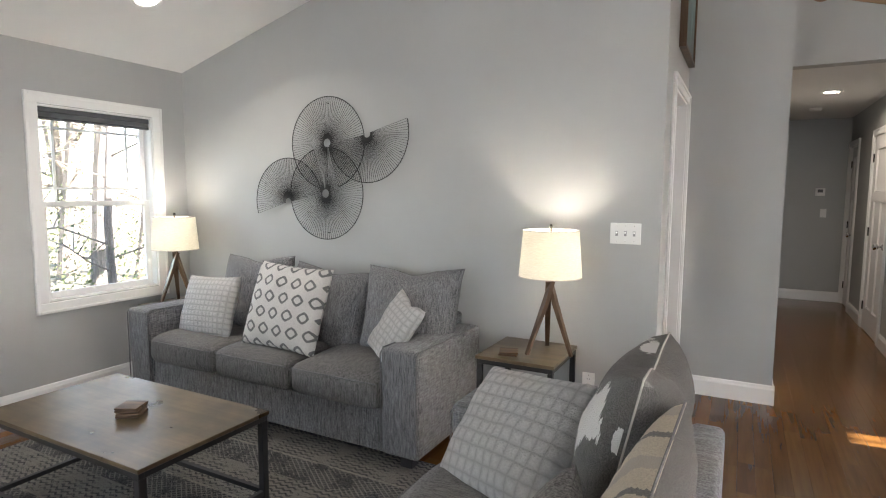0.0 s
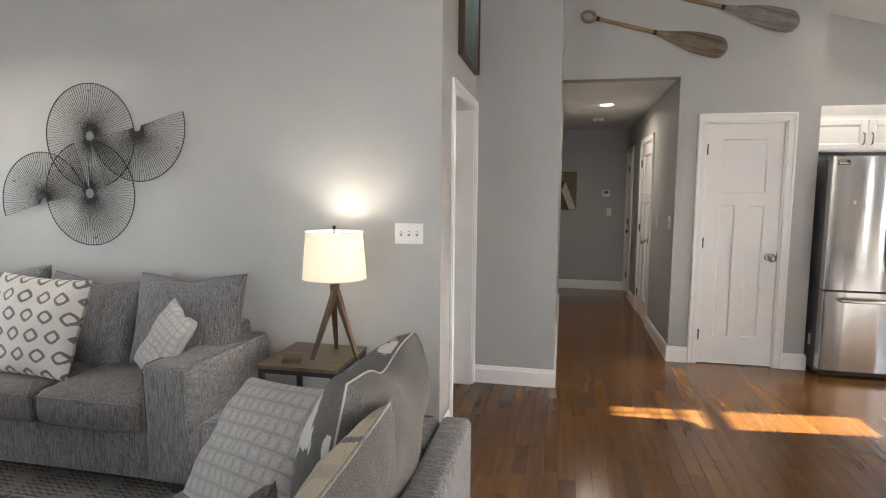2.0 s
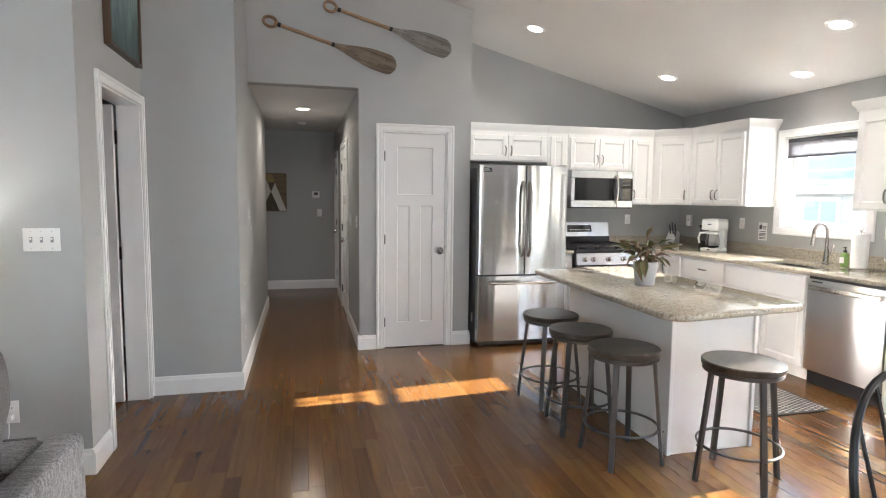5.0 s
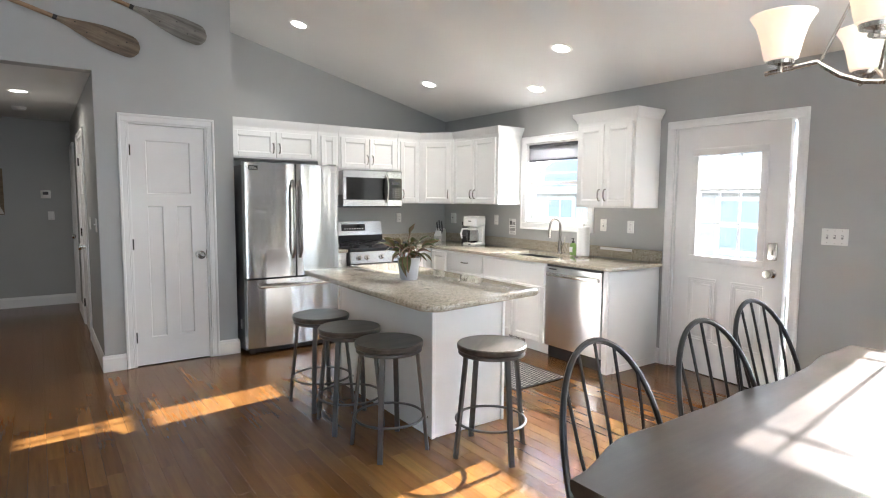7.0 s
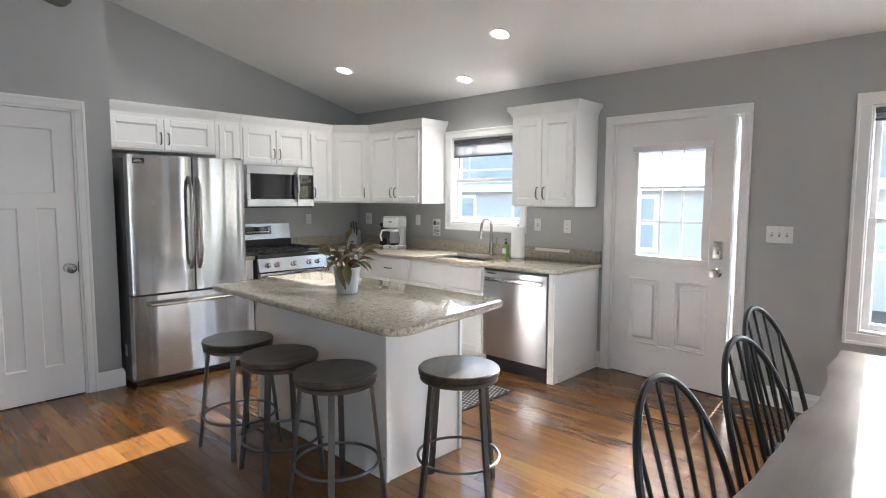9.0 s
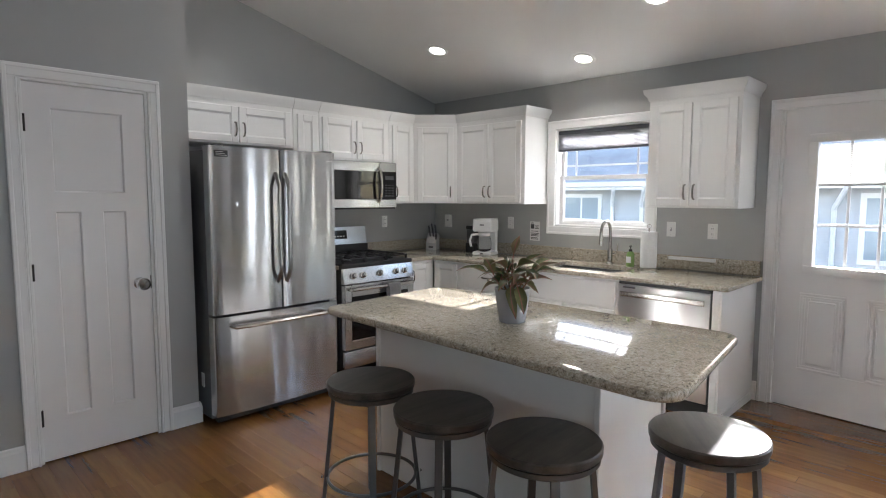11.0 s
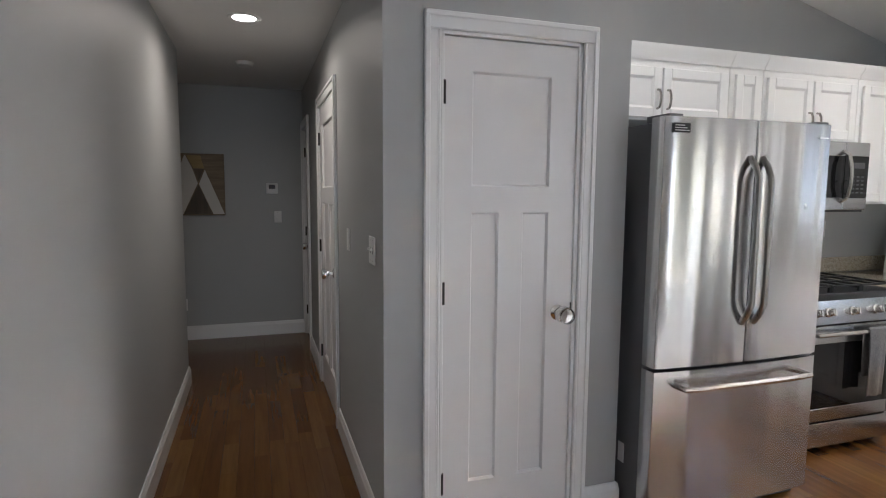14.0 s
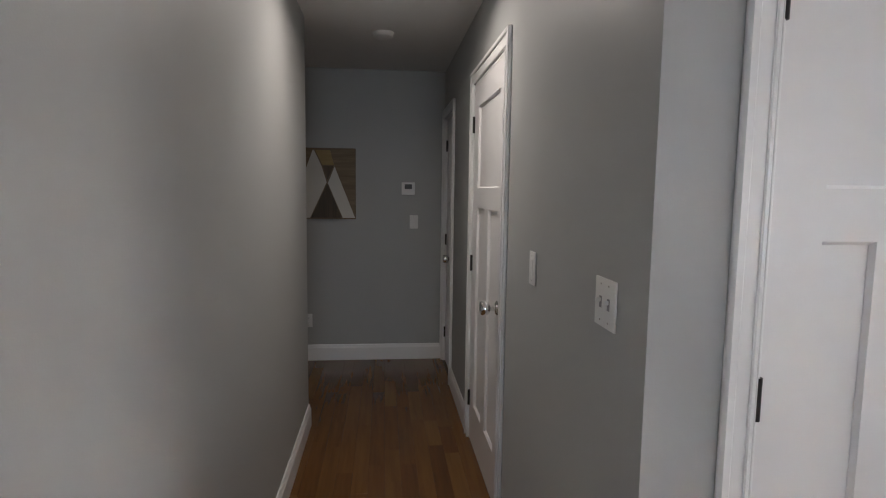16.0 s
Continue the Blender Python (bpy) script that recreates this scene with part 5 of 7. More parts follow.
def bm_welt(bm, w, h, r=0.005, pinch=0.06, n=22):
    pts = []
    for k in range(4 * n):
        s, i = divmod(k, n)
        a = 2 * i / n - 1
        u, v = [(a, -1), (1, a), (-a, 1), (-1, -a)][s]
        pts.append((u * w / 2 * (1 - pinch * (1 - v * v) * 0.9), 0, v * h / 2 * (1 - pinch * (1 - u * u) * 0.9)))
    pts.append(pts[0])
    bm_tube(bm, pts, r, 6, None, False)


def basis(c, ux, uz):
    """A pose from a centre, a sideways and an upward direction."""
    x = Vector(ux).normalized()
    z = Vector(uz)
    z = (z - x * z.dot(x)).normalized()
    y = z.cross(x)
    return Matrix.Translation(c) @ Matrix((x, y, z)).transposed().to_4x4()


def cushion(name, label, m, w, h, t, material, welt=None, seed=0, pinch=0.06, group="throw pillows", fold=0.0, full=0.42):
    p = tagged(new(name), label, "pillow", group)
    p.matrix_world = m
    bm = bmesh.new()
    bm_pillow(bm, w, h, t, 36, pinch, 0.018, seed, 2.6, full)
    if fold:
        for v in bm.verts:
            v.co.z -= fold * math.exp(-(v.co.x / (w * 0.16)) ** 2) * max(0, v.co.z / h + 0.5)
    part("cover", bm, material, p)
    if welt:
        bm = bmesh.new()
        bm_welt(bm, w, h, 0.0028, pinch)
        if fold:
            for v in bm.verts:
                v.co.z -= fold * math.exp(-(v.co.x / (w * 0.16)) ** 2) * max(0, v.co.z / h + 0.5)
        part("welt", bm, welt, p)
    return p


def seat_block(bm, x0, x1, y0, y1, z0, z1, crown=0.03, seed=0, bev=0.04):
    """Boxy upholstered cushion with rounded edges and a crowned top."""
    t = bmesh.new()
    bm_box(t, x0, x1, y0, y1, z0, z1, 0)
    bmesh.ops.subdivide_edges(t, edges=t.edges[:], cuts=9, use_grid_fill=True)
    cx, cy, cz = (x0 + x1) / 2, (y0 + y1) / 2, (z0 + z1) / 2
    hx, hy, hz = (x1 - x0) / 2, (y1 - y0) / 2, (z1 - z0) / 2
    for v in t.verts:
        u = Vector(((v.co.x - cx), (v.co.y - cy), (v.co.z - cz)))
        q = Vector((max(-hx + bev, min(hx - bev, u.x)), max(-hy + bev, min(hy - bev, u.y)), max(-hz + bev, min(hz - bev, u.z))))
        d = u - q
        if d.length > 1e-6:
            u = q + d.normalized() * min(d.length, bev)
        a = (1 - (u.x / hx) ** 2) * (1 - (u.y / hy) ** 2)
        if u.z > 0:
            u.z += crown * max(0, a) ** 0.6
        u.y -= 0.010 * (1 - (u.x / hx) ** 2) * (1 if u.y < -hy * 0.8 else 0)
        u += Vector((0, 0, 1)) * noise.noise(Vector((u.x * 5 + seed, u.y * 5, u.z * 5))) * 0.006
        v.co = Vector((cx, cy, cz)) + u
    for f in t.faces:
        f.smooth = True
    merge(bm, t)


def couch(name, label, m, w, depth, seats, arm_w, arm_h, back_h, back_t=0.17, full_back=False):
    """Track-arm couch; local front towards -y, back at y = depth, from x = 0 to w."""
    s = tagged(new(name), label, "sofa")
    s.matrix_world = m
    part("base", box(arm_w * 0.5, w - arm_w * 0.5, 0.035, depth - 0.05, 0.07, 0.30, 0.015, 3), SOFA, s)
    for x in (0.0, w - arm_w):
        bm = bmesh.new()
        ye = depth - (back_t + 0.002 if full_back else 0.03)
        poly = [(0.012, 0.07), (ye, 0.07), (ye, arm_h - (0.0 if full_back else 0.015)), (0.0, arm_h)]
        bm_prism(bm, poly, 0, x, x + arm_w)
        bmesh.ops.recalc_face_normals(bm, faces=bm.faces[:])
        bmesh.ops.bevel(bm, geom=bm.edges[:], offset=0.028, segments=4, profile=0.5, affect="EDGES")
        a = part("arm", bm, SOFA, s)
        bm = bmesh.new()
        for xx in (x + 0.006, x + arm_w - 0.006):
            pts = [(xx, 0.004, 0.10), (xx, 0.001, arm_h - 0.03), (xx, 0.028, arm_h - 0.004), (xx, ye - 0.03, arm_h - (0.002 if full_back else 0.018))]
            bm_tube(bm, pts, 0.004, 6)
        part("welt", bm, PIPING, a)
    bi = 0.0 if full_back else arm_w * 0.6
    part("back", box(bi, w - bi, depth - back_t, depth, 0.07, back_h, 0.03, 4), SOFA, s)
    sw = (w - 2 * arm_w) / seats
    for k in range(seats):
        x0 = arm_w + sw * k + 0.003
        bm = bmesh.new()
        seat_block(bm, x0, x0 + sw - 0.006, -0.015, depth - 0.24, 0.295, 0.475, 0.035, k * 7.0, 0.055)
        sc = part("seat_cushion", bm, SOFASEAT, s)
        bm = bmesh.new()
        zz = 0.452
        bm_tube(bm, [(x0 + 0.02, -0.006, zz - 0.004), (x0 + sw * 0.25, -0.018, zz), (x0 + sw * 0.5, -0.022, zz + 0.002), (x0 + sw * 0.75, -0.018, zz), (x0 + sw - 0.026, -0.006, zz - 0.004)], 0.004, 6)
        part("welt", bm, PIPING, sc)
    for x in (0.06, w - 0.13):
        for y in (0.05, depth - 0.12):
            part("foot", box(x, x + 0.07, y, y + 0.07, 0.0, 0.072, 0.004, 1), BLACKM, s)
    return s


SX, SY, SW, SD = -3.57, 2.345, 2.30, 0.80
couch("sofa", "three-seat grey heathered fabric sofa against the wall", pose(SX, SY, 0), SW, SD, 3, 0.225, 0.645, 0.70)
# loose back cushions
for k, (cx, cy, cz, w, h, lean, roll) in enumerate(((-2.93, 2.90, 0.70, 0.62, 0.58, 0.26, 0.03), (-2.27, 2.88, 0.675, 0.66, 0.56, 0.34, -0.06), (-1.63, 2.87, 0.705, 0.68, 0.58, 0.28, 0.03))):
    cushion("back_cushion", "grey heathered fabric back cushion of the sofa", basis((cx, cy, cz), (1, 0.03 - 0.03 * k, roll), (0, lean, 1)), w, h, 0.24, SOFA, PIPING, 3.0 * k + 1.0, 0.10, "sofa back cushions", 0.03, 0.40)
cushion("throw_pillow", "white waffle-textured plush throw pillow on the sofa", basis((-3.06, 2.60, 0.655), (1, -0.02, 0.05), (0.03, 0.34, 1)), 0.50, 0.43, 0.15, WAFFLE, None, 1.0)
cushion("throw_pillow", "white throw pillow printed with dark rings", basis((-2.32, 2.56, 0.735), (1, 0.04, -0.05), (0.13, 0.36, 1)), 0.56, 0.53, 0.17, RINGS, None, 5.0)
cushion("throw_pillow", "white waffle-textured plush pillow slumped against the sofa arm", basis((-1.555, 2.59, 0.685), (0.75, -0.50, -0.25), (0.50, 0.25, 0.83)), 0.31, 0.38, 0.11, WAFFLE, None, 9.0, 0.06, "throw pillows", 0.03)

# loveseat, seen from behind its back
couch("loveseat", "grey heathered fabric loveseat with throw pillows", pose(-0.80, 2.02, 0, 0, 0, -90), 1.72, 0.905, 2, 0.235, 0.665, 0.675, 0.105, True)
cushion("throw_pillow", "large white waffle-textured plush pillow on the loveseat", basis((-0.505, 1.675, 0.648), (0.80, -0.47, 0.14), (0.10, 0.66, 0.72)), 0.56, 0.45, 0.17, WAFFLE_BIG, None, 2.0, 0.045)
cushion("throw_pillow", "grey and white ikat throw pillow with cream welt", basis((-0.118, 1.560, 0.752), (0.02, -0.99, 0.05), (0.21, 0.0, 0.975)), 0.62, 0.54, 0.27, IKAT, WELT, 12.0, 0.05, "throw pillows", 0.045, 0.42)
cushion("throw_pillow", "beige and grey striped throw pillow leaning on the loveseat back", basis((-0.046, 1.093, 0.717), (-0.05, -0.99, -0.10), (0.25, 0.0, 0.97)), 0.50, 0.50, 0.17, STRIPED, PIPING, 15.0)
cushion("throw_pillow", "dark grey throw pillow on the loveseat", basis((-0.22, 0.92, 0.645), (0.2, -0.97, -0.02), (0.42, 0.05, 0.9)), 0.48, 0.44, 0.16, SOFASEAT, None, 18.0)


# ---- rug and tables ----
rg = thing("area_rug", "dark distressed area rug with pale tribal pattern", "rug", -2.0, 1.35, 0.0)
part("rug_surface", box(-1.45, 1.35, -1.25, 1.15, 0.001, 0.010, 0.003, 1), RUG, rg)

RUSTIC = plain_wood("rustic_brown_board", (0.085, 0.058, 0.034), (0.175, 0.125, 0.072), 0.29, 0, 1.4, 0.75)
RUSTIC2 = plain_wood("rustic_brown_edge", (0.09, 0.045, 0.02), (0.19, 0.10, 0.05), 0.5, 0)


def metal_table(name, label, cat, x0, x1, y0, y1, h, leg=0.028, low=True):
    t = thing(name, label, cat, (x0 + x1) / 2, (y0 + y1) / 2, 0)
    w, d = (x1 - x0) / 2, (y1 - y0) / 2
    part("tabletop", box(-w, w, -d, d, h - 0.018, h, 0.002, 1), RUSTIC, t, "rustic brown wooden top")
    bm = bmesh.new()
    for a, b, c, e in ((-w + 0.006, w - 0.006, -d + 0.006, -d + 0.03), (-w + 0.006, w - 0.006, d - 0.03, d - 0.006), (-w + 0.006, -w + 0.03, -d + 0.03, d - 0.03), (w - 0.03, w - 0.006, -d + 0.03, d - 0.03)):
        bm_box(bm, a, b, c, e, h - 0.043, h - 0.0185, 0.001, 1)
    part("apron", bm, BLACKM, t)
    for sx in (-1, 1):
        for sy in (-1, 1):
            cx, cy = sx * (w - 0.006 - leg / 2), sy * (d - 0.006 - leg / 2)
            part("leg", box(cx - leg / 2, cx + leg / 2, cy - leg / 2, cy + leg / 2, 0.011 if low else 0.0, h - 0.0435, 0.002, 1), BLACKM, t)
    if low:
        for sx in (-1, 1):
            part("stretcher", box(sx * (w - 0.02) - 0.011, sx * (w - 0.02) + 0.011, -d + 0.036, d - 0.036, 0.06, 0.082, 0.001, 1), BLACKM, t)
        for sy in (-1, 1):
            part("stretcher", box(-w + 0.036, w - 0.036, sy * (d - 0.02) - 0.011, sy * (d - 0.02) + 0.011, 0.06, 0.082, 0.001, 1), BLACKM, t)
    return t


metal_table("coffee_table", "rustic brown coffee table with black metal frame", "coffee table", -2.85, -1.735, 1.18, 1.815, 0.45, 0.032)
et = metal_table("end_table", "rustic brown end table with black metal legs beside the sofa", "end table", -1.112, -0.680, 2.690, 3.150, 0.57, 0.028, False)
metal_table("end_table", "rustic brown end table in the corner behind the sofa arm", "end table", -3.945, -3.60, 2.68, 3.11, 0.57, 0.028, False)

WALNUT = plain_wood("walnut_lamp_wood", (0.045, 0.024, 0.012), (0.13, 0.072, 0.036), 0.4, 2, 2.0)
SLATE = plain_wood("marbled_coaster", (0.03, 0.025, 0.022), (0.22, 0.12, 0.06), 0.5, 0, 6.0)


def coaster_stack(x, y, z, n, rz):
    c = thing("coaster_stack", "stack of brown marbled square coasters" if n > 1 else "single brown marbled square coaster", "coaster", x, y, z, rz)
    for k in range(n):
        a = 0.05
        b = part("coaster", box(-a, a, -a, a, 0, 0.009, 0.002, 1), SLATE, c)
        b.matrix_local = pose(0.003 * math.sin(k * 2.3), 0.003 * math.cos(k * 3.1), 0.0005 + k * 0.0125, 0, 0, 6 * math.sin(k * 1.7))
        if k:
            p = part("cork_pad", box(-0.03, 0.03, -0.03, 0.03, -0.0035, 0.0), WELT, b)


coaster_stack(-2.235, 1.49, 0.45, 4, 32)
coaster_stack(-0.965, 2.80, 0.57, 2, 15)

SHADE, _nt, _bs, _nd, _lk = mat_new("linen_lampshade")
_nd.remove(_bs)
_d = _nd.new("ShaderNodeBsdfDiffuse")
_t = _nd.new("ShaderNodeBsdfTranslucent")
_mx = _nd.new("ShaderNodeMixShader")
_c = coords(_nd, _lk, (40, 40, 320))
_w = noise_tex(_nd, _lk, _c, 1.0, 3)
_col = ramp(_nd, _lk, _w.outputs[0], [(0.3, (0.70, 0.68, 0.60)), (0.7, (0.83, 0.81, 0.74))])
_lk.new(_col, _d.inputs[0])
_lk.new(_col, _t.inputs[0])
_mx.inputs[0].default_value = 0.25
_lk.new(_d.outputs[0], _mx.inputs[1])
_lk.new(_t.outputs[0], _mx.inputs[2])
_lk.new(_mx.outputs[0], _nt.nodes["Material Output"].inputs[0])
BULB = glowing("lamp_bulb", (1.0, 0.90, 0.74), 5.0)


def table_lamp(x, y, z, rz, label, power):
    l = thing("table_lamp", label, "lamp", x, y, z, rz, "table lamps")
    z0, z1, r0, r1 = 0.420, 0.668, 0.169, 0.149
    bm = bmesh.new()
    bm_lathe(bm, [(r0, z0), (r1, z1), (r1 - 0.002, z1), (r0 - 0.002, z0), (r0, z0)], 48)
    bmesh.ops.remove_doubles(bm, verts=bm.verts[:], dist=1e-6)
    sh = part("shade", bm, SHADE, l, "lit cream linen drum shade")
    for rr, zz in ((r0, z0), (r1, z1)):
        bm = bmesh.new()
        bm_tube(bm, ring_pts(0, 0, zz, rr - 0.001, 48), 0.0022, 6, None, False)
        part("shade_rim", bm, WELT, sh)
    for k in range(3):
        a = radians(90 + 120 * k)
        top = Vector((0.012 * math.cos(a + 2.2), 0.012 * math.sin(a + 2.2), 0.375))
        foot = Vector((0.135 * math.cos(a), 0.135 * math.sin(a), 0.0))
        bm = bmesh.new()
        ax = (top - foot).normalized()
        side = Vector((-math.sin(a), math.cos(a), 0))
        out = side.cross(ax)
        for q, ww, tt in ((foot, 0.011, 0.008), (foot.lerp(top, 0.72), 0.017, 0.012), (top + Vector((0, 0, 0.02)), 0.014, 0.012)):
            bm.verts.ensure_lookup_table()
            for s, t in ((-1, -1), (1, -1), (1, 1), (-1, 1)):
                c = q + side * s * ww + out * t * tt
                if q is foot:
                    c.z = 0.0
                bm.verts.new(c)
        bm.verts.ensure_lookup_table()
        for lv in (0, 4):
            for j in range(4):
                bm.faces.new([bm.verts[lv + j], bm.verts[lv + (j + 1) % 4], bm.verts[lv + 4 + (j + 1) % 4], bm.verts[lv + 4 + j]])
        bm.faces.new([bm.verts[j] for j in (3, 2, 1, 0)])
        bm.faces.new([bm.verts[8 + j] for j in range(4)])
        part("leg", bm, WALNUT, l, "tapered walnut leg")
    part("stem", lathe([(0.0, 0.37), (0.016, 0.37), (0.012, 0.42), (0.006, 0.43), (0.006, 0.68), (0.0, 0.68)], 14), WALNUT, l)
    bm = bmesh.new()
    for k in range(3):
        a = radians(30 + 120 * k)
        bm_tube(bm, [(0, 0, z1 - 0.01), (r1 * math.cos(a), r1 * math.sin(a), z1 - 0.004)], 0.0015, 5)
    part("spider", bm, BRONZE, l)
    part("finial", lathe([(0.0, 0.68), (0.009, 0.682), (0.011, 0.69), (0.006, 0.70), (0.0, 0.703)], 14), BRONZE, l)
    part("bulb", lathe([(0.0, 0.43), (0.014, 0.435), (0.026, 0.465), (0.028, 0.48), (0.02, 0.495), (0.0, 0.50)], 18), BULB, l, "glowing light bulb")
    la = bpy.data.lights.new("lamp_light", "POINT")
    la.energy, la.shadow_soft_size, la.color = power, 0.03, (1.0, 0.97, 0.92)
    lo = new("lamp_light", la)
    lo.location = (x, y, z + 0.55)
    return l


table_lamp(-0.786, 2.940, 0.57, 20, "lit table lamp with cream drum shade and walnut tripod legs", 0.75)
table_lamp(-3.745, 2.875, 0.57, 50, "lit table lamp in the corner with cream drum shade", 0.7)


# ---- wall pieces of the living room ----
WIRE = painted("black_wire", (0.015, 0.015, 0.016), 0.5, 100, 0.1, 0.2)


def wire_wall_art():
    w = thing("wire_wall_sculpture", "black wire wall sculpture of overlapping fans", "wall art", -2.47, SOFA_Y - 0.02, 1.6)

    def fan(cx, cz, r0, r1, a0, a1, n, hub, dy):
        bm = bmesh.new()
        for k in range(n + 1):
            a = radians(a0 + (a1 - a0) * k / n)
            h = radians(hub) if hub is not None else a
            p = (cx + r0 * math.cos(a), dy, cz + r0 * math.sin(a))
            q = (cx + r1 * math.cos(a), dy - 0.004, cz + r1 * math.sin(a))
            bm_tube(bm, [p, q], 0.0014, 4, None, False)
        tagged(part("wire_fan", bm, WIRE, w), kind="stuff")
        bm = bmesh.new()
        m = 60
        for rr, th in ((r1, 0.0032), (r0, 0.0026)):
            pts = [(cx + rr * math.cos(radians(a0 + (a1 - a0) * k / m)), dy - 0.002, cz + rr * math.sin(radians(a0 + (a1 - a0) * k / m))) for k in range(m + 1)]
            bm_tube(bm, pts, th, 6)
        part("rim", bm, WIRE, w)
    fan(0.0, 0.175, 0.032, 0.318, -72, 270, 100, None, 0.0)
    fan(-0.015, -0.175, 0.032, 0.322, 108, 450, 100, None, -0.006)
    fan(-0.365, -0.235, 0.028, 0.315, 12, 197, 58, None, -0.003)
    fan(0.345, 0.225, 0.028, 0.325, 192, 375, 58, None, -0.009)
    bm = bmesh.new()
    for x, z in ((0, 0.45), (0, -0.45), (-0.6, -0.1), (0.6, 0.1)):
        bm_tube(bm, [(x, 0.018, z), (x, -0.002, z)], 0.003, 6)
    part("standoff", bm, WIRE, w)


wire_wall_art()


# flat grey stands in for the shade inside the toggle openings
SLOTGREY = painted("switch_slot_shade", (0.30, 0.30, 0.30), 0.6)


def plate(label, m, gangs, kind):
    """Wall plate in the local xz plane, front towards -y."""
    p = tagged(new("switch_plate" if kind != "outlet" else "outlet_plate"), label, "switch" if kind != "outlet" else "outlet")
    p.matrix_world = m
    w = 0.07 + 0.046 * (gangs - 1)
    part("cover", box(-w / 2, w / 2, -0.006, 0, -0.057, 0.057, 0.003, 2), PLATE, p)
    for k in range(gangs):
        x = (k - (gangs - 1) / 2) * 0.046
        if kind == "toggle":
            part("slot", box(x - 0.0065, x + 0.0065, -0.0068, -0.0055, -0.0135, 0.0135), SLOTGREY, p)
            t = part("toggle", box(x - 0.004, x + 0.004, -0.019, -0.006, 0.0, 0.010, 0.002, 1), PLATE, p)
        elif kind == "rocker":
            part("rocker", box(x - 0.016, x + 0.016, -0.009, -0.0055, -0.033, 0.033, 0.002, 1), PLATE, p)
        else:
            for s in (-1, 1):
                f = part("socket", box(x - 0.016, x + 0.016, -0.0085, -0.0055, s * 0.02 - 0.013, s * 0.02 + 0.013, 0.004, 2), PLATE, p)
                for q in (-0.006, 0.006):
                    part("slot", box(x + q - 0.0012, x + q + 0.0012, -0.0092, -0.0083, s * 0.02 - 0.003, s * 0.02 + 0.006), BLACKM, f)
        for z in (-0.042, 0.042):
            part("screw", box(x - 0.002, x + 0.002, -0.0068, -0.0058, z - 0.002, z + 0.002), NICKEL, p)
    return p


plate("white three-gang toggle switch plate", pose(-0.44, SOFA_Y - 0.001, 1.22), 3, "toggle")
ol = plate("white outlet with a lamp plug behind the end table", pose(-0.615, SOFA_Y - 0.001, 0.36), 1, "outlet")
part("plug", box(-0.014, 0.014, -0.035, -0.0085, -0.036, -0.006, 0.004, 2), PLATE, ol)
part("cord", tube([(0, -0.03, -0.03), (0.0, -0.035, -0.1), (-0.02, -0.03, -0.2), (-0.06, -0.02, -0.335)], 0.0025, 6), PLATE, ol)

CANVAS, _nt, _bs, _nd, _lk = mat_new("misty_forest_print")
_k = Nodes(_nd, _lk)
_v = coords(_nd, _lk)
_x, _y, _z = _k.xyz(_v)
_n = noise_tex(_nd, _lk, coords(_nd, _lk, (4, 14, 3)), 1.0, 5, 0.7)
_h = _k.m("ADD", _z, _k.m("MULTIPLY", _n.outputs[0], 0.8))
_lk.new(ramp(_nd, _lk, _h, [(0.35, (0.02, 0.035, 0.04)), (0.55, (0.05, 0.10, 0.10)), (0.8, (0.20, 0.30, 0.31)), (1.0, (0.35, 0.45, 0.48))]), _bs.inputs["Base Color"])
_bs.inputs["Roughness"].default_value = 0.35
pf = thing("framed_picture", "misty forest print in a thin dark wood frame above the doorway", "picture", SIDE_X, 3.93, 2.285)
part("canvas", box(0.004, 0.03, -0.30, 0.30, 0.02, 0.88), CANVAS, pf)
bm = bmesh.new()
for a, b, c, e in ((-0.32, 0.32, 0.0, 0.02), (-0.32, 0.32, 0.88, 0.90), (-0.32, -0.30, 0.02, 0.88), (0.30, 0.32, 0.02, 0.88)):
    bm_box(bm, 0.002, 0.042, a, b, c, e, 0.001, 1)
part("picture_frame", bm, WALNUT, pf)

# ---- bar stools ----
SEATWOOD = plain_wood("dark_grey_stained_wood", (0.036, 0.031, 0.026), (0.115, 0.098, 0.08), 0.32, 0, 2.5, 0.5)
GUNMETAL = painted("gunmetal", (0.13, 0.127, 0.122), 0.36, 140, 0.08, 0.1, 0.75)


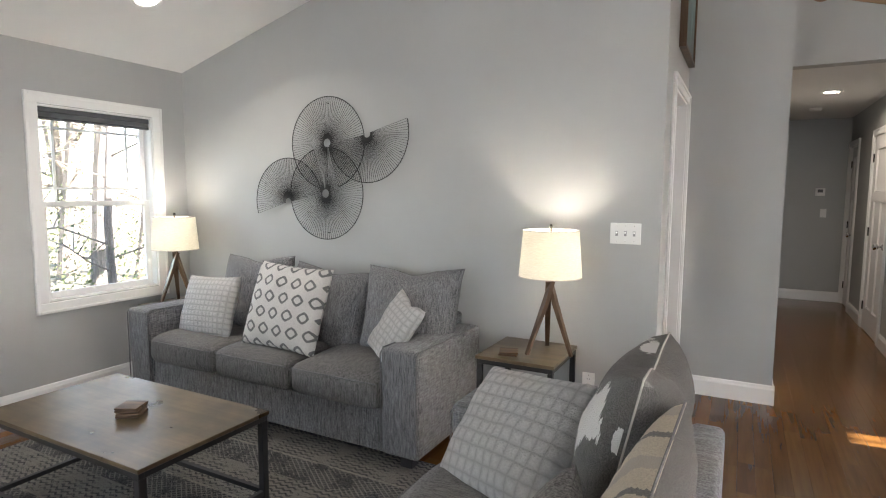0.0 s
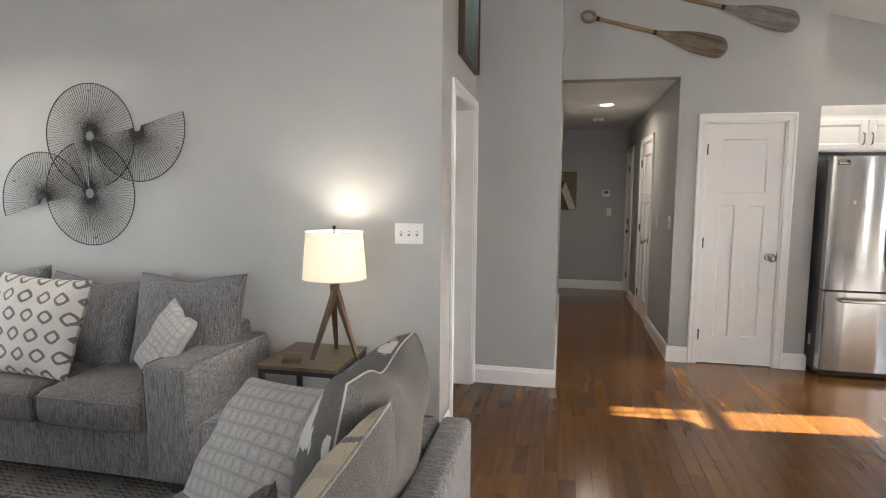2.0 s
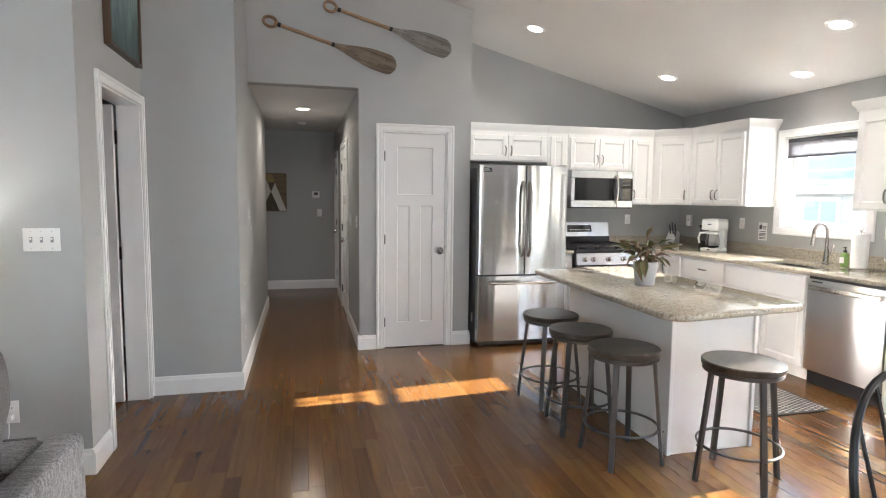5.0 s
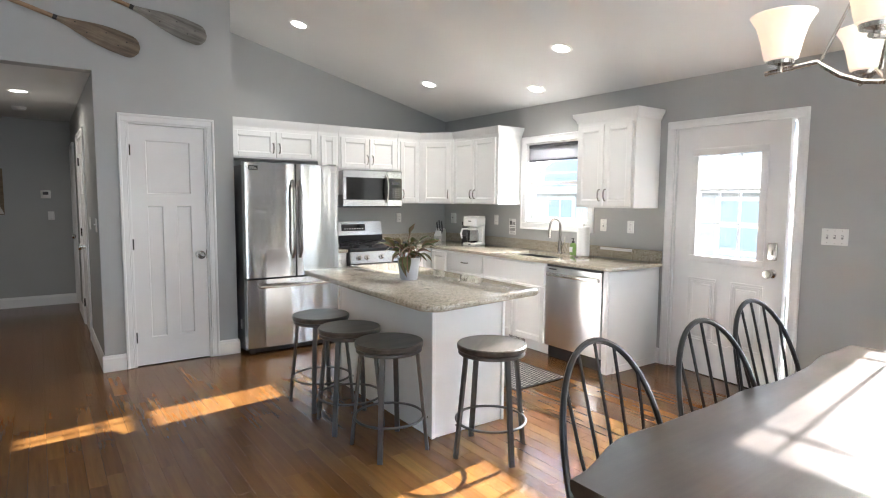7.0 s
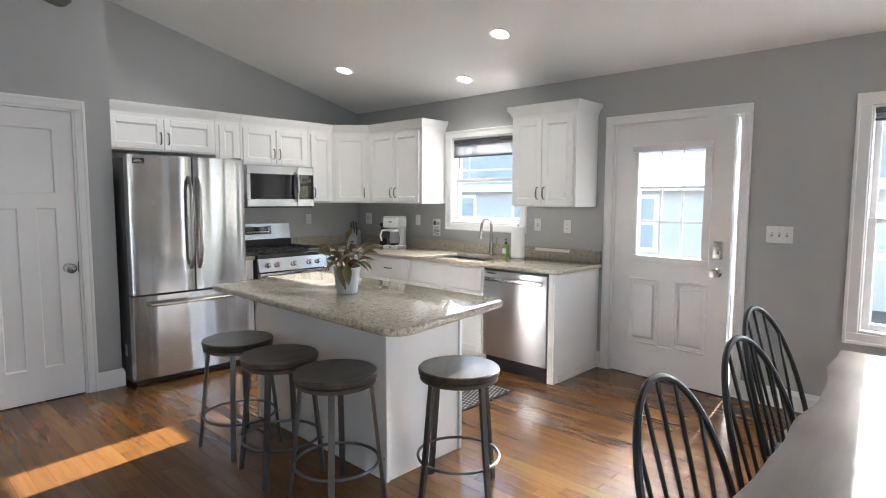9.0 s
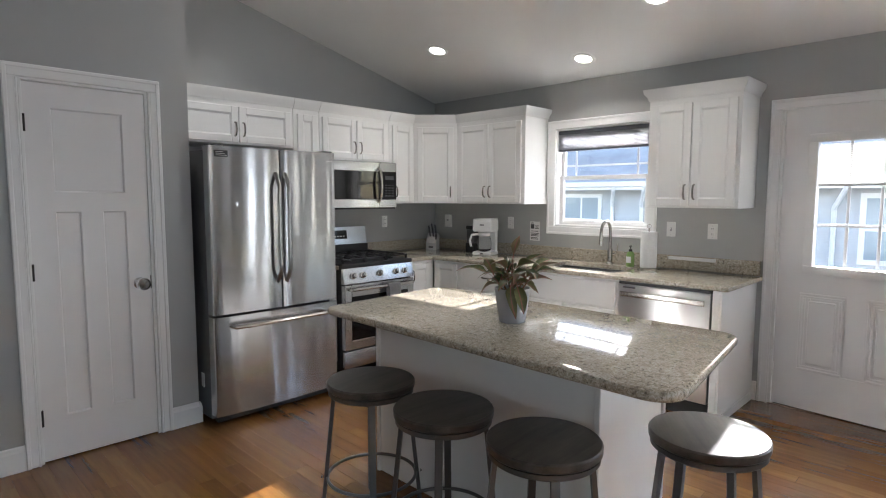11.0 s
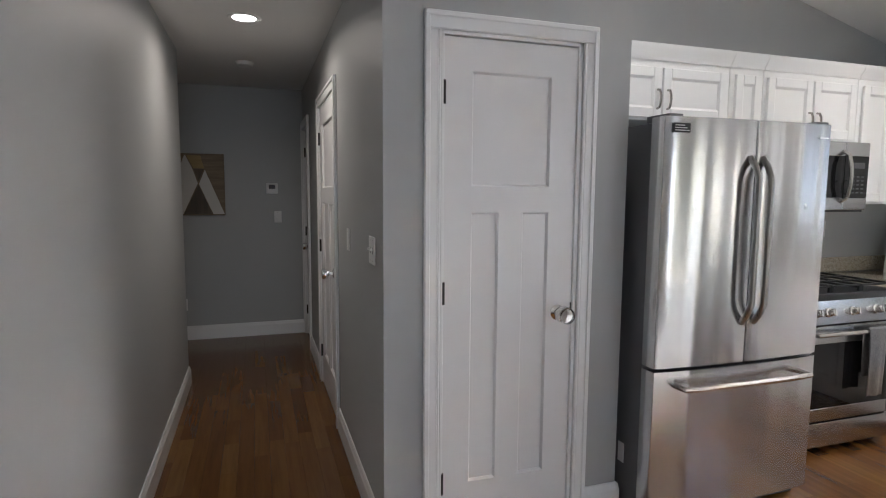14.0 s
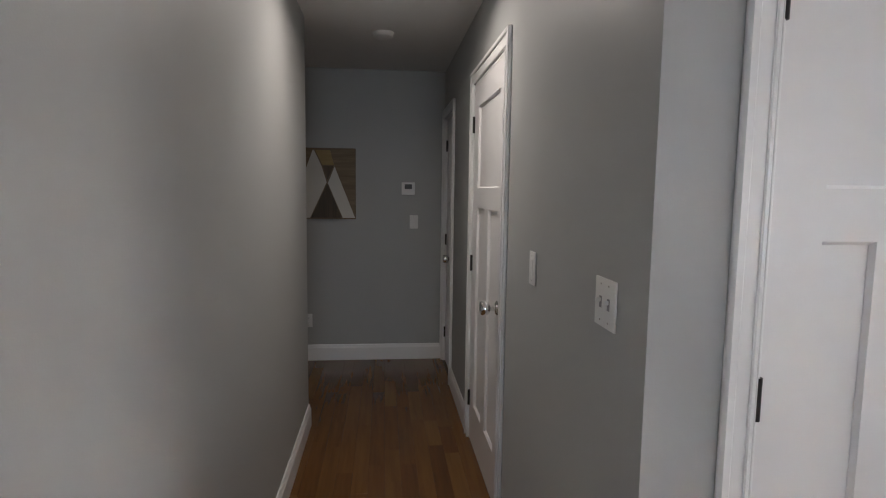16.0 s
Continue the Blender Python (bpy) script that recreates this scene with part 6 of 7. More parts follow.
def bar_stool():
    s = thing("bar_stool", "backless bar stool with dark wooden swivel seat and metal legs", "stool", 0, 0, 0, 0, "stools at the island")
    z = 0.632
    part("seat", lathe([(0.0, z - 0.034), (0.190, z - 0.034), (0.196, z - 0.028), (0.197, z - 0.006), (0.192, z), (0.0, z + 0.001)], 48), SEATWOOD, s, "round dark-stained wooden seat")
    part("seat_ring", lathe([(0.0, z - 0.058), (0.186, z - 0.058), (0.190, z - 0.054), (0.190, z - 0.038), (0.0, z - 0.038)], 48), GUNMETAL, s)
    part("swivel", lathe([(0.0, z - 0.0385), (0.07, z - 0.0385), (0.07, z - 0.0335), (0.0, z - 0.0335)], 20), BLACKM, s)
    for k in range(4):
        a = radians(45 + 90 * k)
        c, sn = math.cos(a), math.sin(a)
        bm = bmesh.new()
        side = Vector((-sn, c, 0))
        out = Vector((c, sn, 0))
        for r, zz in ((0.225, 0.0), (0.165, z - 0.0585)):
            for p, q in ((-1, -1), (1, -1), (1, 1), (-1, 1)):
                bm.verts.new(out * r + side * p * 0.014 + out * q * 0.0085 + Vector((0, 0, zz)))
        bm.verts.ensure_lookup_table()
        v = bm.verts
        for j in range(4):
            bm.faces.new((v[j], v[(j + 1) % 4], v[4 + (j + 1) % 4], v[4 + j]))
        bm.faces.new([v[j] for j in (3, 2, 1, 0)])
        bm.faces.new([v[4 + j] for j in range(4)])
        lg = part("leg", bm, GUNMETAL, s)
        part("rivet", lathe([(0.0, 0.0), (0.007, 0.0), (0.005, 0.005), (0.0, 0.006)], 10), GUNMETAL, lg).matrix_local = Matrix.Translation(out * 0.222 + Vector((0, 0, 0.19))) @ out.to_track_quat("Z", "X").to_matrix().to_4x4()
    part("foot_ring", tube(ring_pts(0, 0, 0.19, 0.199, 48), 0.0075, 8), GUNMETAL, s)
    return s


st = bar_stool()
st.matrix_world = pose(2.512, 3.66, 0, 0, 0, 8)
for x, y, a in ((2.505, 3.195, -6), (2.533, 2.745, 2), (2.985, 2.37, 36)):
    copy_thing(st, pose(x, y, 0, 0, 0, a))


# ---- dining table and chairs ----
DARKTABLE = plain_wood("dark_brown_live_edge_wood", (0.044, 0.032, 0.023), (0.078, 0.057, 0.042), 0.36, 0, 1.6, 0.25)
DARKTABLE.node_tree.nodes["Principled BSDF"].inputs["Specular IOR Level"].default_value = 0.2
dt = thing("dining_table", "dark stained live-edge dining table", "dining table")
xs = [1.96 + (4.06 - 1.96) * k / 44 for k in range(45)]


def live(x, s):
    return 0.018 * math.sin(x * 3.1 + s) + 0.010 * math.sin(x * 8.3 + 2 * s) + 0.004 * math.sin(x * 17 + s) + 0.07 * math.exp(-((x - 1.96) / 0.25) ** 2) * -1


top_edge = [(x, 0.965 + 0.03 * (x - 3.0) + live(x, 1.0)) for x in xs]
bot_edge = [(x, -0.11 + live(x, 4.0)) for x in xs]
bm = bmesh.new()
n = 10
lay = []
for z, ins in ((0.715, 0.022), (0.73, 0.004), (0.752, 0.0), (0.757, 0.002), (0.76, 0.007)):
    lay.append(([bm.verts.new((x, y - ins, z)) for x, y in top_edge], [bm.verts.new((x, y + ins, z)) for x, y in bot_edge]))
for (a, b), (c, d) in zip(lay, lay[1:]):
    for k in range(len(xs) - 1):
        bm.faces.new((a[k], a[k + 1], c[k + 1], c[k]))
        bm.faces.new((b[k], d[k], d[k + 1], b[k + 1]))
    bm.faces.new((a[0], c[0], d[0], b[0]))
    bm.faces.new((a[-1], b[-1], d[-1], c[-1]))
for k in range(len(xs) - 1):
    bm.faces.new((lay[-1][0][k], lay[-1][0][k + 1], lay[-1][1][k + 1], lay[-1][1][k]))
    bm.faces.new((lay[0][0][k], lay[0][1][k], lay[0][1][k + 1], lay[0][0][k + 1]))
part("tabletop", bm, DARKTABLE, dt, "wavy live-edge wooden top")
for x in (2.45, 3.75):
    part("leg", box(x - 0.05, x + 0.05, 0.10, 0.70, 0.0, 0.714, 0.006, 1), BLACKM, dt)
part("beam", box(2.5, 3.7, 0.36, 0.44, 0.60, 0.70, 0.004, 1), BLACKM, dt)

BLACKWOOD = painted("black_painted_wood", (0.022, 0.022, 0.023), 0.34, 90, 0.1, 0.15)


def windsor_chair():
    """Hoop-back chair facing -y."""
    c = thing("dining_chair", "black hoop-back windsor dining chair at the table", "chair", 0, 0, 0, 0, "chairs round the dining table")
    bm = bmesh.new()
    n, rings = 40, []
    for zz, f in ((0.425, 0.88), (0.44, 0.985), (0.455, 1.0), (0.462, 0.975), (0.455, 0.6)):
        rings.append([bm.verts.new((0.232 * f * math.copysign(abs(math.cos(a)) ** 0.8, math.cos(a)), -0.03 + 0.205 * f * math.copysign(abs(math.sin(a)) ** 0.85, math.sin(a)), zz)) for a in (2 * math.pi * k / n for k in range(n))])
    for a, b in zip(rings, rings[1:]):
        for k in range(n):
            bm.faces.new((a[k], a[(k + 1) % n], b[(k + 1) % n], b[k]))
    bm.faces.new(rings[0][::-1])
    bm.faces.new(rings[-1])
    part("seat", bm, BLACKWOOD, c)

    def back(u, z):
        return (u, 0.135 + 0.15 * ((z - 0.45) / 0.53) - 0.02 * (abs(u) / 0.2) ** 2, z)

    pts = []
    m = 28
    for k in range(m + 1):
        a = math.pi * k / m
        u = -0.236 * math.cos(a) * (0.90 + 0.10 * math.sin(a) ** 0.6 if 0 < k < m else 0.90)
        z = 0.455 + 0.525 * (math.sin(a) ** 0.75 if 0 < k < m else 0)
        pts.append(back(u, z))
    part("hoop", tube(pts, 0.0105, 8), BLACKWOOD, c)
    for k in range(5):
        u = -0.124 + 0.062 * k
        ut = u * 1.28
        zt = 0.455 + 0.525 * max(0.0, 1 - (ut / 0.236) ** 2) ** 0.40
        part("spindle", tube([back(u * 0.9, 0.455), back((u + ut) / 2, (0.455 + zt) / 2), back(ut, zt)], 0.0062, 6), BLACKWOOD, c)
    for sx in (-1, 1):
        for sy, ty in ((-0.15, -0.20), (0.10, 0.17)):
            part("leg", tube([(sx * 0.15, sy, 0.43), (sx * 0.185, (sy + ty) / 2, 0.21), (sx * 0.215, ty, 0.0)], 0.016, 8, 0.011), BLACKWOOD, c)
        part("stretcher", tube([(sx * 0.19, -0.178, 0.18), (sx * 0.19, 0.138, 0.18)], 0.009, 6), BLACKWOOD, c)
    part("stretcher", tube([(-0.19, -0.02, 0.18), (0.19, -0.02, 0.18)], 0.009, 6), BLACKWOOD, c)
    return c


ch = windsor_chair()
ch.matrix_world = pose(2.37, 0.886, 0, 0, 0, -6)
for x, y, a in ((2.952, 0.865, -9), (3.57, 0.976, -8), (4.50, 0.50, -86)):
    copy_thing(ch, pose(x, y, 0, 0, 0, a))

# flowers in a box on the table
VASEBLUE = painted("dark_slate_vase", (0.05, 0.062, 0.085), 0.4, 80, 0.1, 0.1)
PETAL = painted("cream_petal", (0.72, 0.72, 0.58), 0.8, 90, 0.1, 0.08)
STEMGREEN = painted("stem_green", (0.05, 0.10, 0.03), 0.6, 60, 0.1, 0.2)
vs = thing("flower_vase", "cream hydrangeas in a dark slate vase on the dining table", "flowers", 2.98, 0.37, 0.76)
part("vase", lathe([(0.0, 0.0), (0.058, 0.0), (0.066, 0.01), (0.070, 0.11), (0.064, 0.15), (0.058, 0.15), (0.060, 0.10), (0.0, 0.03)], 28), VASEBLUE, vs)
rp = random.Random(3)
for cx, cy, cz, R in ((-0.05, 0.04, 0.235, 0.062), (0.055, 0.02, 0.25, 0.062), (0.0, -0.055, 0.24, 0.06), (0.0, 0.0, 0.30, 0.058)):
    bm = bmesh.new()
    for k in range(150):
        d = Vector((rp.gauss(0, 1), rp.gauss(0, 1), rp.gauss(0, 1))).normalized()
        p = Vector((cx, cy, cz)) + d * R * (0.86 + 0.16 * rp.random())
        t1 = d.orthogonal().normalized()
        t1.rotate(Matrix.Rotation(rp.random() * 6.28, 3, d))
        t2 = d.cross(t1)
        s = 0.011
        q = [p + t1 * s, p + t2 * s + d * 0.004, p - t1 * s, p - t2 * s + d * 0.004]
        vv = [bm.verts.new(a) for a in q]
        bm.faces.new((vv[0], vv[1], vv[2]))
        bm.faces.new((vv[0], vv[2], vv[3]))
    part("bloom", bm, PETAL, vs, "round cream flower head")
    part("stem", tube([(cx * 0.3, cy * 0.3, 0.05), (cx * 0.8, cy * 0.8, 0.16), (cx, cy, cz - R * 0.6)], 0.003, 6), STEMGREEN, vs)

# ---- chandelier ----
FROST, _nt, _bs, _nd, _lk = mat_new("frosted_glass_shade")
_bs.inputs["Base Color"].default_value = (0.86, 0.83, 0.74, 1)
_bs.inputs["Roughness"].default_value = 0.4
_bs.inputs["Emission Color"].default_value = (1.0, 0.90, 0.72, 1)
_bs.inputs["Emission Strength"].default_value = 0.05
_bs.inputs["Subsurface Weight"].default_value = 0.3
CHX, CHY, CHZ = 2.49, 0.40, 1.680


def chandelier():
    c = thing("chandelier", "brushed nickel five-arm chandelier with frosted bell shades", "chandelier", CHX, CHY, CHZ)
    part("bowl", lathe([(0.0, -0.028), (0.010, -0.028), (0.011, -0.008), (0.022, 0.0), (0.042, 0.012), (0.052, 0.030), (0.048, 0.034), (0.0, 0.034)], 32), NICKEL, c)
    top = ceil_z(CHX) - CHZ
    part("column", lathe([(0.0, 0.045), (0.010, 0.045), (0.010, 0.42), (0.030, 0.43), (0.034, 0.45), (0.012, 0.47), (0.006, 0.49), (0.006, top - 0.03), (0.0, top - 0.03)], 16), NICKEL, c)
    part("canopy", lathe([(0.0, top - 0.045), (0.02, top - 0.043), (0.062, top - 0.012), (0.066, top + 0.012), (0.0, top + 0.012)], 24), NICKEL, c)
    for k in range(5):
        a = radians(110 + 72 * k)
        ca, sa = math.cos(a), math.sin(a)
        at = lambda r, z: (r * ca, r * sa, z)
        arm = part("arm", tube([at(0.042, 0.028), at(0.090, 0.034), at(0.132, 0.052), at(0.170, 0.080), at(0.178, 0.088), at(0.285, 0.072)], 0.006, 8), NICKEL, c)
        part("strut", tube([at(0.173, 0.085), at(0.125, 0.20), at(0.065, 0.35), at(0.026, 0.435)], 0.0036, 6), NICKEL, arm)
        for o in (-0.022, 0.022):
            part("stay", tube([(0.048 * ca - o * sa, 0.048 * sa + o * ca, 0.033), (0.046 * ca - o * sa, 0.046 * sa + o * ca, 0.2), (0.026 * ca - o * 0.4 * sa, 0.026 * sa + o * 0.4 * ca, 0.43)], 0.0045, 6), NICKEL, arm)
        cx, cy = 0.252 * ca, 0.252 * sa
        part("cup", lathe([(0.0, 0.072), (0.007, 0.072), (0.007, 0.086), (0.029, 0.090), (0.031, 0.099), (0.0, 0.101)], 20, (cx, cy)), NICKEL, arm)
        bm = bmesh.new()
        pr = [(0.027, 0.099), (0.036, 0.103), (0.040, 0.119), (0.046, 0.148), (0.056, 0.181), (0.071, 0.206), (0.068, 0.208), (0.053, 0.181), (0.043, 0.148), (0.037, 0.121), (0.027, 0.106)]
        bm_lathe(bm, pr, 32, (cx, cy))
        part("shade", bm, FROST, arm, "glowing frosted glass bell shade")
    la = bpy.data.lights.new("chandelier_light", "POINT")
    la.energy, la.shadow_soft_size, la.color = 1.1, 0.25, (1.0, 0.93, 0.82)
    new("chandelier_light", la).location = (CHX, CHY, CHZ + 0.32)


chandelier()

# ---- recessed lights, smoke alarm ----
def downlight(x, y, z, tilt, power, name="recessed_light", spread=130, tint=(1.0, 0.95, 0.87)):
    d = tagged(new(name), "round recessed ceiling light with white trim, lit", "ceiling light", "recessed lights")
    d.matrix_world = pose(x, y, z, 0, tilt, 0)
    part("trim_ring", lathe([(0.066, -0.001), (0.066, -0.004), (0.088, -0.006), (0.094, -0.002), (0.094, 0.004), (0.066, 0.004)], 36), PLATE, d)
    part("lens", lathe([(0.0, -0.003), (0.066, -0.003), (0.066, 0.002), (0.0, 0.002)], 32), LAMPGLOW, d, "glowing round lens")
    la = bpy.data.lights.new("downlight", "AREA")
    la.shape, la.size, la.energy, la.color, la.spread = "DISK", 0.13, power, tint, radians(spread)
    lo = new("downlight", la)
    lo.matrix_world = pose(x, y, z, 0, tilt, 0) @ pose(0, 0, -0.012)


TR, TL = math.degrees(math.atan(SLOPE_R)), -math.degrees(math.atan(SLOPE_L))
for x, y in ((2.984, 5.19), (4.48, 3.30), (4.455, 5.20), (5.03, 4.135)):
    downlight(x, y, ceil_z(x), TR, 0.8)
downlight(-3.19, 2.33, ceil_z(-3.19), TL, 0.9)
downlight(0.825, 6.745, HALL_Z, 0, 0.76, spread=160, tint=(1.0, 0.90, 0.77))
sm = thing("smoke_alarm", "round white smoke alarm on the hallway ceiling", "smoke alarm", 0.805, 7.95, HALL_Z)
part("base", lathe([(0.0, 0.0), (0.068, 0.0), (0.068, -0.010), (0.0, -0.010)], 28), PLATE, sm)
part("cover", lathe([(0.062, -0.010), (0.060, -0.026), (0.045, -0.036), (0.0, -0.038)], 28), PLATE, sm)

# ---- oars on the pantry wall ----
OAR = plain_wood("weathered_oar_wood", (0.10, 0.07, 0.045), (0.30, 0.23, 0.16), 0.6, 0, 3.0, 0.6)
OARPOLE = plain_wood("tan_oar_shaft", (0.22, 0.13, 0.07), (0.38, 0.25, 0.15), 0.55, 0, 2.0, 0.2)
OARGREY = plain_wood("grey_oar_wood", (0.13, 0.12, 0.105), (0.33, 0.31, 0.28), 0.65, 0, 3.0, 0.5)


def oar(x, z, ang, blade, label):
    o = tagged(new("oar"), label, "oar", "oars on the wall")
    o.matrix_world = pose(x, PANTRY_Y - 0.022, z, 0, ang, 0)
    bm = bmesh.new()
    n = 26
    up_, dn = [], []
    for k in range(n + 1):
        u = k / n
        xx = 0.60 + 0.60 * u
        w = 0.018 + 0.072 * math.sin(min(1.0, u / 0.72) * math.pi / 2) ** 1.5
        if u > 0.86:
            w *= math.sqrt(max(0.02, 1 - ((u - 0.86) / 0.145) ** 2))
        up_.append((xx, w))
        dn.append((xx, -w))
    rows = []
    for (xx, w) in up_:
        rows.append([bm.verts.new((xx, yy, zz)) for zz, yy in ((-w, 0.0), (-w * 0.5, -0.010), (0, -0.016), (w * 0.5, -0.010), (w, 0.0), (w * 0.5, 0.008), (0, 0.012), (-w * 0.5, 0.008))])
    for a, b in zip(rows, rows[1:]):
        for k in range(8):
            bm.faces.new((a[k], a[(k + 1) % 8], b[(k + 1) % 8], b[k]))
    bm.faces.new(rows[0][::-1])
    bm.faces.new(rows[-1])
    part("blade", bm, blade, o)
    part("shaft", tube([(0.09, 0, 0), (0.62, 0, 0)], 0.0165, 12), OARPOLE, o)
    for x0 in (0.12, 0.60):
        part("band", tube([(x0, 0, 0), (x0 + 0.028, 0, 0)], 0.0195, 12), BRONZE, o, "dark metal band")
    bm = bmesh.new()
    pts = [(0.055 - 0.055 * math.cos(a), 0, 0.042 * math.sin(a)) for a in (2 * math.pi * k / 28 for k in range(29))]
    bm_tube(bm, pts, 0.014, 8, None, False)
    part("grip", bm, OARPOLE, o, "ring-shaped grip")
    for u, w in ((0.74, 0.02), (0.83, -0.025), (0.95, 0.03), (1.05, -0.03), (1.1, 0.02)):
        part("knot", lathe([(0.0, 0.0), (0.005, 0.0), (0.005, 0.002), (0.0, 0.0025)], 8), BRONZE, o).matrix_local = pose(u, -0.0135, w, 90, 0, 0)


oar(0.505, 2.962, 16.2, OAR, "weathered wooden oar with tan shaft hung on the wall")
oar(1.02, 3.13, 15.6, OARGREY, "weathered grey wooden oar hung on the wall")

# ---- hallway things ----
plate("white double switch plate in the hallway", pose(HALL_R - 0.001, 5.49, 1.203, 0, 0, -90), 2, "toggle")
plate("white rocker switch plate in the hallway", pose(HALL_R - 0.001, 6.13, 1.195, 0, 0, -90), 1, "rocker")
plate("white switch plate on the hallway end wall", pose(1.065, HALL_END - 0.001, 1.185), 1, "rocker")
plate("white outlet on the hallway end wall", pose(0.18, HALL_END - 0.001, 0.345), 1, "outlet")
plate("white outlet low on the hallway wall", pose(HALL_L + 0.001, 4.66, 0.36, 0, 0, 90), 1, "outlet")
th = thing("thermostat", "white wall thermostat with small screen", "thermostat", 1.015, HALL_END - 0.001, 1.465)
part("case", box(-0.055, 0.055, -0.024, 0, -0.052, 0.052, 0.006, 2), PLATE, th)
part("screen", box(-0.03, 0.03, -0.026, -0.0235, -0.005, 0.035), KEYGREY, th, "grey display")

ARTWOOD = plain_wood("brown_art_wood", (0.13, 0.09, 0.05), (0.24, 0.175, 0.105), 0.6, 0, 3.0)
ARTDARK = plain_wood("dark_art_wood", (0.05, 0.036, 0.022), (0.11, 0.08, 0.05), 0.6, 2, 3.0)
ARTGOLD = plain_wood("ochre_art_wood", (0.25, 0.17, 0.06), (0.36, 0.26, 0.10), 0.5, 0, 3.0)
ARTWHITE = painted("cream_art_paint", (0.62, 0.60, 0.55), 0.7, 60, 0.2, 0.05)
wa = thing("wood_wall_art", "square wooden wall art with cream and brown mountain triangles", "wall art", 0.29, HALL_END - 0.003, 1.495)
S = 0.29
part("panel", box(-S, S, -0.035, 0, -S, S, 0.002, 1), ARTWOOD, wa)


def inlay(poly, mat):
    part("inlay", prism(poly, 1, -0.0385, -0.0345), mat, wa)


inlay([(-0.26, -0.28), (-0.055, 0.272), (-0.045, 0.272), (0.015, 0.14), (0.055, 0.012), (-0.08, -0.28)], ARTWHITE)
inlay([(0.065, 0.005), (0.12, 0.14), (0.286, -0.28), (0.185, -0.28)], ARTWHITE)
inlay([(-0.073, -0.28), (0.06, 0.0), (0.178, -0.28)], ARTDARK)
inlay([(-0.036, 0.272), (0.085, 0.272), (0.115, 0.152), (0.022, 0.152)], ARTGOLD)
inlay([(0.025, 0.146), (0.113, 0.146), (0.062, 0.03)], ARTDARK)

# ---- kitchen wall plates and worktop things ----
plate("white outlet above the worktop beside the range", pose(4.65, Y_BACK - 0.001, 1.20), 1, "outlet")
fd = plate("white outlet with a plug-in detector", pose(X_RIGHT - 0.001, 5.93, 1.185, 0, 0, -90), 1, "outlet")
dv = part("plug_in_detector", box(-0.042, 0.042, -0.035, -0.0085, -0.055, 0.075, 0.006, 2), PLATE, fd, "white plug-in gas detector")
part("dark_label", box(-0.012, 0.012, -0.0362, -0.0345, 0.012, 0.022), BLACKM, dv)
plate("white outlet above the worktop", pose(X_RIGHT - 0.001, 5.10, 1.20, 0, 0, -90), 1, "outlet")
plate("white switch plate beside the window", pose(X_RIGHT - 0.001, 3.525, 1.20, 0, 0, -90), 1, "toggle")
plate("white outlet beside the entry door", pose(X_RIGHT - 0.001, 3.215, 1.195, 0, 0, -90), 1, "outlet")
plate("white three-gang toggle switch plate beside the entry door", pose(X_RIGHT - 0.001, 1.565, 1.20, 0, 0, -90), 3, "toggle")

INK = painted("black_print", (0.03, 0.03, 0.032), 0.7)
PAPERW = painted("white_paper", (0.80, 0.80, 0.79), 0.8)
nt_ = tagged(new("paper_notice"), "small white printed notice on the wall", "notice")
nt_.matrix_world = pose(X_RIGHT - 0.002, 4.815, 1.13, 0, 0, -90)
part("sheet", box(-0.055, 0.055, -0.0015, 0, -0.09, 0.09), PAPERW, nt_)
for z, w0, w1 in ((0.075, -0.045, -0.01), (0.05, 0.0, 0.045), (0.038, 0.0, 0.04), (0.026, 0.0, 0.045), (0.0, -0.04, 0.04), (-0.02, -0.045, 0.045), (-0.032, -0.045, 0.04), (-0.044, -0.045, 0.045), (-0.062, -0.045, 0.03), (-0.074, -0.045, 0.042)):
    part("print_bar", box(w0, w1, -0.0022, -0.0014, z - 0.003, z + 0.003), INK, nt_)
part("print_block", box(-0.045, -0.008, -0.0022, -0.0014, 0.022, 0.065), KEYGREY, nt_)

CLEARP = glass_mat("coffee_pot_glass")


def coffee_maker():
    c = thing("coffee_maker", "white drip coffee maker with glass carafe", "coffee maker", 5.12, 5.215, CT, -70)
    part("base", box(-0.095, 0.095, -0.10, 0.11, 0.0, 0.035, 0.012, 3), PLATE, c)
    part("tower", box(-0.09, 0.09, 0.04, 0.11, 0.035, 0.31, 0.014, 3), PLATE, c)
    part("brew_head", box(-0.097, 0.097, -0.095, 0.112, 0.225, 0.335, 0.022, 4), PLATE, c)
    part("lid", box(-0.092, 0.092, -0.09, 0.107, 0.335, 0.347, 0.005, 2), PLATE, c)
    ca = part("carafe", lathe([(0.0, 0.037), (0.058, 0.037), (0.070, 0.06), (0.072, 0.12), (0.060, 0.175), (0.052, 0.195), (0.049, 0.195), (0.057, 0.172), (0.069, 0.12), (0.067, 0.062), (0.0, 0.040)], 28, (0, -0.03)), CLEARP, c, "empty glass carafe")
    part("collar", lathe([(0.053, 0.186), (0.056, 0.186), (0.056, 0.212), (0.0, 0.214)], 24, (0, -0.03)), PLATE, ca)
    part("handle", tube([(-0.045, -0.06, 0.20), (-0.10, -0.10, 0.195), (-0.115, -0.11, 0.14), (-0.105, -0.10, 0.085)], 0.011, 8), PLATE, ca)
    part("badge", box(-0.02, 0.02, -0.0975, -0.0945, 0.285, 0.295), KEYGREY, c)
    part("switch", box(-0.015, 0.015, -0.103, -0.099, 0.012, 0.024), KEYGREY, c)


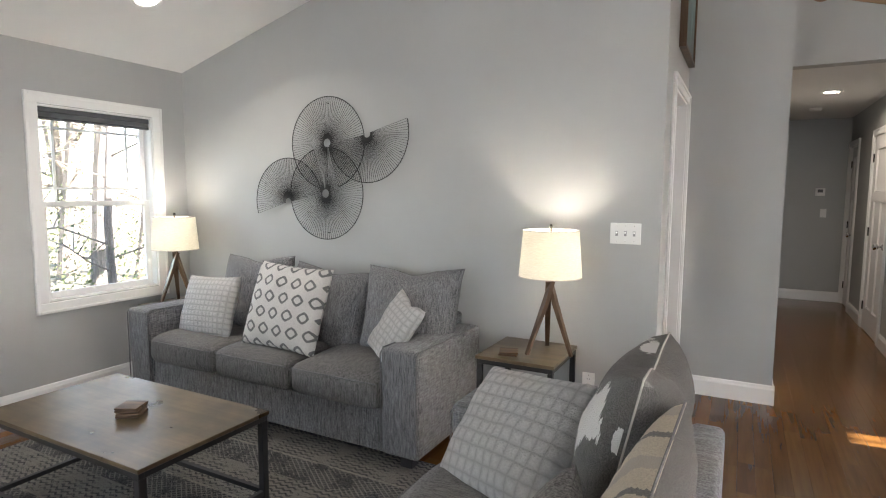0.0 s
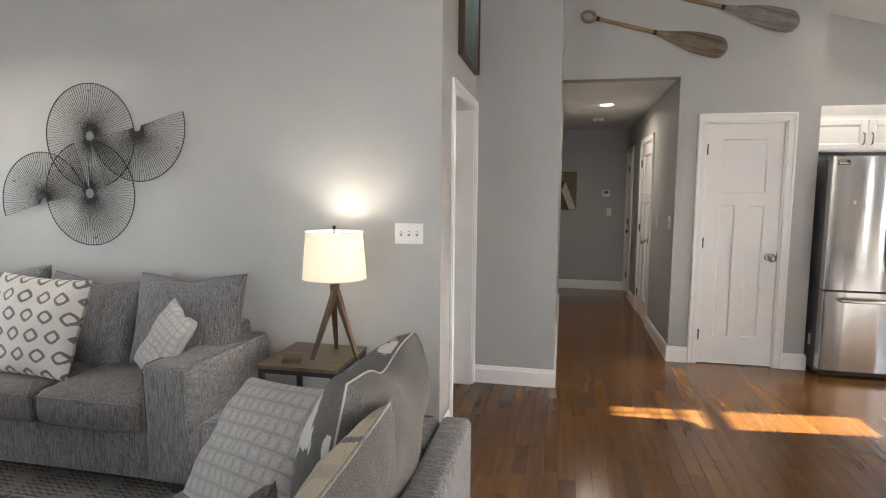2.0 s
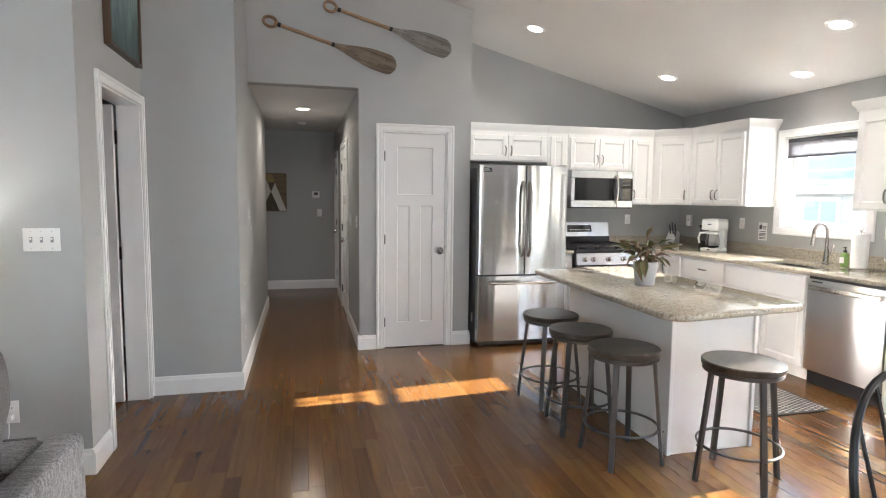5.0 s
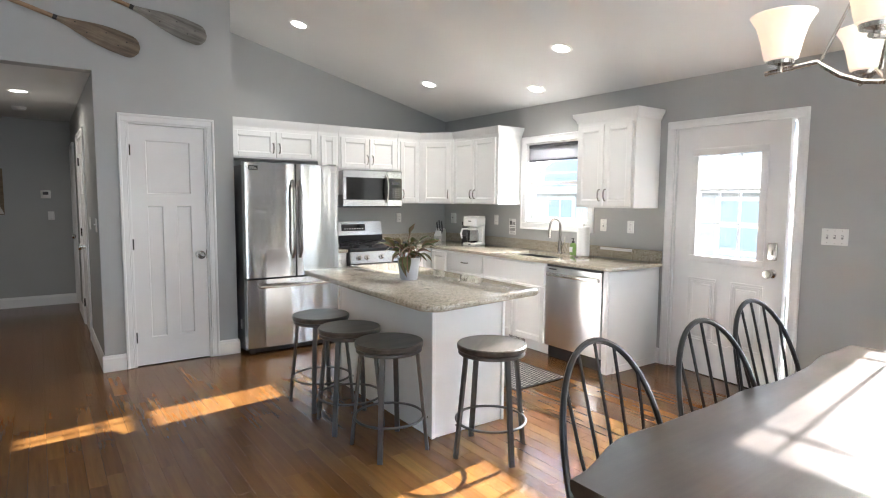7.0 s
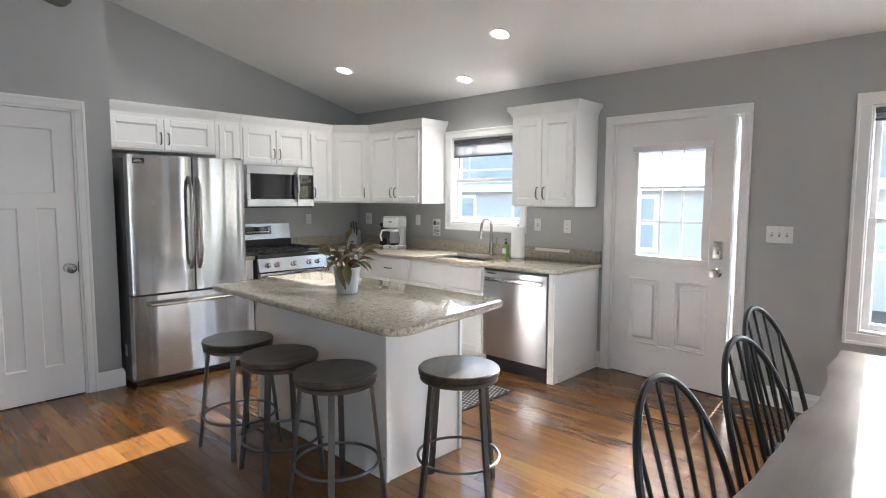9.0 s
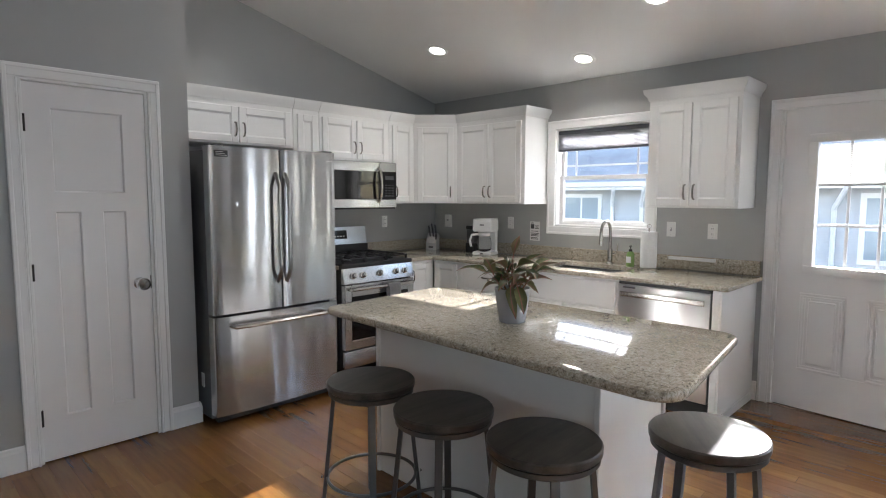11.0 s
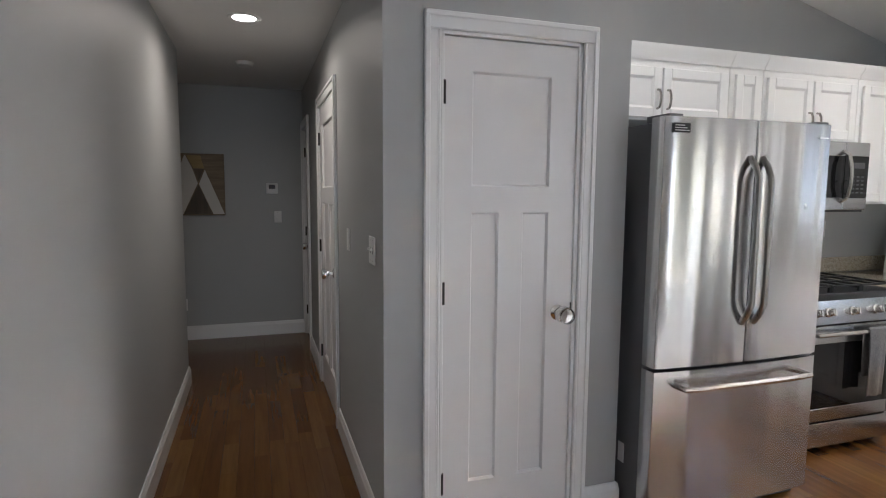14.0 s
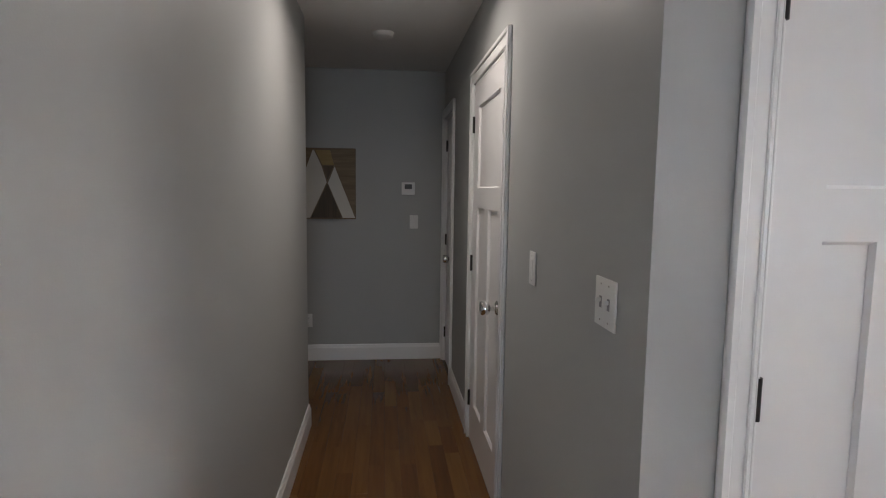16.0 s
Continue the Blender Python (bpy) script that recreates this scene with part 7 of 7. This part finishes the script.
coffee_maker()
gb = thing("coffee_grinder", "black and clear coffee grinder behind the coffee maker", "coffee grinder", 5.20, 5.44, CT)
part("base", box(-0.05, 0.05, -0.06, 0.06, 0.0, 0.10, 0.008, 2), BLACKM, gb)
part("hopper", box(-0.045, 0.045, -0.05, 0.05, 0.10, 0.23, 0.008, 2), DARKGREY, gb)
part("lid", box(-0.05, 0.05, -0.055, 0.055, 0.23, 0.27, 0.008, 2), BLACKM, gb)


def knife_block():
    k = thing("knife_block", "white knife block with grey-handled knives", "knife block", 5.17, 5.99, CT, -62)
    bm = bmesh.new()
    bm_prism(bm, [(-0.06, 0.0), (0.07, 0.0), (0.07, 0.15), (0.02, 0.17), (-0.06, 0.07)], 0, -0.055, 0.055)
    bl = part("block", bm, PLATE, k)
    part("badge", box(-0.025, 0.025, -0.0615, -0.0595, 0.02, 0.035), KEYGREY, bl)
    for j in range(6):
        x = -0.042 + 0.017 * j
        b = Vector((x, 0.0 if j % 2 else 0.035, 0.13 if j % 2 else 0.15))
        d = Vector((0, -0.35, 0.94))
        part("knife_handle", tube([b, b + d * 0.06, b + d * (0.105 + 0.012 * (j % 3))], 0.0075, 8, 0.0085), DARKGREY, k)
    sc = part("scissor_handle", tube([(0.048, -0.03, 0.10), (0.05, -0.06, 0.15), (0.05, -0.045, 0.18), (0.048, -0.02, 0.15), (0.048, -0.03, 0.10)], 0.005, 6), DARKGREY, k)


knife_block()

SOAPG = painted("green_soap", (0.22, 0.36, 0.12), 0.15, 40, 0.0, 0.05)
sp = thing("soap_dispenser", "green soap bottle with black pump", "soap bottle", 5.255, 3.80, CT)
part("bottle", lathe([(0.0, 0.0), (0.028, 0.0), (0.031, 0.006), (0.031, 0.095), (0.022, 0.115), (0.013, 0.12), (0.0, 0.12)], 20), SOAPG, sp)
part("pump", lathe([(0.0, 0.12), (0.014, 0.12), (0.014, 0.138), (0.005, 0.14), (0.005, 0.158), (0.010, 0.16), (0.010, 0.168), (0.0, 0.168)], 14), BLACKM, sp)
part("nozzle", tube([(0, 0, 0.164), (-0.03, -0.006, 0.162)], 0.004, 6), BLACKM, sp)
bw = box(-0.0005, 0.0005, -0.02, 0.02, 0.03, 0.08)
bw.transform(Matrix.Translation((-0.0312, 0, 0)))
part("bottle_label", bw, PAPERW, sp)

TOWELW = woven("paper_towel_white", (0.74, 0.74, 0.73), (0.84, 0.84, 0.83), depth=0.3)
pt = thing("paper_towel_roll", "white paper towel roll on an upright holder", "paper towels", 5.20, 3.625, CT)
part("foot", lathe([(0.0, 0.0), (0.08, 0.0), (0.08, 0.006), (0.0, 0.010)], 28), NICKEL, pt)
part("roll", lathe([(0.02, 0.011), (0.060, 0.011), (0.061, 0.02), (0.061, 0.28), (0.060, 0.288), (0.02, 0.288)], 32), TOWELW, pt)
part("rod", lathe([(0.0, 0.006), (0.006, 0.006), (0.006, 0.315), (0.0, 0.315)], 10), NICKEL, pt)
part("loop", tube([(0, 0.016 * math.cos(a), 0.33 + 0.016 * math.sin(a)) for a in (2 * math.pi * k / 16 for k in range(17))], 0.003, 6), NICKEL, pt)

ls = thing("light_bar", "slim white bar lying along the granite backsplash", "bar", X_RIGHT - 0.030, 3.352, CT + 0.074)
part("bar", box(-0.012, 0.003, -0.178, 0.178, 0.0, 0.024, 0.003, 2), PLATE, ls)
part("end_cap", box(-0.0135, 0.0035, 0.170, 0.181, -0.001, 0.0255, 0.002, 1), NICKEL, ls)

# ---- potted plant ----
POT = painted("matte_grey_pot", (0.46, 0.47, 0.49), 0.7, 40, 0.2, 0.04)
SOIL = painted("soil", (0.03, 0.02, 0.014), 0.95, 60, 0.6, 0.3)
LEAF, _nt, _bs, _nd, _lk = mat_new("croton_leaf")
_k = Nodes(_nd, _lk)
_o = _nd.new("ShaderNodeObjectInfo")
_v = coords(_nd, _lk)
_x, _y, _z = _k.xyz(_v)
_g = ramp(_nd, _lk, _o.outputs["Random"], [(0.0, (0.060, 0.085, 0.030)), (0.3, (0.105, 0.125, 0.045)), (0.55, (0.16, 0.155, 0.060)), (0.75, (0.19, 0.115, 0.070)), (1.0, (0.27, 0.20, 0.11))])
_vein = _k.m("LESS_THAN", _k.m("ABSOLUTE", _y), 0.0022)
_mot = noise_tex(_nd, _lk, _v, 55, 3)
_cc = _k.mix(_k.m("MULTIPLY", _k.m("GREATER_THAN", _mot.outputs[0], 0.56), 0.5), _g, (0.19, 0.17, 0.055))
_lk.new(_k.mix(_vein, _cc, (0.30, 0.12, 0.09)), _bs.inputs["Base Color"])
_bs.inputs["Roughness"].default_value = 0.38


STALK = plain_wood("reddish_stalk", (0.16, 0.07, 0.045), (0.30, 0.16, 0.10), 0.5, 2, 3.0)


def leaf_mesh(ln, w, droop, curl, twist):
    """Lance-shaped leaf on a short stalk, folded along its midrib and bent over towards the tip."""
    bm = bmesh.new()
    n = 12
    rows = []
    for k in range(n + 1):
        u = k / n
        b = max(0.0, (u - 0.2) / 0.8)
        ww = w * math.sin(math.pi * b ** 0.8) ** 0.85 if 0 < b < 1 else 0.0
        ww = max(ww, 0.0045 if u < 0.3 else 0.0008)
        a = droop * u ** 1.6
        x = ln * (u - 0.28 * a * u)
        z = -ln * a * u * 0.62
        wav = 0.10 * ww * math.sin(u * 11 + twist * 3)
        tw = twist * u
        row = []
        for q, lift in ((-1, 1.0), (-0.5, 0.35), (0, 0.0), (0.5, 0.35), (1, 1.0)):
            yy, zz = q * ww / 2, curl * ww * lift + wav * q
            row.append(bm.verts.new((x, yy * math.cos(tw) - zz * math.sin(tw), z + yy * math.sin(tw) + zz * math.cos(tw))))
        rows.append(row)
    for a, b in zip(rows, rows[1:]):
        for q in range(4):
            bm.faces.new((a[q], a[q + 1], b[q + 1], b[q])).smooth = True
    return mesh_of("leaf", bm, LEAF)


LEAVES = [leaf_mesh(*v) for v in ((0.19, 0.050, 0.7, 0.22, 0.3), (0.165, 0.047, 1.2, 0.28, -0.5), (0.20, 0.045, 0.4, 0.2, 0.2), (0.14, 0.044, 0.9, 0.3, 0.6), (0.17, 0.054, 0.55, 0.25, -0.3), (0.125, 0.036, 0.3, 0.2, 0.4))]
pp = thing("potted_plant", "green and reddish leafy plant in a ribbed grey pot", "plant", 2.96, 3.215, CT)
prof = [(0.0, 0.0), (0.054, 0.0), (0.058, 0.004)]
for k in range(22):
    z = 0.008 + 0.135 * k / 21
    r = 0.058 + 0.020 * (k / 21)
    prof.append((r + (0.0012 if k % 2 else 0.0), z))
prof += [(0.079, 0.146), (0.079, 0.152), (0.075, 0.152), (0.071, 0.13), (0.0, 0.128)]
part("pot", lathe(prof, 44), POT, pp)
part("soil", lathe([(0.0, 0.134), (0.071, 0.134), (0.0, 0.138)], 24), SOIL, pp)
rl = random.Random(11)
# several shoots, each with leaves up its length and one at its tip
SHOOTS = ((0.0, 0.0, 0.0, 0.145, 5), (200.0, 0.030, 24.0, 0.10, 5), (150.0, 0.038, 36.0, 0.085, 5), (40.0, 0.030, 28.0, 0.10, 5), (290.0, 0.034, 34.0, 0.09, 5), (350.0, 0.026, 40.0, 0.08, 4), (95.0, 0.030, 30.0, 0.09, 4))
for az, r0, tilt, ln, count in SHOOTS:
    a = radians(az)
    base = Vector((r0 * math.cos(a), r0 * math.sin(a), 0.132))
    way = Vector((math.sin(radians(tilt)) * math.cos(a), math.sin(radians(tilt)) * math.sin(a), math.cos(radians(tilt))))
    part("stalk", tube([base, base + way * ln * 0.5, base + way * ln], 0.0042, 7, 0.0026), STALK, pp, "reddish stalk")
    for k in range(count):
        ob = new("leaf", LEAVES[rl.randrange(6)])
        ob.parent = pp
        u = 0.35 + 0.65 * k / (count - 1)
        p = base + way * ln * u
        tip = k == count - 1
        turn = az + (rl.uniform(-25, 25) if tip else k * 137.5 + rl.uniform(-30, 30))
        pitch = -(90 - tilt - rl.uniform(8, 22)) if tip else -(30 + rl.uniform(-28, 22))
        ob.matrix_local = pose(p.x, p.y, p.z, 0, 0, turn) @ pose(0, 0, 0, rl.uniform(-30, 30), pitch, 0)
# two old leaves hanging over the rim
for az, k in ((212.0, 1), (232.0, 4), (20.0, 1)):
    ob = new("leaf", LEAVES[k])
    ob.parent = pp
    ob.matrix_local = pose(0.055 * math.cos(radians(az)), 0.055 * math.sin(radians(az)), 0.185, 0, 0, az) @ pose(0, 0, 0, 12, 22 + 10 * (k % 3), 0)

# ---- floor mat, register ----
MATBLK = painted("black_rubber", (0.02, 0.02, 0.022), 0.7, 90, 0.3, 0.2)
MATCORD = woven("pale_mat_cord", (0.28, 0.27, 0.25), (0.50, 0.48, 0.45))
mt = thing("kitchen_mat", "black kitchen mat with pale woven chain pattern", "mat", 4.08, 3.40, 0.0, 0)
part("backing", box(-0.28, 0.28, -0.36, 0.36, 0.001, 0.007, 0.002, 1), MATBLK, mt)
bm = bmesh.new()
for i in range(13):
    for j in range(24):
        x, y = -0.245 + i * 0.041, -0.335 + j * 0.0288 + (0.014 if i % 2 else 0)
        if abs(y) < 0.34:
            bm_box(bm, x - 0.0125, x + 0.0125, y - 0.0055, y + 0.0055, 0.0065, 0.0095)
tagged(part("weave", bm, MATCORD, mt), kind="stuff")
rv = thing("toe_kick_register", "white floor register in the toe kick", "vent", BASE_X + 0.058, 4.05, 0.02)
part("grille_frame", box(-0.006, 0.0, -0.13, 0.13, 0.0, 0.075, 0.002, 1), PLATE, rv)
for k in range(14):
    part("slot", box(-0.0068, -0.0055, -0.115 + k * 0.0172, -0.107 + k * 0.0172, 0.012, 0.063), BLACKM, rv)

# ---- outdoors ----
GROUND, _nt, _bs, _nd, _lk = mat_new("leaf_litter_ground")
_v = coords(_nd, _lk)
_a = noise_tex(_nd, _lk, _v, 0.7, 5)
_b = noise_tex(_nd, _lk, _v, 24, 4)
_k = Nodes(_nd, _lk)
_lk.new(_k.mix(_b.outputs[0], ramp(_nd, _lk, _a.outputs[0], [(0.3, (0.19, 0.155, 0.11)), (0.7, (0.13, 0.135, 0.075))]), (0.26, 0.225, 0.17)), _bs.inputs["Base Color"])
_bs.inputs["Roughness"].default_value = 0.95
bm = bmesh.new()
vv = [bm.verts.new(p) for p in ((-900, -900, -0.45), (900, -900, -0.45), (900, 900, -0.45), (-900, 900, -0.45))]
bm.faces.new(vv)
setting("ground", bm, GROUND, "ground covered in grass and leaf litter", "ground")

BARK, _nt, _bs, _nd, _lk = mat_new("grey_bark")
_n = noise_tex(_nd, _lk, coords(_nd, _lk, (14, 14, 2)), 1.5, 6, 0.7)
_lk.new(ramp(_nd, _lk, _n.outputs[0], [(0.3, (0.06, 0.053, 0.047)), (0.7, (0.22, 0.195, 0.17))]), _bs.inputs["Base Color"])
_bs.inputs["Roughness"].default_value = 0.95
bump(_nd, _lk, _bs, _n.outputs[0], 0.8, 0.03)
FOLIAGE, _nt, _bs, _nd, _lk = mat_new("spring_foliage")
_gi = _nd.new("ShaderNodeNewGeometry")
_lk.new(ramp(_nd, _lk, _gi.outputs["Random Per Island"], [(0.0, (0.05, 0.07, 0.026)), (0.5, (0.10, 0.125, 0.05)), (1.0, (0.20, 0.20, 0.11))]), _bs.inputs["Base Color"])
_bs.inputs["Roughness"].default_value = 0.6
_bs.inputs["Transmission Weight"].default_value = 0.0


def tree(x, y, h, r, seed, leaves, low):
    rt = random.Random(seed)
    t = thing("tree", "slender grey-barked tree with sparse spring leaves", "tree", x, y, -0.45, 0, "trees outside the window")
    bm = bmesh.new()
    lean = Vector((rt.uniform(-0.06, 0.06), rt.uniform(-0.10, 0.10), 1))
    trunk = [Vector((0.05 * math.sin(k * 1.3 + seed), 0.06 * math.sin(k * 0.9 + seed), 0)) + lean * (h * k / 8) for k in range(9)]
    bm_tube(bm, trunk, r, 10, r * 0.3)
    tips = []
    for k in range(16):
        u = low + (1 - low) * rt.random()
        b = trunk[0].lerp(trunk[-1], u)
        i = min(7, int(u * 8))
        b = trunk[i].lerp(trunk[i + 1], u * 8 - i)
        a = rt.uniform(0, 6.28)
        ln = (0.8 + 1.6 * rt.random()) * (1.15 - 0.5 * u)
        mid = b + Vector((math.cos(a) * ln * 0.5, math.sin(a) * ln * 0.5, ln * 0.18))
        end = b + Vector((math.cos(a) * ln, math.sin(a) * ln, ln * rt.uniform(0.1, 0.5)))
        bm_tube(bm, [b, mid, end], r * 0.22, 6, 0.006)
        tips += [mid, end, mid.lerp(end, 0.5)]
        for q in range(6):
            p0 = mid.lerp(end, 0.1 + 0.16 * q)
            p1 = p0 + Vector((rt.uniform(-0.5, 0.5), rt.uniform(-0.5, 0.5), rt.uniform(-0.1, 0.4)))
            bm_tube(bm, [p0, p1], 0.010, 5, 0.003)
            tips.append(p1)
    part("trunk", bm, BARK, t)
    if leaves:
        bm = bmesh.new()
        for k in range(leaves * 3):
            c = tips[rt.randrange(len(tips))] + Vector((rt.gauss(0, 0.22), rt.gauss(0, 0.22), rt.gauss(0, 0.18)))
            d = Vector((rt.gauss(0, 1), rt.gauss(0, 1), rt.gauss(0, 1))).normalized()
            e = d.orthogonal().normalized()
            f = d.cross(e)
            s = rt.uniform(0.014, 0.034)
            q = [bm.verts.new(c + e * s), bm.verts.new(c + f * s * 0.5), bm.verts.new(c - e * s), bm.verts.new(c - f * s * 0.5)]
            bm.faces.new(q)
        tagged(part("crown", bm, FOLIAGE, t), kind="stuff")


for k, (x, y, h, r, lv, low) in enumerate(((-8.2, 3.6, 8, 0.13, 500, 0.25), (-9.4, 5.6, 9, 0.20, 400, 0.3), (-7.0, 4.45, 6, 0.06, 700, 0.12), (-10.5, 4.9, 10, 0.16, 700, 0.15), (-12.5, 6.9, 11, 0.22, 900, 0.1), (-11.5, 7.8, 9, 0.12, 900, 0.1), (-14.5, 8.0, 12, 0.24, 1200, 0.08), (-15, 6.2, 12, 0.2, 1200, 0.08), (-9.0, 6.9, 7, 0.08, 800, 0.1), (-17, 10.5, 13, 0.25, 1400, 0.06), (-18, 7.5, 13, 0.22, 1400, 0.06))):
    tree(x, y, h, r, k + 1, lv, low)
# undergrowth
ru = random.Random(21)
bm = bmesh.new()
for k in range(16000):
    x, y = ru.uniform(-22, -6.2), ru.uniform(1.5, 14)
    c = Vector((x, y, -0.45 + abs(ru.gauss(0, 0.5)) * (0.5 + 0.09 * abs(x + 6))))
    d = Vector((ru.gauss(0, 1), ru.gauss(0, 1), ru.gauss(0, 1))).normalized()
    e = d.orthogonal().normalized()
    f = d.cross(e)
    s = ru.uniform(0.02, 0.055)
    bm.faces.new([bm.verts.new(c + e * s), bm.verts.new(c + f * s * 0.6), bm.verts.new(c - e * s), bm.verts.new(c - f * s * 0.6)])
us = tagged(part("undergrowth", bm, FOLIAGE, None, "", False), "pale green undergrowth below the trees", "shrubs", "", "stuff")

# neighbouring house across the yard
SIDING = painted("pale_blue_siding", (0.50, 0.52, 0.53), 0.6, 30, 0.1, 0.04)
# opaque panes, with the sky's light on the glass painted into their colour
PALEPANE = painted("sky_lit_pane", (0.34, 0.40, 0.43), 0.08, 10, 0.0, 0.06)
ROOFG = painted("grey_shingle", (0.36, 0.36, 0.36), 0.9, 30, 0.5, 0.15)
hs = thing("neighbour_house", "low neighbouring house with pale blue lap siding", "house", 13.0, 3.0, -0.45)
part("wall", box(0, 6, -7, 9.5, 0, 2.2), SIDING, hs)
for k in range(12):
    part("siding_board", prism([(-0.028, 0.05 + k * 0.17), (0.0, 0.05 + k * 0.17), (0.0, 0.22 + k * 0.17), (-0.008, 0.22 + k * 0.17)], 1, -7, 9.5), SIDING, hs)
part("roof", prism([(-0.42, 2.20), (6.4, 2.20), (3.0, 3.9)], 1, -7.3, 9.8), ROOFG, hs)
part("fascia", box(-0.44, -0.41, -7.3, 9.8, 2.06, 2.24), TRIM, hs, "white fascia board")
part("gutter", prism([(-0.44, 2.24), (-0.54, 2.24), (-0.53, 2.14), (-0.44, 2.12)], 1, -7.3, 9.8), TRIM, hs, "white roof gutter")
for y in (0.6, 4.15, 4.85):
    part("downspout", tube([(-0.48, y, 2.13), (-0.46, y, 2.05), (-0.10, y + 0.22, 1.72), (-0.07, y + 0.22, 1.64), (-0.07, y + 0.22, 0.25), (-0.30, y + 0.22, 0.10)], 0.042, 8), TRIM, hs, "white downspout")
part("corner_board", box(-0.04, 0.0, 9.36, 9.5, 0.0, 2.2), TRIM, hs)
for y in (-4.2, -0.6, 2.55, 5.35, 7.6):
    w = part("window", box(-0.06, 0.02, y, y + 1.05, 0.75, 1.98), TRIM, hs, "white-trimmed window")
    for a in (0, 1):
        for b in (0, 1):
            part("pane", box(-0.068, -0.058, y + 0.09 + a * 0.46, y + 0.50 + a * 0.46, 0.84 + b * 0.56, 1.33 + b * 0.56), PALEPANE, w)
# porch rail outside the dining window
pr = thing("porch_railing", "wooden porch railing outside the dining window", "railing", 7.4, 0.0, -0.45)
RAILW = plain_wood("weathered_rail_wood", (0.50, 0.44, 0.40), (0.70, 0.64, 0.58), 0.8, 1)
for z in (0.55, 1.35):
    part("rail", box(-0.03, 0.03, -2.2, 1.3, z, z + 0.05), RAILW, pr)
for k in range(5):
    part("post", box(-0.045, 0.045, -2.2 + k * 0.86, -2.11 + k * 0.86, 0.0, 1.45), RAILW, pr)

# ---- floor boards ----
def board_mesh(length, width=0.0826):
    bm = bmesh.new()
    c = 0.0008
    bm_prism(bm, [(c, 0), (width - c, 0), (width, -c), (width, -0.006), (0, -0.006), (0, -c)], 1, 0.0005, length - 0.0005)
    return mesh_of("board", bm, FLOORW)


BOARD_W = 0.0826
LENGTHS = [0.35, 0.5, 0.65, 0.8, 0.95, 1.1, 1.3]
BOARDS = [board_mesh(v) for v in LENGTHS]
rnd = random.Random(5)
boards_far, near_count = bmesh.new(), 0
floor_ob = bpy.data.objects["floor"]
x = X_LEFT
while x < X_RIGHT - 0.001:
    w = min(BOARD_W, X_RIGHT - x)
    y = Y_SOUTH - rnd.random() * 0.8
    while y < HALL_END:
        k = rnd.randrange(len(LENGTHS))
        y1 = y + LENGTHS[k]
        mx, my = x + w / 2, (y + y1) / 2
        if 0.35 < mx < 2.75 and 1.5 < my < 7.6 and near_count < 300 and y1 < HALL_END and w == BOARD_W:
            ob = new("floor_board", BOARDS[k])
            ob.location = (x, y, 0)
            ob.parent = floor_ob
            near_count += 1
        else:
            a, b, c = max(y, Y_SOUTH - T) + 0.0005, min(y1, HALL_END) - 0.0005, 0.0008
            bm_prism(boards_far, [(x + c, 0), (x + w - c, 0), (x + w, -c), (x + w, -0.006), (x, -0.006), (x, -c)], 1, a, b)
        y = y1
    x += BOARD_W
tagged(part("floor_boards", boards_far, FLOORW, floor_ob, "", False), kind="stuff")
